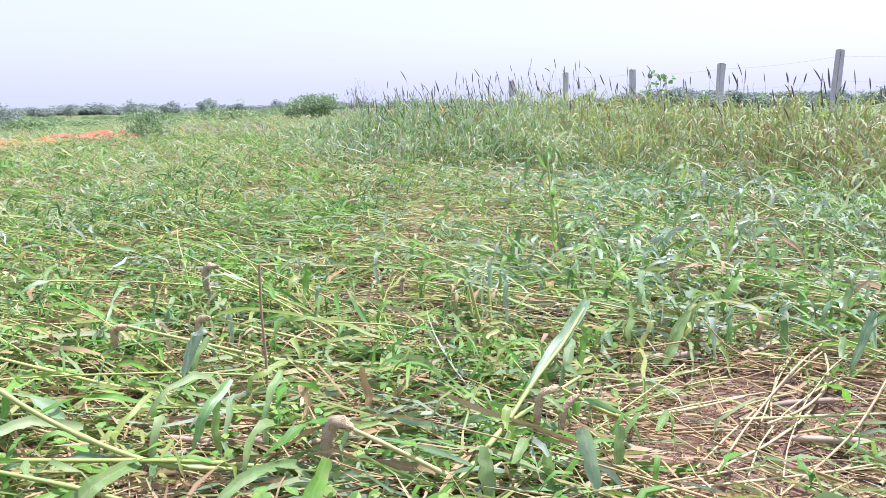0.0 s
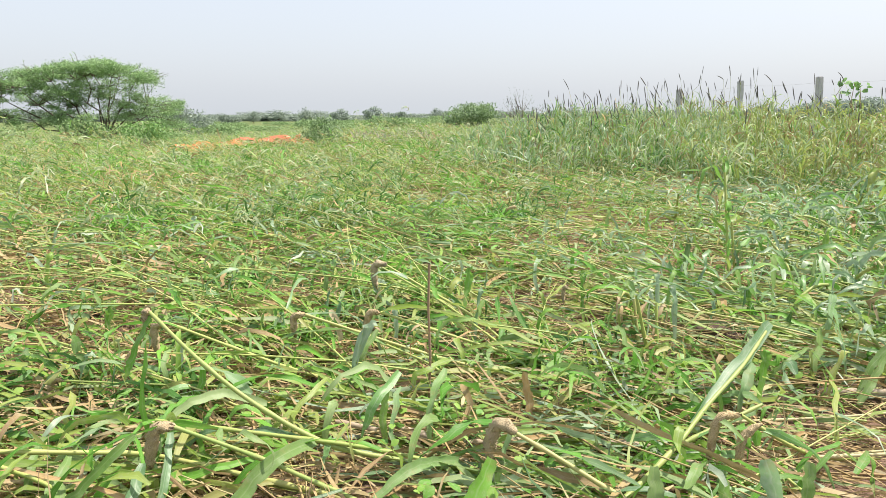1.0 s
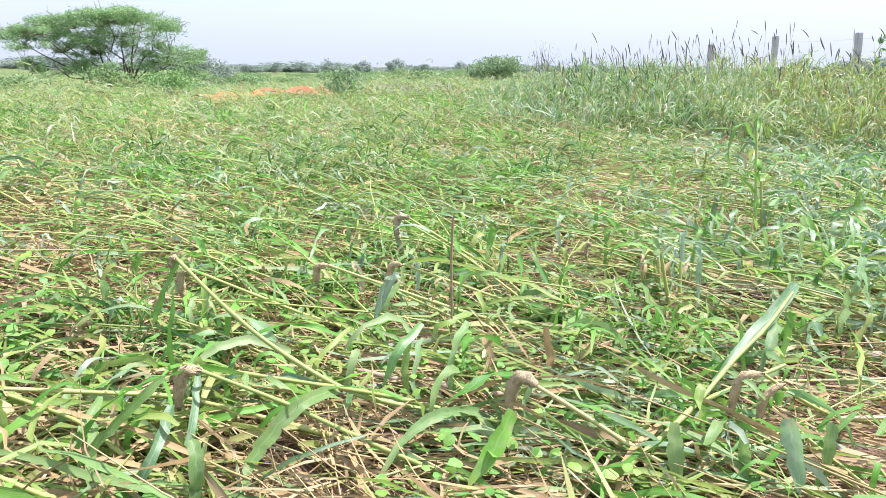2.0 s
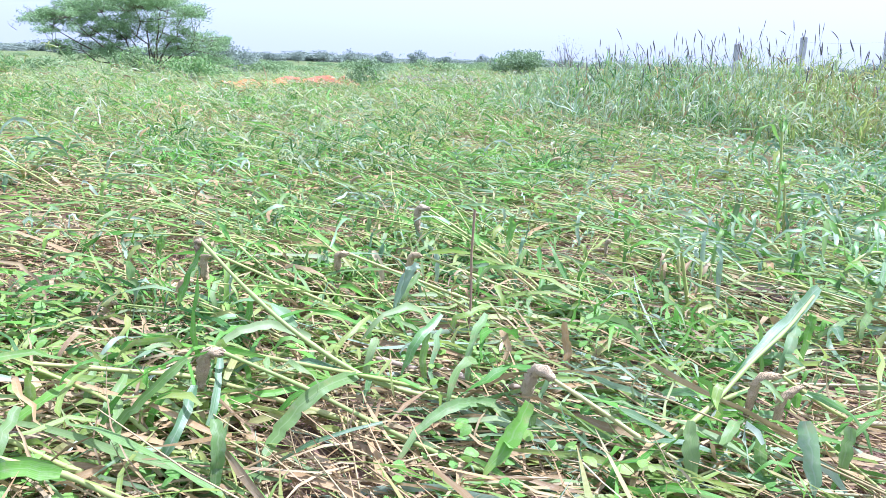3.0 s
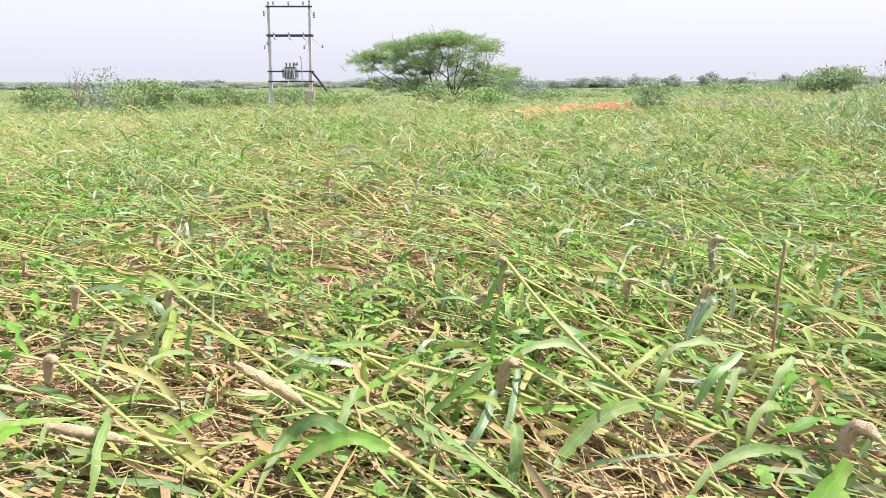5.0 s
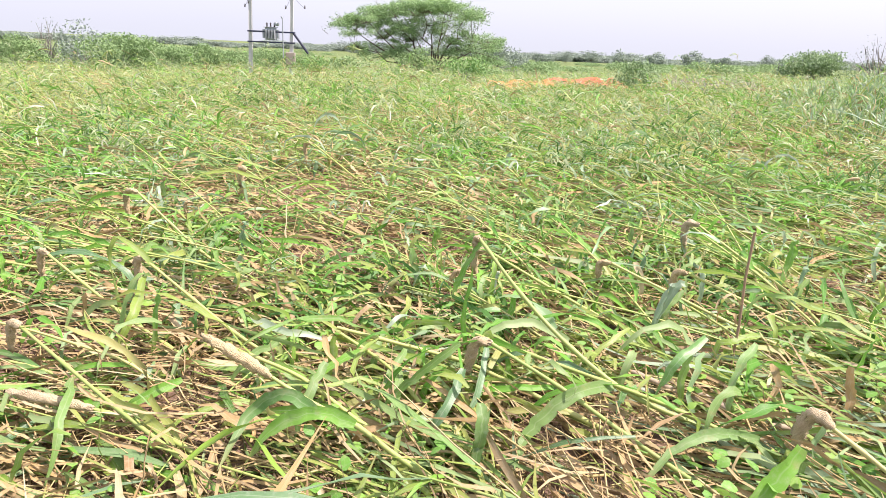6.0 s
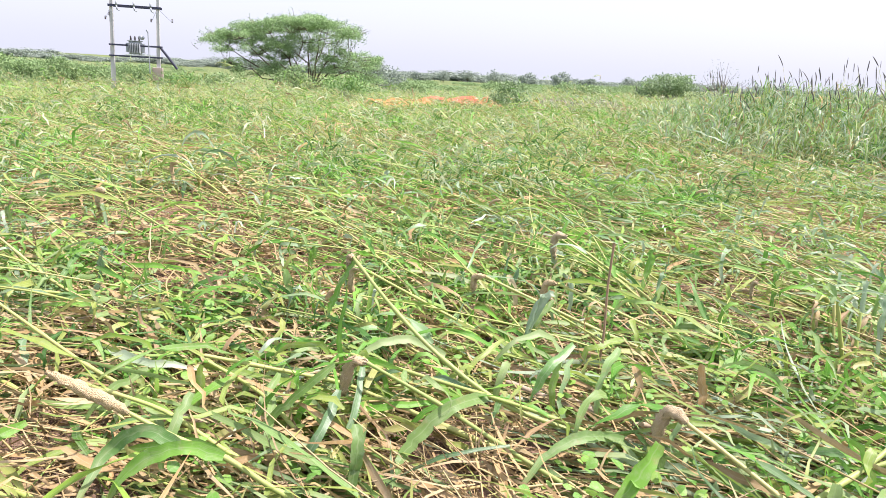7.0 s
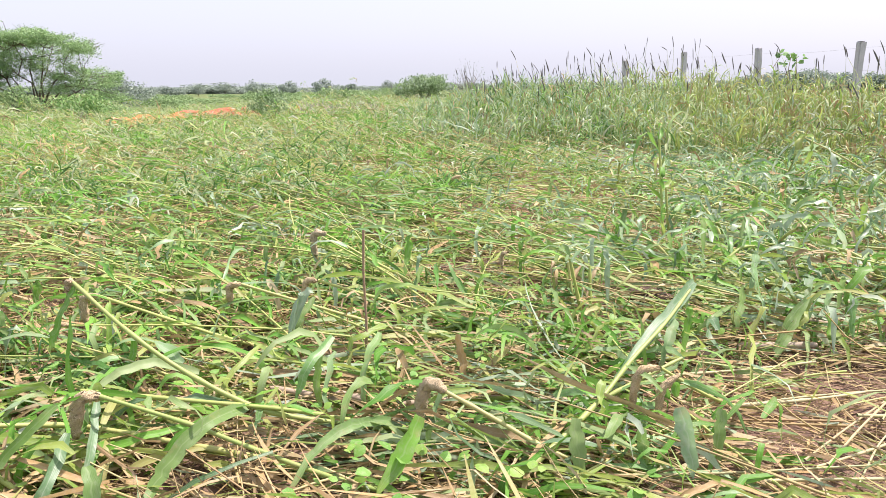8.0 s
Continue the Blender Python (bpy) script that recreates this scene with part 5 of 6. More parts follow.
def stem_part(points, r0, r1, parent, mat=None):
    """A stalk with a swollen joint every hand's width."""
    P = np.asarray(points, float)
    d = np.r_[0, np.cumsum(np.linalg.norm(np.diff(P, axis=0), axis=1))]
    S = max(14, int(d[-1] / 0.045))
    s = np.linspace(0, d[-1], S + 1)
    C = np.stack([np.interp(s, d, P[:, i]) for i in range(3)], -1)
    for _ in range(3):
        C[1:-1] = (C[:-2] + 2 * C[1:-1] + C[2:]) / 4
    r = np.linspace(r0, r1, S + 1)
    joint = np.arange(S + 1) % 5 == 2
    v, q, uv = sweep(C[None], np.where(joint, r * 1.28, r)[None], circle(6), True)
    part("stem", mesh_np("stem", v, q, mat or M_STEM, uv), parent)
    return C, joint


def lodged_plant(points, head="hang", leaves=6, r0=0.009, r1=0.006, ear=(0.17, 0.020), label="", floor_at=0.0, mats=None, name="millet_plant", stem=None, leaf_size=1.0):
    """One wind-laid plant along the points (its own base first): stalk, leaves at the joints, seed head at the tip."""
    base = Vector(points[0])
    ob = thing(name, label or "green millet plant laid flat by wind on the field", "millet plant", tuple(base), "flattened millet plants")
    loc = [Vector(p) - base for p in points]
    C, joint = stem_part([tuple(p) for p in loc], r0, r1, ob, stem)
    ks = np.where(joint)[0]
    ks = ks[np.linspace(0, len(ks) - 1, leaves).astype(int)] if leaves else []
    mats = mats or [M_LEAF, M_LEAF, M_LEAF_LUSH, M_LEAF_BLUE, M_LEAF_LUSH, M_LEAF_YELLOW, M_LEAF_YELLOW]
    low = floor_at - base.z
    for i, k in enumerate(ks):
        t = C[min(k + 1, len(C) - 1)] - C[k]
        yw = math.atan2(t[1], t[0]) + (0.55 if i % 2 else -0.55) * U(0.3, 1.6)
        single_blade("leaf", C[k], yw, U(0.0, 0.7), leaf_size * U(0.42, 0.72), leaf_size * U(0.018, 0.030), -U(0.9, 2.3), mats[rng.integers(len(mats))], ob, low, wob=N(0, 0.5), twist=N(0, 1.5))
    t = C[-1] - C[-3]
    yw = math.atan2(t[1], t[0])
    if head == "hang":
        single_ear(C[-1], yw, U(-0.1, 0.3), ear[0], ear[1], -U(0.3, 0.7), ob, snap=U(1.1, 1.5))
    elif head == "crook":
        single_ear(C[-1], yw, 0.55, ear[0], ear[1], -0.9, ob, snap=1.35)
    elif head == "flat":
        single_ear(C[-1], yw, math.asin(max(-0.9, min(0.9, t[2] / (np.linalg.norm(t) + 1e-9)))), ear[0], ear[1], -0.15, ob)
    return ob


def upright_plant(loc, h, leaves=7, label="", lean=0.15, mats=None, head=None, yaw=None, nod=0.0, leaf_size=1.0):
    ob = thing("standing_millet", label or "upright leafy green millet plant still standing", "millet plant", loc, "standing millet plants")
    yw = U(0, 6.28) if yaw is None else yaw
    C0 = courses([(0, 0, -0.02)], yw, 1.5 - lean, h, 10, -nod, 0, 2.0, rest=False)[0]
    C, joint = stem_part([tuple(p) for p in C0], 0.009, 0.006, ob)
    mats = mats or [M_LEAF, M_LEAF_BLUE, M_LEAF_BLUE, M_LEAF_YELLOW]
    for i in range(leaves):
        k = int(len(C) * (0.12 + 0.86 * i / max(1, leaves - 1))) - 1
        single_blade("leaf", C[max(0, k)], yw + (1.57 if i % 2 else -1.57) + N(0, 0.5), U(0.75, 1.25), leaf_size * U(0.3, 0.5), leaf_size * U(0.018, 0.029), -U(1.4, 2.9), mats[rng.integers(len(mats))], ob, 0.0, wob=N(0, 0.4), twist=N(0, 1.3))
    if head:
        single_ear(C[-1], yw, 1.2, 0.16, 0.012, -0.3, ob, M_EAR_DARK)
    return ob


def scatter_plants():
    kinds = []
    for i in range(16):
        L = U(0.95, 1.5)
        z1 = U(0.05, 0.24)
        w = N(0, 0.12)
        pts = [(0, 0, 0.0), (0.05, 0, 0.06), (0.35 * L, w * 0.5, 0.05 + z1 * 0.4), (0.7 * L, w, z1 * 0.85), (L, w * 1.6, z1)]
        kinds.append(lodged_plant(pts, "hang" if i in (2, 9) else "none", int(U(5, 8)), U(0.0036, 0.0056), 0.003, (U(0.12, 0.19), U(0.0115, 0.015)), leaf_size=0.78))
    spots_ = grown(polar(330, 2.1, 7.2, A0 + 4, A1 - 4, 1.3))[:112]
    for i, (x, y) in enumerate(spots_):
        m = pose(x, y, float(ground_z(x, y)) + U(0, 0.05), 0, 0, math.degrees(float(lodge((x, y))[0])) + N(0, 22)) @ Matrix.Scale(U(0.85, 1.12), 4)
        if i < len(kinds):
            kinds[i].matrix_basis = m
        else:
            copy_thing(kinds[i % len(kinds)], m)
    slant = []
    for i in range(9):
        L, p = U(0.9, 1.35), U(0.22, 0.42)
        w = N(0, 0.1)
        pts = [(0, 0, 0.0), (0.06, 0, 0.04), (0.4 * L, w * 0.4, 0.4 * L * p), (0.75 * L, w, 0.72 * L * p), (L, w * 1.5, 0.86 * L * p)]
        slant.append(lodged_plant(pts, "hang" if i == 4 else "none", 3, U(0.0038, 0.0052), 0.003, (U(0.10, 0.15), U(0.011, 0.014)), "slender millet plant leaning low over the flattened crop", leaf_size=0.62))
    for i, (x, y) in enumerate(polar(64, 2.6, 9, A0 + 4, 12, 1.3)):
        m = pose(x, y, float(ground_z(x, y)), 0, 0, math.degrees(float(lodge((x, y))[0])) + N(5, 18)) @ Matrix.Scale(U(0.85, 1.1), 4)
        if i < len(slant):
            slant[i].matrix_basis = m
        else:
            copy_thing(slant[i % len(slant)], m)
    ups = [upright_plant((0, 0, 0), U(0.8, 1.1), 7, head=(i % 2 == 0)) for i in range(6)]
    n = 70
    xy, a, t = stand_spots(n, 0.12)
    for i in range(n):
        m = pose(xy[i, 0], xy[i, 1], float(ground_z(xy[i, 0], xy[i, 1])), 0, 0, U(0, 360)) @ Matrix.Scale(U(0.75, 1.0) * float(np.interp(a[i], [-13, -4, 9, 16, 30], [0.6, 0.95, 0.95, 0.75, 0.6])), 4)
        if i < 6:
            ups[i].matrix_basis = m
        else:
            copy_thing(ups[i % 6], m)


scatter_plants()


# ---- plants that stand out, each where it lies ----
lodged_plant([(-0.28, 2.02, 0.02), (-0.62, 2.00, 0.05), (-0.80, 1.90, 0.12), (-0.95, 1.89, 0.19), (-1.08, 1.88, 0.27), (-1.20, 1.88, 0.36), (-1.40, 1.96, 0.46)], "hang", 0, 0.0085, 0.0055, (0.065, 0.015),
             "thick green millet stalk slanting up with a short brown head")
lodged_plant([(0.22, 1.90, 0.02), (0.17, 1.89, 0.03), (0.01, 1.89, 0.07), (-0.14, 1.92, 0.14), (-0.29, 1.96, 0.195)], "crook", 1, 0.0075, 0.0055, (0.18, 0.021),
             "flattened millet plant with a fat bent-over seed head", mats=[M_LEAF_BLUE])
lodged_plant([(-0.08, 1.79, 0.05), (0.03, 1.92, 0.10), (0.16, 2.13, 0.14), (0.23, 2.25, 0.19), (0.37, 2.45, 0.26), (0.50, 2.75, 0.29)], "none", 0, 0.0085, 0.005, label="pale green millet stalk lying slantwise")
lodged_plant([(0.16, 2.13, 0.13), (0.28, 2.21, 0.17), (0.40, 2.30, 0.20)], "none", 1, 0.0065, 0.005, label="broken pale green millet stalk lying across another", mats=[M_LEAF_BLUE], leaf_size=0.8)
double = lodged_plant([(0.76, 2.38, 0.03), (0.56, 2.27, 0.06), (0.44, 2.18, 0.14), (0.31, 2.14, 0.23)], "none", 0, 0.0068, 0.005, (0.20, 0.016), "millet plant with two long grey heads hanging straight down")
single_ear((-0.45, -0.24, 0.20), 3.5, 0.1, 0.20, 0.0145, -0.35, double, snap=1.3)
single_ear((-0.40, -0.26, 0.19), 3.5, -0.5, 0.16, 0.013, -0.3, double, snap=0.8)
lodged_plant([(-1.03, 1.31, 0.03), (-1.12, 1.26, 0.08), (-1.27, 1.25, 0.13), (-1.36, 1.18, 0.18), (-1.44, 1.12, 0.25)], "flat", 0, 0.008, 0.005, (0.21, 0.017), "green millet plant with a slender tan head pointing outwards")
lodged_plant([(-1.58, 0.97, 0.04), (-1.68, 0.95, 0.06), (-1.78, 0.92, 0.08), (-1.87, 0.86, 0.10)], "flat", 1, 0.0072, 0.005, (0.26, 0.017), "fallen yellow millet stalk with a long brown head", mats=[M_LEAF_YELLOW])
lodged_plant([(-0.42, 1.73, 0.02), (-0.50, 1.73, 0.03), (-0.70, 1.74, 0.08), (-0.94, 1.74, 0.16), (-1.15, 1.69, 0.245)], "hang", 1, 0.0072, 0.005, (0.17, 0.019), "millet plant with a grey drooping head among broad leaves", mats=[M_LEAF])
lodged_plant([(-1.00, 1.42, 0.03), (-1.25, 1.50, 0.08), (-1.42, 1.55, 0.13), (-1.58, 1.49, 0.21)], "none", 0, 0.0068, 0.005, label="broken green millet stalk with its top snapped off")
lodged_plant([(-0.39, 3.05, 0.02), (-0.43, 3.07, 0.03), (-0.66, 3.32, 0.1), (-0.93, 3.41, 0.2), (-1.13, 3.43, 0.30)], "hang", 4, 0.0072, 0.005, (0.20, 0.022))
lodged_plant([(-2.41, 2.52, 0.02), (-2.46, 2.54, 0.05), (-2.96, 2.62, 0.12), (-3.38, 2.69, 0.2), (-3.77, 2.73, 0.28)], "hang", 4, 0.0072, 0.005, (0.22, 0.025))
lodged_plant([(-1.27, 1.38, 0.02), (-1.31, 1.35, 0.04), (-1.54, 1.30, 0.15), (-1.73, 1.19, 0.22)], "none", 5, 0.0072, 0.005, mats=[M_LEAF, M_LEAF_YELLOW])
lodged_plant([(-0.36, 2.03, 0.02), (-0.41, 2.01, 0.04), (-0.73, 1.93, 0.12), (-1.26, 1.76, 0.22)], "none", 4, 0.0072, 0.005)
lodged_plant([(-0.58, 1.76, 0.02), (-0.68, 1.77, 0.05), (-1.31, 1.79, 0.1), (-1.64, 1.53, 0.2)], "none", 4, 0.008, 0.006, mats=[M_LEAF, M_LEAF_YELLOW])
for x, y, top, L in ((-1.28, 2.72, 0.24, 0.14), (-3.37, 1.79, 0.33, 0.26), (-2.52, 1.36, 0.27, 0.21), (-2.31, 0.85, 0.22, 0.17), (-2.92, 1.18, 0.24, 0.18), (-1.71, 2.43, 0.26, 0.2), (-0.99, 2.82, 0.24, 0.18), (-4.13, 3.58, 0.34, 0.24)):
    lodged_plant([(x + 0.8, y + 0.1, 0.02), (x + 0.5, y + 0.05, 0.1), (x + 0.03, y, top)], "hang", 2, 0.007, 0.005, (L, 0.017), "flattened millet plant with a grey head hanging straight down")

# upright survivors
upright_plant((0.69, 4.46, 0), 0.74, 11, "lone upright pale green millet plant", 0.06, [M_LEAF_YELLOW, M_WEED, M_WEED], leaf_size=1.05)
upright_plant((0.74, 4.54, 0), 0.45, 4, "lone upright pale green millet plant", 0.1, [M_LEAF_YELLOW, M_WEED], leaf_size=0.7)
upright_plant((1.04, 7.16, 0), 0.66, 7, "bent-over pale green millet plant standing alone", 0.02, [M_LEAF_STAND, M_LEAF_BLUE], leaf_size=1.1)
for k in range(5):
    upright_plant((0.13 + N(0, 0.06), 3.13 + N(0, 0.06), 0), U(0.24, 0.34), 4, "broken clump of dark bluish millet leaves", 0.2, [M_LEAF_BLUE, M_LEAF, M_LEAF_DRY], leaf_size=0.7)


def broken_plants():
    """Half-upright broken plants with limp bluish leaves."""
    kinds = [upright_plant((0, 0, 0), U(0.22, 0.5), 6, "broken millet plant with limp bluish leaves", 0.5, [M_LEAF_BLUE, M_LEAF_BLUE, M_LEAF], nod=U(0.4, 1.8), leaf_size=0.74) for i in range(7)]
    spots_ = np.concatenate([polar(75, 3.0, 8.0, 3, 38, 1.3), polar(16, 3.4, 7.5, -60, 2, 1.4)])
    for i, (x, y) in enumerate(spots_):
        m = pose(x, y, float(ground_z(x, y)), 0, 0, U(0, 360)) @ Matrix.Scale(U(0.8, 1.25), 4)
        if i < len(kinds):
            kinds[i].matrix_basis = m
        else:
            copy_thing(kinds[i % len(kinds)], m)


broken_plants()


def clod(x, y, r, name="earth_clod", label="dark clod of wet earth, also put for a shaded hole, in the straw"):
    ob = thing(name, label, "earth clod", (x, y, float(ground_z(x, y))))
    bm = bmesh.new()
    bmesh.ops.create_icosphere(bm, subdivisions=4 if r > 0.03 else 2, radius=r)
    for v in bm.verts:
        k = 1 + 0.35 * noise.noise(v.co * (2.2 / r) + Vector((x * 7, y * 5, 0))) + 0.18 * noise.noise(v.co * (7 / r))
        v.co = Vector((v.co.x * k * 1.25, v.co.y * k, v.co.z * k * 0.75 + r * 0.5))
    part_bm("lump", bm, M_CLOD, ob, smooth=True)


clod(-1.10, 2.53, 0.055)
clod(-1.04, 2.58, 0.035)
# these two lumps stand for a dark shaded hole in the straw
clod(0.45, 3.43, 0.07)
clod(0.53, 3.41, 0.045)
for k in range(16):
    clod(1.28 + N(0, 0.18), 2.14 + N(0, 0.16), U(0.008, 0.019), "earth_crumb", "small crumb of grey-brown earth on bare soil")

# a thin dead stick standing in the straw
stick = thing("stick", "thin brown dead stalk standing upright", "stick", (-0.68, 2.53, 0.0))
part("shaft", tube_mesh("shaft", [(0, 0, -0.03), (0.005, 0, 0.18), (-0.004, 0.01, 0.36), (0.0, 0.01, 0.52)], [0.0055, 0.005, 0.0045, 0.005], M_STICK, 7), stick)
for i in range(3):
    single_blade("withered_leaf", (0, 0, 0.12 + 0.07 * i), U(0, 6.28), 1.0, U(0.09, 0.16), 0.014, -2.4, M_LEAF_DRY, stick, 0.0, wob=0.4)


def weed_plants():
    """Small broad-leaved weeds close by, a few leaves each."""
    kinds = []
    for k in range(8):
        ob = thing("weed", "small fresh green round-leaved weed on the soil", "weed", group="small weeds")
        top = U(0.05, 0.11)
        part("stem", tube_mesh("stem", [(0, 0, -0.01), (0.004, 0, top * 0.5), (0, 0.004, top)], [0.002, 0.0018, 0.001], M_WEED, 5), ob)
        for i in range(7):
            L = U(0.03, 0.055)
            C = courses([(0, 0, top * U(0.2, 1.0))], i * 2.4 + U(-0.3, 0.3), U(0.1, 0.8), L * 1.5, 6, -0.9, rest=False)
            w = L * 0.36 * np.array([0.06, 0.12, 0.8, 1.0, 0.9, 0.55, 0.05])[None]
            v, q, uv = sweep(C, w, FOLD, False)
            part("leaf", mesh_np("leaf", v, q, M_WEED, uv), ob)
        kinds.append(ob)
    for i, (x, y) in enumerate(polar(66, 1.6, 4.2, A0 + 6, 16, 1.3)):
        m = pose(x, y, float(ground_z(x, y)), 0, 0, U(0, 360)) @ Matrix.Scale(U(0.6, 1.0), 4)
        if i < 8:
            kinds[i].matrix_basis = m
        else:
            copy_thing(kinds[i % 8], m)


weed_plants()


# ---- loose pieces on the soil close by ----
def loose_pieces():
    straws = []
    for k in range(10):
        L = U(0.18, 0.55)
        C = courses([(-L / 2, 0, 0.004)], 0.0, N(0, 0.03), L, 8, N(0, 0.05), N(0, 0.25), 1.0, rest=False)
        v, q, uv = sweep(C, np.linspace(1, 0.7, 9)[None] * U(0.0025, 0.0042), circle(6), True)
        straws.append(mesh_np("straw_piece", v, q, M_STRAW, uv))
    for i, (x, y) in enumerate(polar(150, 1.45, 3.6, A0 + 8, A1 - 8, 1.3)):
        ob = new("straw_piece", straws[i % 10])
        ob.matrix_world = pose(x, y, float(ground_z(x, y)) + U(0.02, 0.07), 0, N(0, 3), math.degrees(float(lodge((x, y))[0])) + N(0, 26))
        tagged(ob, "pale dry straw stalk lying on the ground", "straw", "loose straw")
    dry = []
    for k in range(12):
        L, W = U(0.12, 0.3), U(0.006, 0.017)
        C = courses([(-L / 2, 0, 0.01)], 0.0, U(0, 0.5), L, 10, -U(0.2, 0.9), N(0, 0.8), 1.2, rest=False, kink=(U(-0.6, 0.8), U(0.3, 0.7)))
        C[..., 2] = np.maximum(C[..., 2], 0.004)
        C += N(0, 0.002, C.shape)
        s = np.linspace(0, 1, 11)
        v, q, uv = sweep(C, blade_width(W, 10) * U(0.7, 1.2, 11)[None], [(-1, 0.6), (-0.5, 0.12), (0, 0), (0.5, 0.12), (1, 0.6)], False, (N(0, 1.5) * s + 0.5 * np.sin(7 * s))[None])
        dry.append(mesh_np("dry_leaf", v, q, M_LEAF_DRY, uv))
    for i, (x, y) in enumerate(polar(150, 1.45, 3.8, A0 + 8, A1 - 8, 1.2)):
        ob = new("dry_leaf", dry[i % 12])
        ob.matrix_world = pose(x, y, float(ground_z(x, y)) + U(0.015, 0.06), N(0, 15), N(0, 10), math.degrees(LODGE) + N(0, 50))
        tagged(ob, "curled tan dry millet leaf on the straw", "leaf", "loose dry leaves")
    # thick weathered stalks of an earlier crop
    old = []
    for k in range(5):
        L = U(0.22, 0.5)
        C = courses([(-L / 2, 0, 0.01)], 0.0, 0.0, L, 12, N(0, 0.06), N(0, 0.12), 1.0, rest=False)
        r = U(0.009, 0.014) * np.where(np.arange(13) % 5 == 2, 1.2, 1.0) * U(0.92, 1.08, 13)
        r[0], r[-1] = r[0] * 0.6, r[-1] * 0.5
        v, q, uv = sweep(C, r[None], circle(9), True)
        old.append(mesh_np("dry_stalk", v, q, M_STALK_DRY, uv))
    spots_ = [(-1.26, 2.09), (-0.77, 2.16), (-1.03, 2.56), (-0.68, 2.19), (-0.34, 2.22), (-0.10, 2.26)] + [tuple(p) for p in polar(26, 1.7, 4.5, A0 + 10, A1 - 10, 1.3)]
    for i, (x, y) in enumerate(spots_):
        ob = new("dry_stalk", old[i % 5])
        ob.matrix_world = pose(x, y, float(ground_z(x, y)) + 0.035, 0, N(0, 3), math.degrees(float(lodge((x, y))[0])) + N(8, 16))
        tagged(ob, "thick weathered grey-brown dry millet stalk on the soil", "stalk", "old dry stalks")


loose_pieces()

for k in range(3):
    upright_plant((0.03 + N(0, 0.05), 2.84 + N(0, 0.05), 0), U(0.16, 0.26), 5, "small yellowed millet shoot among straw", 0.3, [M_LEAF_YELLOW, M_LEAF_YELLOW, M_LEAF_DRY], leaf_size=0.55)


def pebble(x, y, r):
    bm = bmesh.new()
    bmesh.ops.create_icosphere(bm, subdivisions=3, radius=r)
    for v in bm.verts:
        k = 1 + 0.25 * noise.noise(v.co * (1.6 / r))
        v.co = Vector((v.co.x * k * 1.3, v.co.y * k, v.co.z * k * 0.7 + r * 0.6))
    ob = thing("pebble", "small white pebble beside the dark clod", "stone", (x, y, float(ground_z(x, y)) + 0.01))
    part_bm("stone", bm, M_PEBBLE, ob, smooth=True)


pebble(-0.95, 2.66, 0.014)


# a sheaf of pale fallen stalks on the bare soil, and single ones across it
def fallen_stalk(a, b, r, bow=0.0):
    a, b = Vector(a), Vector(b)
    ob = thing("dry_stalk", "long pale cream dry millet stalk fallen on bare soil", "stalk", (a.x, a.y, float(ground_z(a.x, a.y))), "old dry stalks")
    d = b - a
    side = Vector((-d.y, d.x, 0)) * bow
    pts = []
    for k in (0.0, 0.25, 0.5, 0.75, 1.0):
        p = a + d * k + side * math.sin(math.pi * k)
        pts.append((p.x - a.x, p.y - a.y, p.z + float(ground_z(p.x, p.y)) - float(ground_z(a.x, a.y))))
    stem_part(pts, r, r * 0.7, ob, M_PALE)


for k in range(9):
    e = U(-0.09, 0.09)
    fallen_stalk((1.56 + e + N(0, 0.03), 2.84 - e + N(0, 0.12), U(0.02, 0.10)), (0.73 + e + 0.3 * (k % 3 == 0), 1.88 - e + 0.3 * (k % 3 == 0), U(0.02, 0.07)), U(0.003, 0.0058), N(0, 0.05))
for a, b in (((0.55, 2.27, 0.05), (1.10, 2.49, 0.06)), ((0.47, 1.82, 0.05), (1.20, 2.03, 0.06)), ((0.90, 2.25, 0.07), (1.50, 2.36, 0.05)), ((0.13, 1.83, 0.05), (0.85, 1.96, 0.06)), ((0.55, 2.26, 0.06), (1.00, 2.44, 0.07)), ((1.18, 1.97, 0.03), (1.55, 2.51, 0.06)), ((1.05, 2.80, 0.04), (1.92, 2.74, 0.05)), ((0.22, 2.43, 0.05), (0.94, 2.69, 0.07))):
    fallen_stalk(a, b, U(0.0035, 0.006), N(0, 0.05))

# a bent plant leaning over the flattened crop, its limp leaves hanging from the top
bent = lodged_plant([(2.76, 4.94, 0.03), (2.60, 4.98, 0.14), (2.24, 5.07, 0.36), (1.88, 5.16, 0.58), (1.64, 5.20, 0.70)], "none", 0, 0.008, 0.005, label="leaning millet plant with limp grey-green leaves hanging from its top")
for k in range(7):
    single_blade("leaf", (-1.08 + 0.07 * (k % 3), 0.25, 0.67 - 0.04 * (k % 3)), U(2.0, 5.4), U(0.2, 0.8), U(0.28, 0.42), U(0.030, 0.042), -U(2.1, 2.7), M_LEAF_BLUE if k % 3 else M_LEAF_YELLOW, bent, -0.02, power=0.6, twist=N(0, 0.8))
for k in range(2):
    single_blade("leaf", (-0.62, 0.17, 0.42), U(2.0, 5.4), 0.4, 0.3, 0.034, -2.4, M_LEAF_BLUE, bent, -0.02, power=0.6, twist=N(0, 0.8))


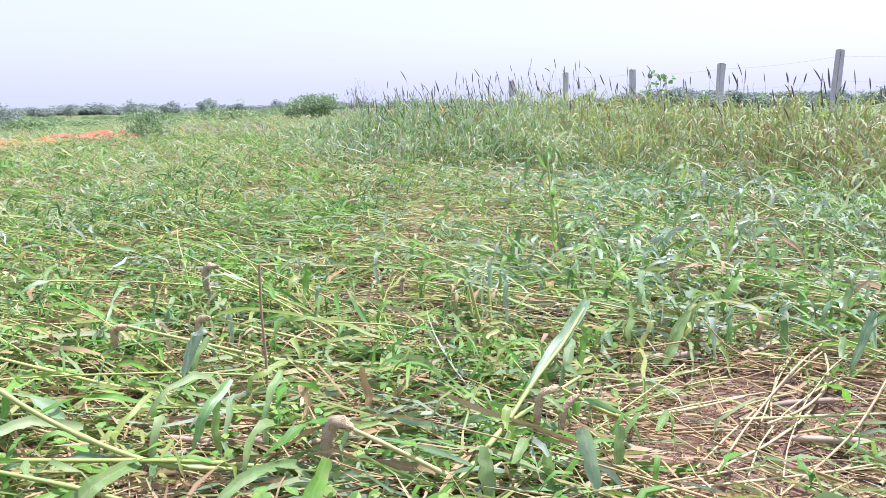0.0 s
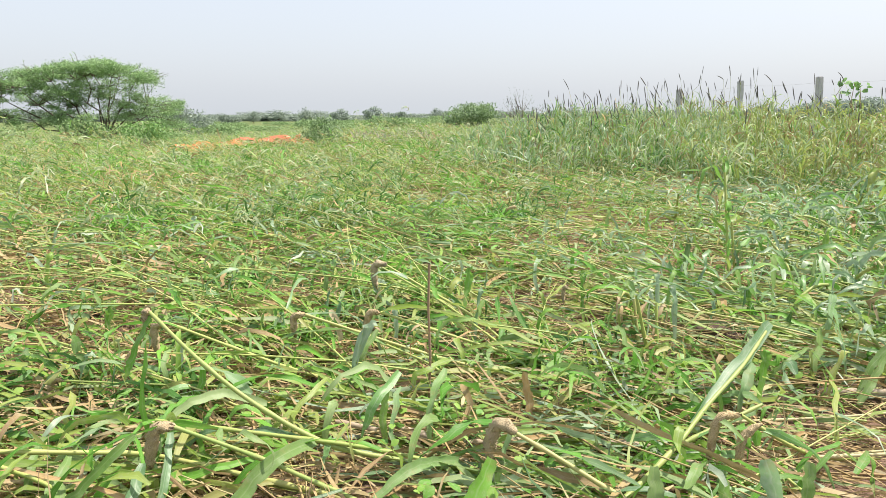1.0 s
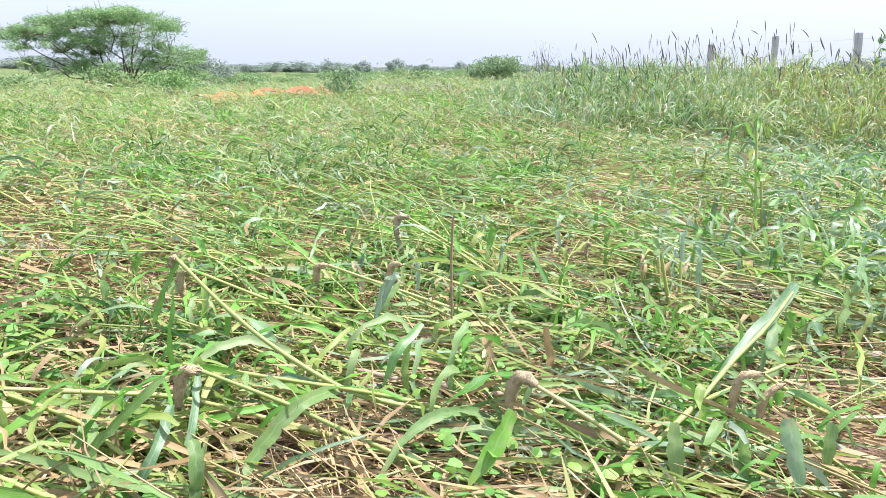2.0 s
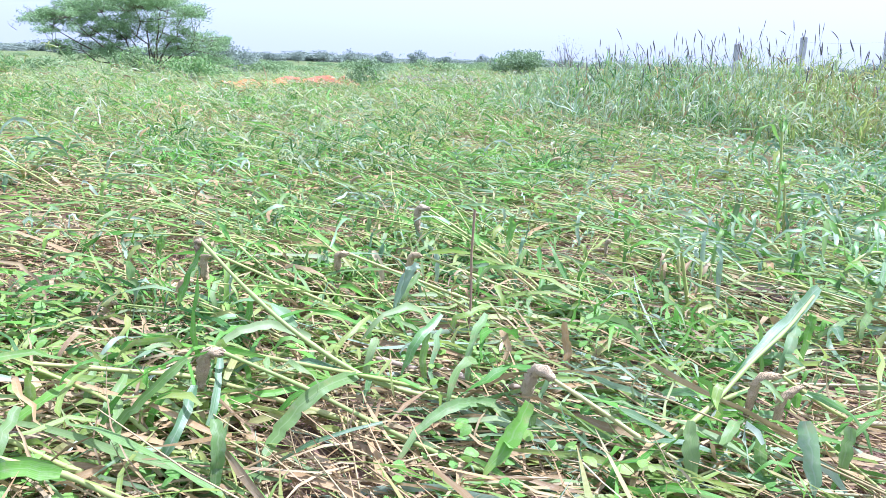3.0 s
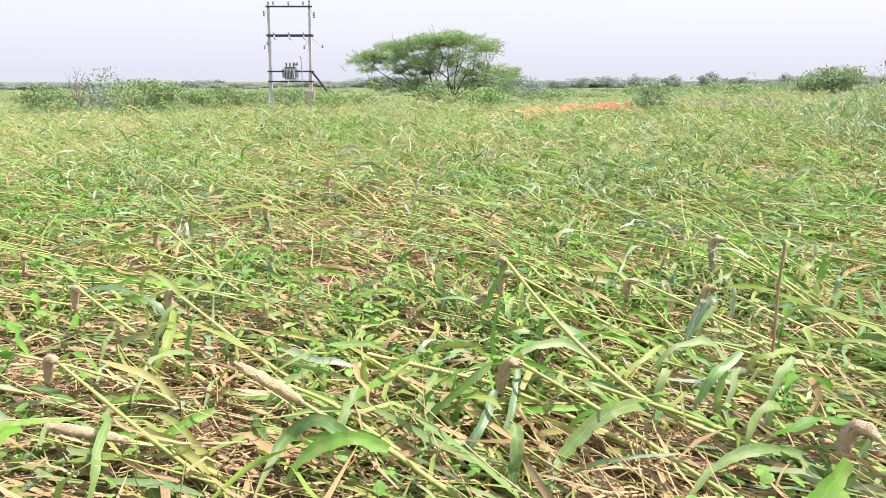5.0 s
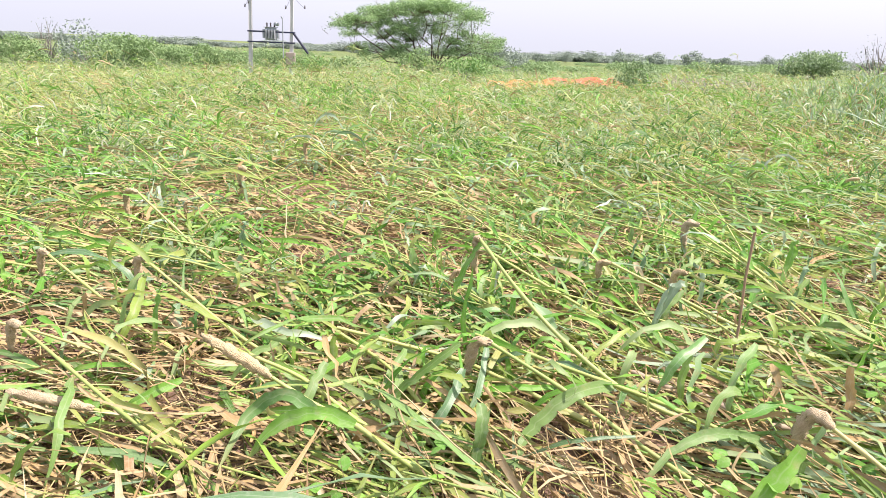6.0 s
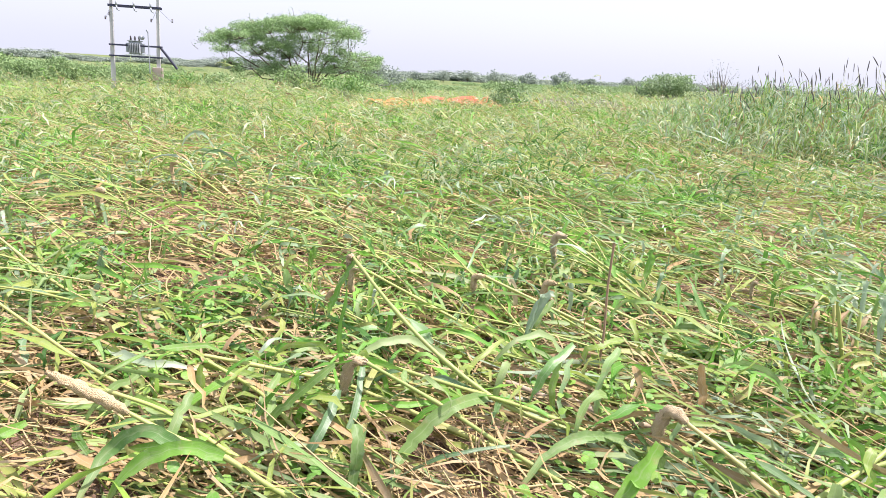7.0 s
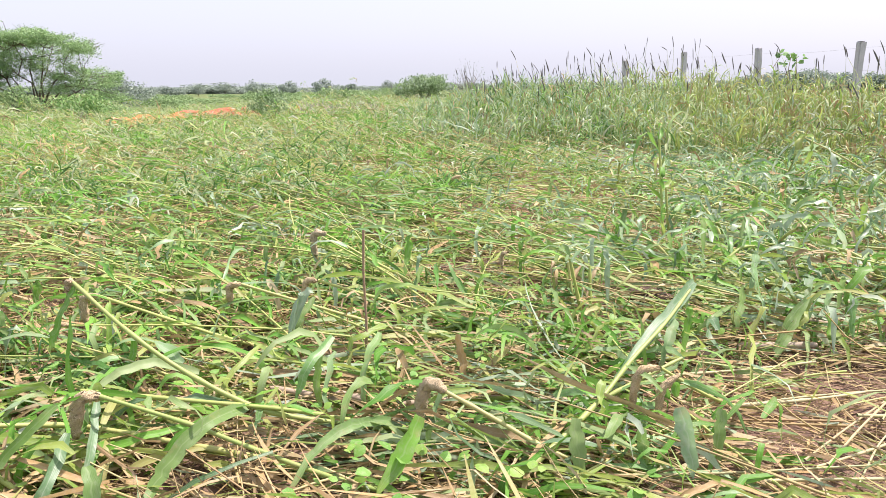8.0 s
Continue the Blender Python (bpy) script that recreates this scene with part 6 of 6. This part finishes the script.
# limp leaves that hang to the straw, each where it lies
def limp_leaf(root, tip, w, mat, label):
    a, b = Vector(root), Vector(tip)
    base = Vector((b.x, b.y, float(ground_z(b.x, b.y))))
    a, b = a - base, Vector((0, 0, 0.012))
    S = 14
    k = np.linspace(0, 1, S + 1)[:, None]
    flat_ = Vector((b.x - a.x, b.y - a.y, 0))
    mid = a + flat_ * 0.35 + Vector((N(0, 0.012), N(0, 0.012), 0.045 + 0.12 * flat_.length))
    C = (1 - k) ** 2 * np.array(a) + 2 * k * (1 - k) * np.array(mid) + k ** 2 * np.array(b)
    C += N(0, 0.0022, C.shape)
    s = k[:, 0]
    shape = np.interp(s, [0, 0.12, 0.4, 0.7, 0.9, 1], [0.45, 0.8, 1.0, 0.85, 0.45, 0.08]) * (1 + 0.10 * np.sin(s * 15 + U(0, 6))) * U(0.86, 1.12, S + 1)
    face = U(-0.5, 0.5) + 0.6 * np.sin(s * U(3, 6) + U(0, 6)) + N(0, 0.15, S + 1)
    v, q, uv = sweep(C[None], 0.43 * w * shape[None] + 0.0006, [(-1, 0.3), (-0.5, 0.1), (0, 0), (0.5, 0.1), (1, 0.3)], False, face[None])
    ob = new("millet_leaf", mesh_np("millet_leaf", v, q, mat, uv))
    ob.location = base
    tagged(ob, label, "leaf", "limp millet leaves")


limp_leaf((1.14, 2.95, 0.23), (1.14, 2.88, 0.02), 0.036, M_LEAF_BLUE, "limp grey-green millet leaf hanging to the straw")
limp_leaf((1.36, 2.92, 0.26), (1.36, 2.87, 0.02), 0.042, M_LEAF_BLUE, "limp grey-green millet leaf hanging to the straw")
limp_leaf((1.72, 2.91, 0.21), (1.72, 2.85, 0.02), 0.042, M_LEAF_BLUE, "limp grey-green millet leaf hanging to the straw")
limp_leaf((1.10, 3.05, 0.23), (1.00, 3.02, 0.02), 0.036, M_LEAF_BLUE, "limp grey-green millet leaf hanging to the straw")
limp_leaf((0.18, 3.51, 0.3), (0.18, 3.29, 0.02), 0.03, M_LEAF_BLUE, "limp grey-green millet leaf hanging to the straw")
limp_leaf((0.22, 3.28, 0.3), (0.25, 3.19, 0.02), 0.03, M_LEAF_BLUE, "limp grey-green millet leaf hanging to the straw")
limp_leaf((0.15, 3.33, 0.26), (0.14, 3.28, 0.02), 0.028, M_LEAF_BLUE, "limp grey-green millet leaf hanging to the straw")
limp_leaf((-0.92, 2.55, 0.26), (-0.98, 2.48, 0.02), 0.036, M_LEAF_BLUE, "limp grey-green millet leaf hanging to the straw")
limp_leaf((-0.59, 3.18, 0.26), (-0.62, 3.13, 0.02), 0.032, M_LEAF_BLUE, "limp grey-green millet leaf hanging to the straw")
limp_leaf((-1.45, 2.90, 0.17), (-1.44, 2.88, 0.02), 0.03, M_LEAF_BLUE, "limp grey-green millet leaf hanging to the straw")
limp_leaf((-0.97, 3.09, 0.18), (-0.96, 3.06, 0.02), 0.03, M_LEAF_BLUE, "limp grey-green millet leaf hanging to the straw")
limp_leaf((-1.30, 3.12, 0.24), (-1.33, 3.08, 0.02), 0.03, M_LEAF_BLUE, "limp grey-green millet leaf hanging to the straw")
limp_leaf((-1.22, 3.10, 0.19), (-1.26, 3.05, 0.02), 0.03, M_LEAF_BLUE, "limp grey-green millet leaf hanging to the straw")
limp_leaf((-1.15, 2.08, 0.17), (-1.66, 2.38, 0.03), 0.052, M_LEAF_BLUE, "limp grey-green millet leaf hanging to the straw")
limp_leaf((-0.89, 2.57, 0.27), (-0.99, 2.49, 0.02), 0.036, M_LEAF_BLUE, "limp grey-green millet leaf hanging to the straw")
limp_leaf((-1.60, 2.40, 0.18), (-1.60, 2.36, 0.02), 0.03, M_LEAF_BLUE, "limp grey-green millet leaf hanging to the straw")
limp_leaf((0.49, 2.69, 0.23), (0.47, 2.65, 0.02), 0.032, M_LEAF, "limp green millet leaf hanging to the straw")
limp_leaf((0.28, 3.58, 0.3), (0.22, 3.33, 0.02), 0.026, M_LEAF, "limp green millet leaf hanging to the straw")
limp_leaf((-2.34, 1.29, 0.26), (-2.38, 1.16, 0.02), 0.042, M_LEAF, "limp green millet leaf hanging to the straw")
limp_leaf((-2.23, 1.29, 0.25), (-2.24, 1.22, 0.02), 0.032, M_LEAF, "limp green millet leaf hanging to the straw")
limp_leaf((-2.96, 2.05, 0.26), (-3.08, 1.89, 0.02), 0.034, M_LEAF_YELLOW, "limp yellow-green millet leaf hanging to the straw")
for i, (x, y) in enumerate(np.concatenate([polar(60, 3.0, 6.5, 9, 40, 1.4), polar(40, 2.6, 6.0, -65, 8, 1.4)])):
    z = float(ground_z(x, y))
    a = U(0, 6.28)
    limp_leaf((x + 0.07 * math.cos(a), y + 0.07 * math.sin(a), z + U(0.14, 0.32)), (x, y, z), U(0.026, 0.046), (M_LEAF_BLUE, M_LEAF_OLIVE, M_LEAF)[i % 3], "limp grey-green millet leaf hanging to the straw")


def laid_leaf(points, w, facing, mat, label):
    """A long ribbon through the points, its flat side turned up and towards a heading (degrees)."""
    base = Vector((points[-1][0], points[-1][1], float(ground_z(points[-1][0], points[-1][1]))))
    Q = np.array(points) - np.array(base)
    Q = np.concatenate([[2 * Q[0] - Q[1]], Q, [2 * Q[-1] - Q[-2]]])
    C = []
    for i in range(1, len(Q) - 2):
        for k in np.linspace(0, 1, 7)[:-1]:
            a, b, c, d = Q[i - 1:i + 3]
            C.append(0.5 * (2 * b + (c - a) * k + (2 * a - 5 * b + 4 * c - d) * k ** 2 + (3 * b - a - 3 * c + d) * k ** 3))
    C = np.array(C + [Q[-2]])
    C[1:] += N(0, 0.002, C[1:].shape)
    n = len(C)
    s = np.linspace(0, 1, n)
    T = np.gradient(C, axis=0)
    T /= np.linalg.norm(T, axis=1, keepdims=True) + 1e-9
    h = radians(facing + U(-30, 30)) + 0.45 * np.sin(s * U(4, 8) + U(0, 6)) + N(0, 0.12, n)
    normal = np.stack([np.cos(h), np.sin(h), np.full(n, U(0.5, 0.9))], -1)
    side = np.cross(T, normal)
    side /= np.linalg.norm(side, axis=1, keepdims=True) + 1e-9
    up = np.cross(side, T)
    shape = np.interp(s, [0, 0.08, 0.35, 0.7, 0.9, 1], [0.55, 0.85, 1.0, 0.82, 0.42, 0.06]) * (1 + 0.07 * np.sin(s * 13 + U(0, 6))) * U(0.92, 1.05, n)
    prof = np.array([(-1, 0.26), (-0.5, 0.08), (0, 0), (0.5, 0.08), (1, 0.26)])
    V = C[:, None] + 0.5 * w * shape[:, None, None] * (prof[None, :, :1] * side[:, None] + prof[None, :, 1:] * up[:, None])
    idx = np.arange(n * 5).reshape(n, 5)
    quads = np.stack([idx[:-1, :-1], idx[:-1, 1:], idx[1:, 1:], idx[1:, :-1]], -1)
    uv = np.stack(np.broadcast_arrays(np.linspace(0, 1, 5)[None, :], s[:, None]), -1)
    ob = new("millet_leaf", mesh_np("millet_leaf", V, quads, mat, uv))
    ob.location = base
    tagged(ob, label, "leaf", "broad millet leaves")


laid_leaf([(0.53, 2.83, 0.3), (0.36, 2.48, 0.25), (0.19, 2.21, 0.16)], 0.045, -101, M_LEAF_BLUE, "limp grey-green millet leaf lying over the straw")
laid_leaf([(0.42, 2.55, 0.24), (0.38, 2.44, 0.2), (0.35, 2.4, 0.12)], 0.036, -102, M_LEAF, "broad green millet leaf hanging to the straw")
laid_leaf([(0.06, 1.85, 0.2), (0.07, 1.82, 0.12), (0.08, 1.8, 0.04)], 0.042, -96, M_LEAF_OLIVE, "limp grey-green millet leaf hanging to the straw")
laid_leaf([(0.23, 1.89, 0.17), (0.24, 1.89, 0.1), (0.24, 1.87, 0.03)], 0.03, -101, M_LEAF_OLIVE, "limp grey-green millet leaf hanging to the straw")
laid_leaf([(0.32, 1.89, 0.23), (0.34, 1.86, 0.16), (0.35, 1.81, 0.08)], 0.046, -105, M_LEAF_BLUE, "limp grey-green millet leaf hanging to the straw")
laid_leaf([(0.44, 1.96, 0.2), (0.43, 1.93, 0.12), (0.44, 1.93, 0.04)], 0.034, -107, M_LEAF_OLIVE, "limp grey-green millet leaf hanging to the straw")
laid_leaf([(0.31, 2.08, 0.06), (0.4, 2.07, 0.09), (0.53, 2.21, 0.07)], 0.032, -105, M_LEAF, "broad green millet leaf lying over the straw")
laid_leaf([(0.48, 2.02, 0.05), (0.59, 2.0, 0.05), (0.72, 2.01, 0.05)], 0.028, -111, M_LEAF_LUSH, "fresh dark green millet leaf lying over the straw")
laid_leaf([(0.14, 1.85, 0.15), (0.18, 1.95, 0.16), (0.24, 2.09, 0.11)], 0.03, -99, M_LEAF_OLIVE, "limp grey-green millet leaf lying over the straw")
laid_leaf([(0.01, 2.18, 0.1), (0.08, 2.16, 0.13), (0.15, 2.16, 0.13)], 0.024, -95, M_LEAF_BLUE, "limp grey-green millet leaf lying over the straw")
laid_leaf([(0.35, 2.18, 0.19), (0.37, 2.17, 0.13)], 0.03, -103, M_LEAF, "broad green millet leaf hanging to the straw")
laid_leaf([(0.57, 2.92, 0.06), (0.64, 2.91, 0.14), (0.8, 3.24, 0.1)], 0.024, -105, M_LEAF_OLIVE, "limp grey-green millet leaf lying over the straw")
laid_leaf([(1.1, 2.91, 0.02), (1.03, 2.84, 0.14), (1.0, 2.78, 0.22)], 0.03, -113, M_LEAF, "broad green millet leaf hanging to the straw")
laid_leaf([(1.0, 3.0, 0.2), (0.92, 2.94, 0.12), (0.85, 2.86, 0.03)], 0.03, -111, M_LEAF_OLIVE, "limp grey-green millet leaf hanging to the straw")
laid_leaf([(1.13, 3.22, 0.05), (1.05, 2.88, 0.2), (1.03, 2.77, 0.06)], 0.028, -113, M_LEAF_BLUE, "limp grey-green millet leaf lying over the straw")
laid_leaf([(1.36, 2.94, 0.24), (1.34, 2.86, 0.12), (1.31, 2.84, 0.03)], 0.03, -118, M_LEAF_OLIVE, "limp grey-green millet leaf hanging to the straw")
laid_leaf([(0.84, 2.79, 0.03), (0.91, 2.87, 0.12), (1.0, 2.97, 0.22)], 0.03, -111, M_LEAF_OLIVE, "limp grey-green millet leaf hanging to the straw")
laid_leaf([(1.56, 2.66, 0.3), (1.52, 2.64, 0.2), (1.47, 2.62, 0.05)], 0.034, -124, M_LEAF_BLUE, "limp grey-green millet leaf hanging to the straw")
laid_leaf([(-0.84, 1.87, 0.15), (-0.87, 1.72, 0.18), (-0.92, 1.62, 0.13), (-0.94, 1.55, 0.08), (-0.9, 1.45, 0.06)], 0.04, -61, M_LEAF_OLIVE, "limp grey-green millet leaf lying over the straw")
laid_leaf([(-1.09, 2.07, 0.15), (-1.18, 1.98, 0.21), (-1.25, 1.88, 0.21), (-1.29, 1.78, 0.15)], 0.03, -57, M_LEAF_OLIVE, "limp grey-green millet leaf lying over the straw")
laid_leaf([(-0.45, 1.97, 0.09), (-0.53, 1.85, 0.13), (-0.6, 1.76, 0.1), (-0.65, 1.64, 0.02)], 0.032, -74, M_LEAF, "broad green millet leaf lying over the straw")
laid_leaf([(-0.33, 1.78, 0.21), (-0.36, 1.71, 0.14), (-0.41, 1.63, 0.07)], 0.048, -80, M_LEAF, "broad green millet leaf hanging to the straw")
laid_leaf([(-0.68, 2.16, 0.26), (-0.72, 2.03, 0.2), (-0.78, 2.06, 0.05)], 0.03, -72, M_LEAF_BLUE, "limp grey-green millet leaf hanging to the straw")
laid_leaf([(-0.71, 2.12, 0.22), (-0.71, 2.09, 0.14), (-0.71, 2.1, 0.03)], 0.026, -72, M_LEAF, "broad green millet leaf hanging to the straw")
laid_leaf([(-0.57, 2.32, 0.22), (-0.58, 2.17, 0.16), (-0.57, 2.11, 0.03)], 0.028, -77, M_LEAF, "broad green millet leaf hanging to the straw")
laid_leaf([(-1.01, 1.85, 0.09), (-1.11, 1.73, 0.1), (-1.25, 1.67, 0.06)], 0.022, -57, M_LEAF_LUSH, "fresh dark green millet leaf lying over the straw")
laid_leaf([(-0.92, 2.66, 0.22), (-0.96, 2.57, 0.14), (-0.99, 2.57, 0.02)], 0.026, -70, M_LEAF_OLIVE, "limp grey-green millet leaf hanging to the straw")
laid_leaf([(-0.57, 3.08, 0.25), (-0.62, 3.17, 0.13), (-0.65, 3.19, 0.02)], 0.028, -80, M_LEAF_OLIVE, "limp grey-green millet leaf hanging to the straw")
laid_leaf([(-1.62, 2.37, 0.02), (-1.6, 2.36, 0.2), (-1.61, 2.4, 0.26)], 0.026, -55, M_LEAF, "broad green millet leaf hanging to the straw")
laid_leaf([(-0.13, 2.57, 0.13), (-0.19, 2.49, 0.08), (-0.26, 2.47, 0.03)], 0.024, -88, M_LEAF_YELLOW, "yellowing millet leaf lying over the straw")
laid_leaf([(-0.31, 2.37, 0.21), (-0.3, 2.37, 0.12), (-0.28, 2.34, 0.04)], 0.03, -85, M_LEAF_DRY, "whitish tan curled dead leaf hanging to the straw")
laid_leaf([(-1.2, 1.74, 0.2), (-1.14, 1.61, 0.12), (-1.13, 1.53, 0.02)], 0.026, -53, M_LEAF_BLUE, "limp grey-green millet leaf hanging to the straw")
laid_leaf([(-0.98, 1.38, 0.05), (-0.99, 1.42, 0.12), (-1.02, 1.5, 0.16)], 0.028, -54, M_LEAF_OLIVE, "limp grey-green millet leaf hanging to the straw")
laid_leaf([(-1.40, 1.96, 0.45), (-1.42, 1.93, 0.38), (-1.45, 1.92, 0.31), (-1.47, 1.91, 0.25)], 0.03, -75, M_LEAF, "olive millet leaf hanging from a raised stalk")
laid_leaf([(-1.20, 1.60, 0.26), (-1.25, 1.52, 0.20), (-1.31, 1.46, 0.12), (-1.35, 1.42, 0.05)], 0.026, -20, M_LEAF_OLIVE, "narrow olive millet leaf hanging to the straw")
laid_leaf([(-2.49, 1.35, 0.21), (-2.32, 1.21, 0.15), (-2.33, 1.14, 0.03)], 0.034, -24, M_LEAF_YELLOW, "yellowing millet leaf lying over the straw")
laid_leaf([(-1.31, 1.16, 0.18), (-1.4, 1.13, 0.21), (-1.48, 1.08, 0.15), (-1.42, 0.94, 0.08)], 0.036, -34, M_LEAF, "broad green millet leaf hanging to the straw")
laid_leaf([(-1.24, 1.22, 0.15), (-1.31, 1.14, 0.19), (-1.39, 1.08, 0.14), (-1.43, 1.02, 0.05)], 0.038, -36, M_LEAF, "broad green millet leaf lying over the straw")
laid_leaf([(-1.77, 1.43, 0.16), (-1.8, 1.31, 0.12), (-1.83, 1.25, 0.04)], 0.024, -34, M_LEAF_OLIVE, "limp grey-green millet leaf hanging to the straw")
laid_leaf([(-1.56, 1.45, 0.22), (-1.59, 1.46, 0.12), (-1.59, 1.42, 0.02)], 0.028, -40, M_LEAF_YELLOW, "yellowing millet leaf hanging to the straw")
laid_leaf([(-1.82, 1.09, 0.12), (-1.84, 0.98, 0.1), (-1.89, 0.91, 0.03)], 0.03, -24, M_LEAF, "broad green millet leaf lying over the straw")
laid_leaf([(-2.18, 1.53, 0.1), (-1.89, 1.5, 0.13), (-1.76, 1.63, 0.08)], 0.03, -36, M_LEAF_BLUE, "limp grey-green millet leaf lying over the straw")
laid_leaf([(-2.93, 1.83, 0.03), (-3.0, 2.0, 0.14), (-3.08, 2.14, 0.2)], 0.026, -32, M_LEAF, "broad green millet leaf lying over the straw")
laid_leaf([(-2.93, 2.2, 0.1), (-2.64, 2.24, 0.13), (-2.52, 2.39, 0.08)], 0.028, -39, M_LEAF_LUSH, "fresh dark green millet leaf lying over the straw")
laid_leaf([(-1.48, 1.34, 0.2), (-1.44, 1.23, 0.14), (-1.44, 1.19, 0.04)], 0.03, -38, M_LEAF_OLIVE, "limp grey-green millet leaf hanging to the straw")
laid_leaf([(-1.52, 1.55, 0.16), (-1.57, 1.43, 0.12), (-1.64, 1.36, 0.04)], 0.03, -40, M_LEAF, "broad green millet leaf hanging to the straw")
laid_leaf([(-1.28, 1.27, 0.1), (-1.37, 1.22, 0.14), (-1.57, 1.16, 0.08)], 0.034, -38, M_LEAF, "broad green millet leaf lying over the straw")
laid_leaf([(-1.46, 1.66, 0.14), (-1.42, 1.54, 0.1), (-1.37, 1.43, 0.03)], 0.026, -46, M_LEAF_OLIVE, "limp grey-green millet leaf lying over the straw")
laid_leaf([(-1.19, 1.61, 0.18), (-1.15, 1.48, 0.12), (-1.18, 1.43, 0.03)], 0.03, -51, M_LEAF_BLUE, "limp grey-green millet leaf hanging to the straw")
laid_leaf([(-1.02, 1.45, 0.2), (-0.98, 1.41, 0.14), (-1.02, 1.4, 0.04)], 0.034, -53, M_LEAF_OLIVE, "limp grey-green millet leaf hanging to the straw")
laid_leaf([(-1.28, 1.53, 0.03), (-1.27, 1.54, 0.12), (-1.24, 1.59, 0.18)], 0.026, -49, M_LEAF_LUSH, "fresh dark green millet leaf hanging to the straw")
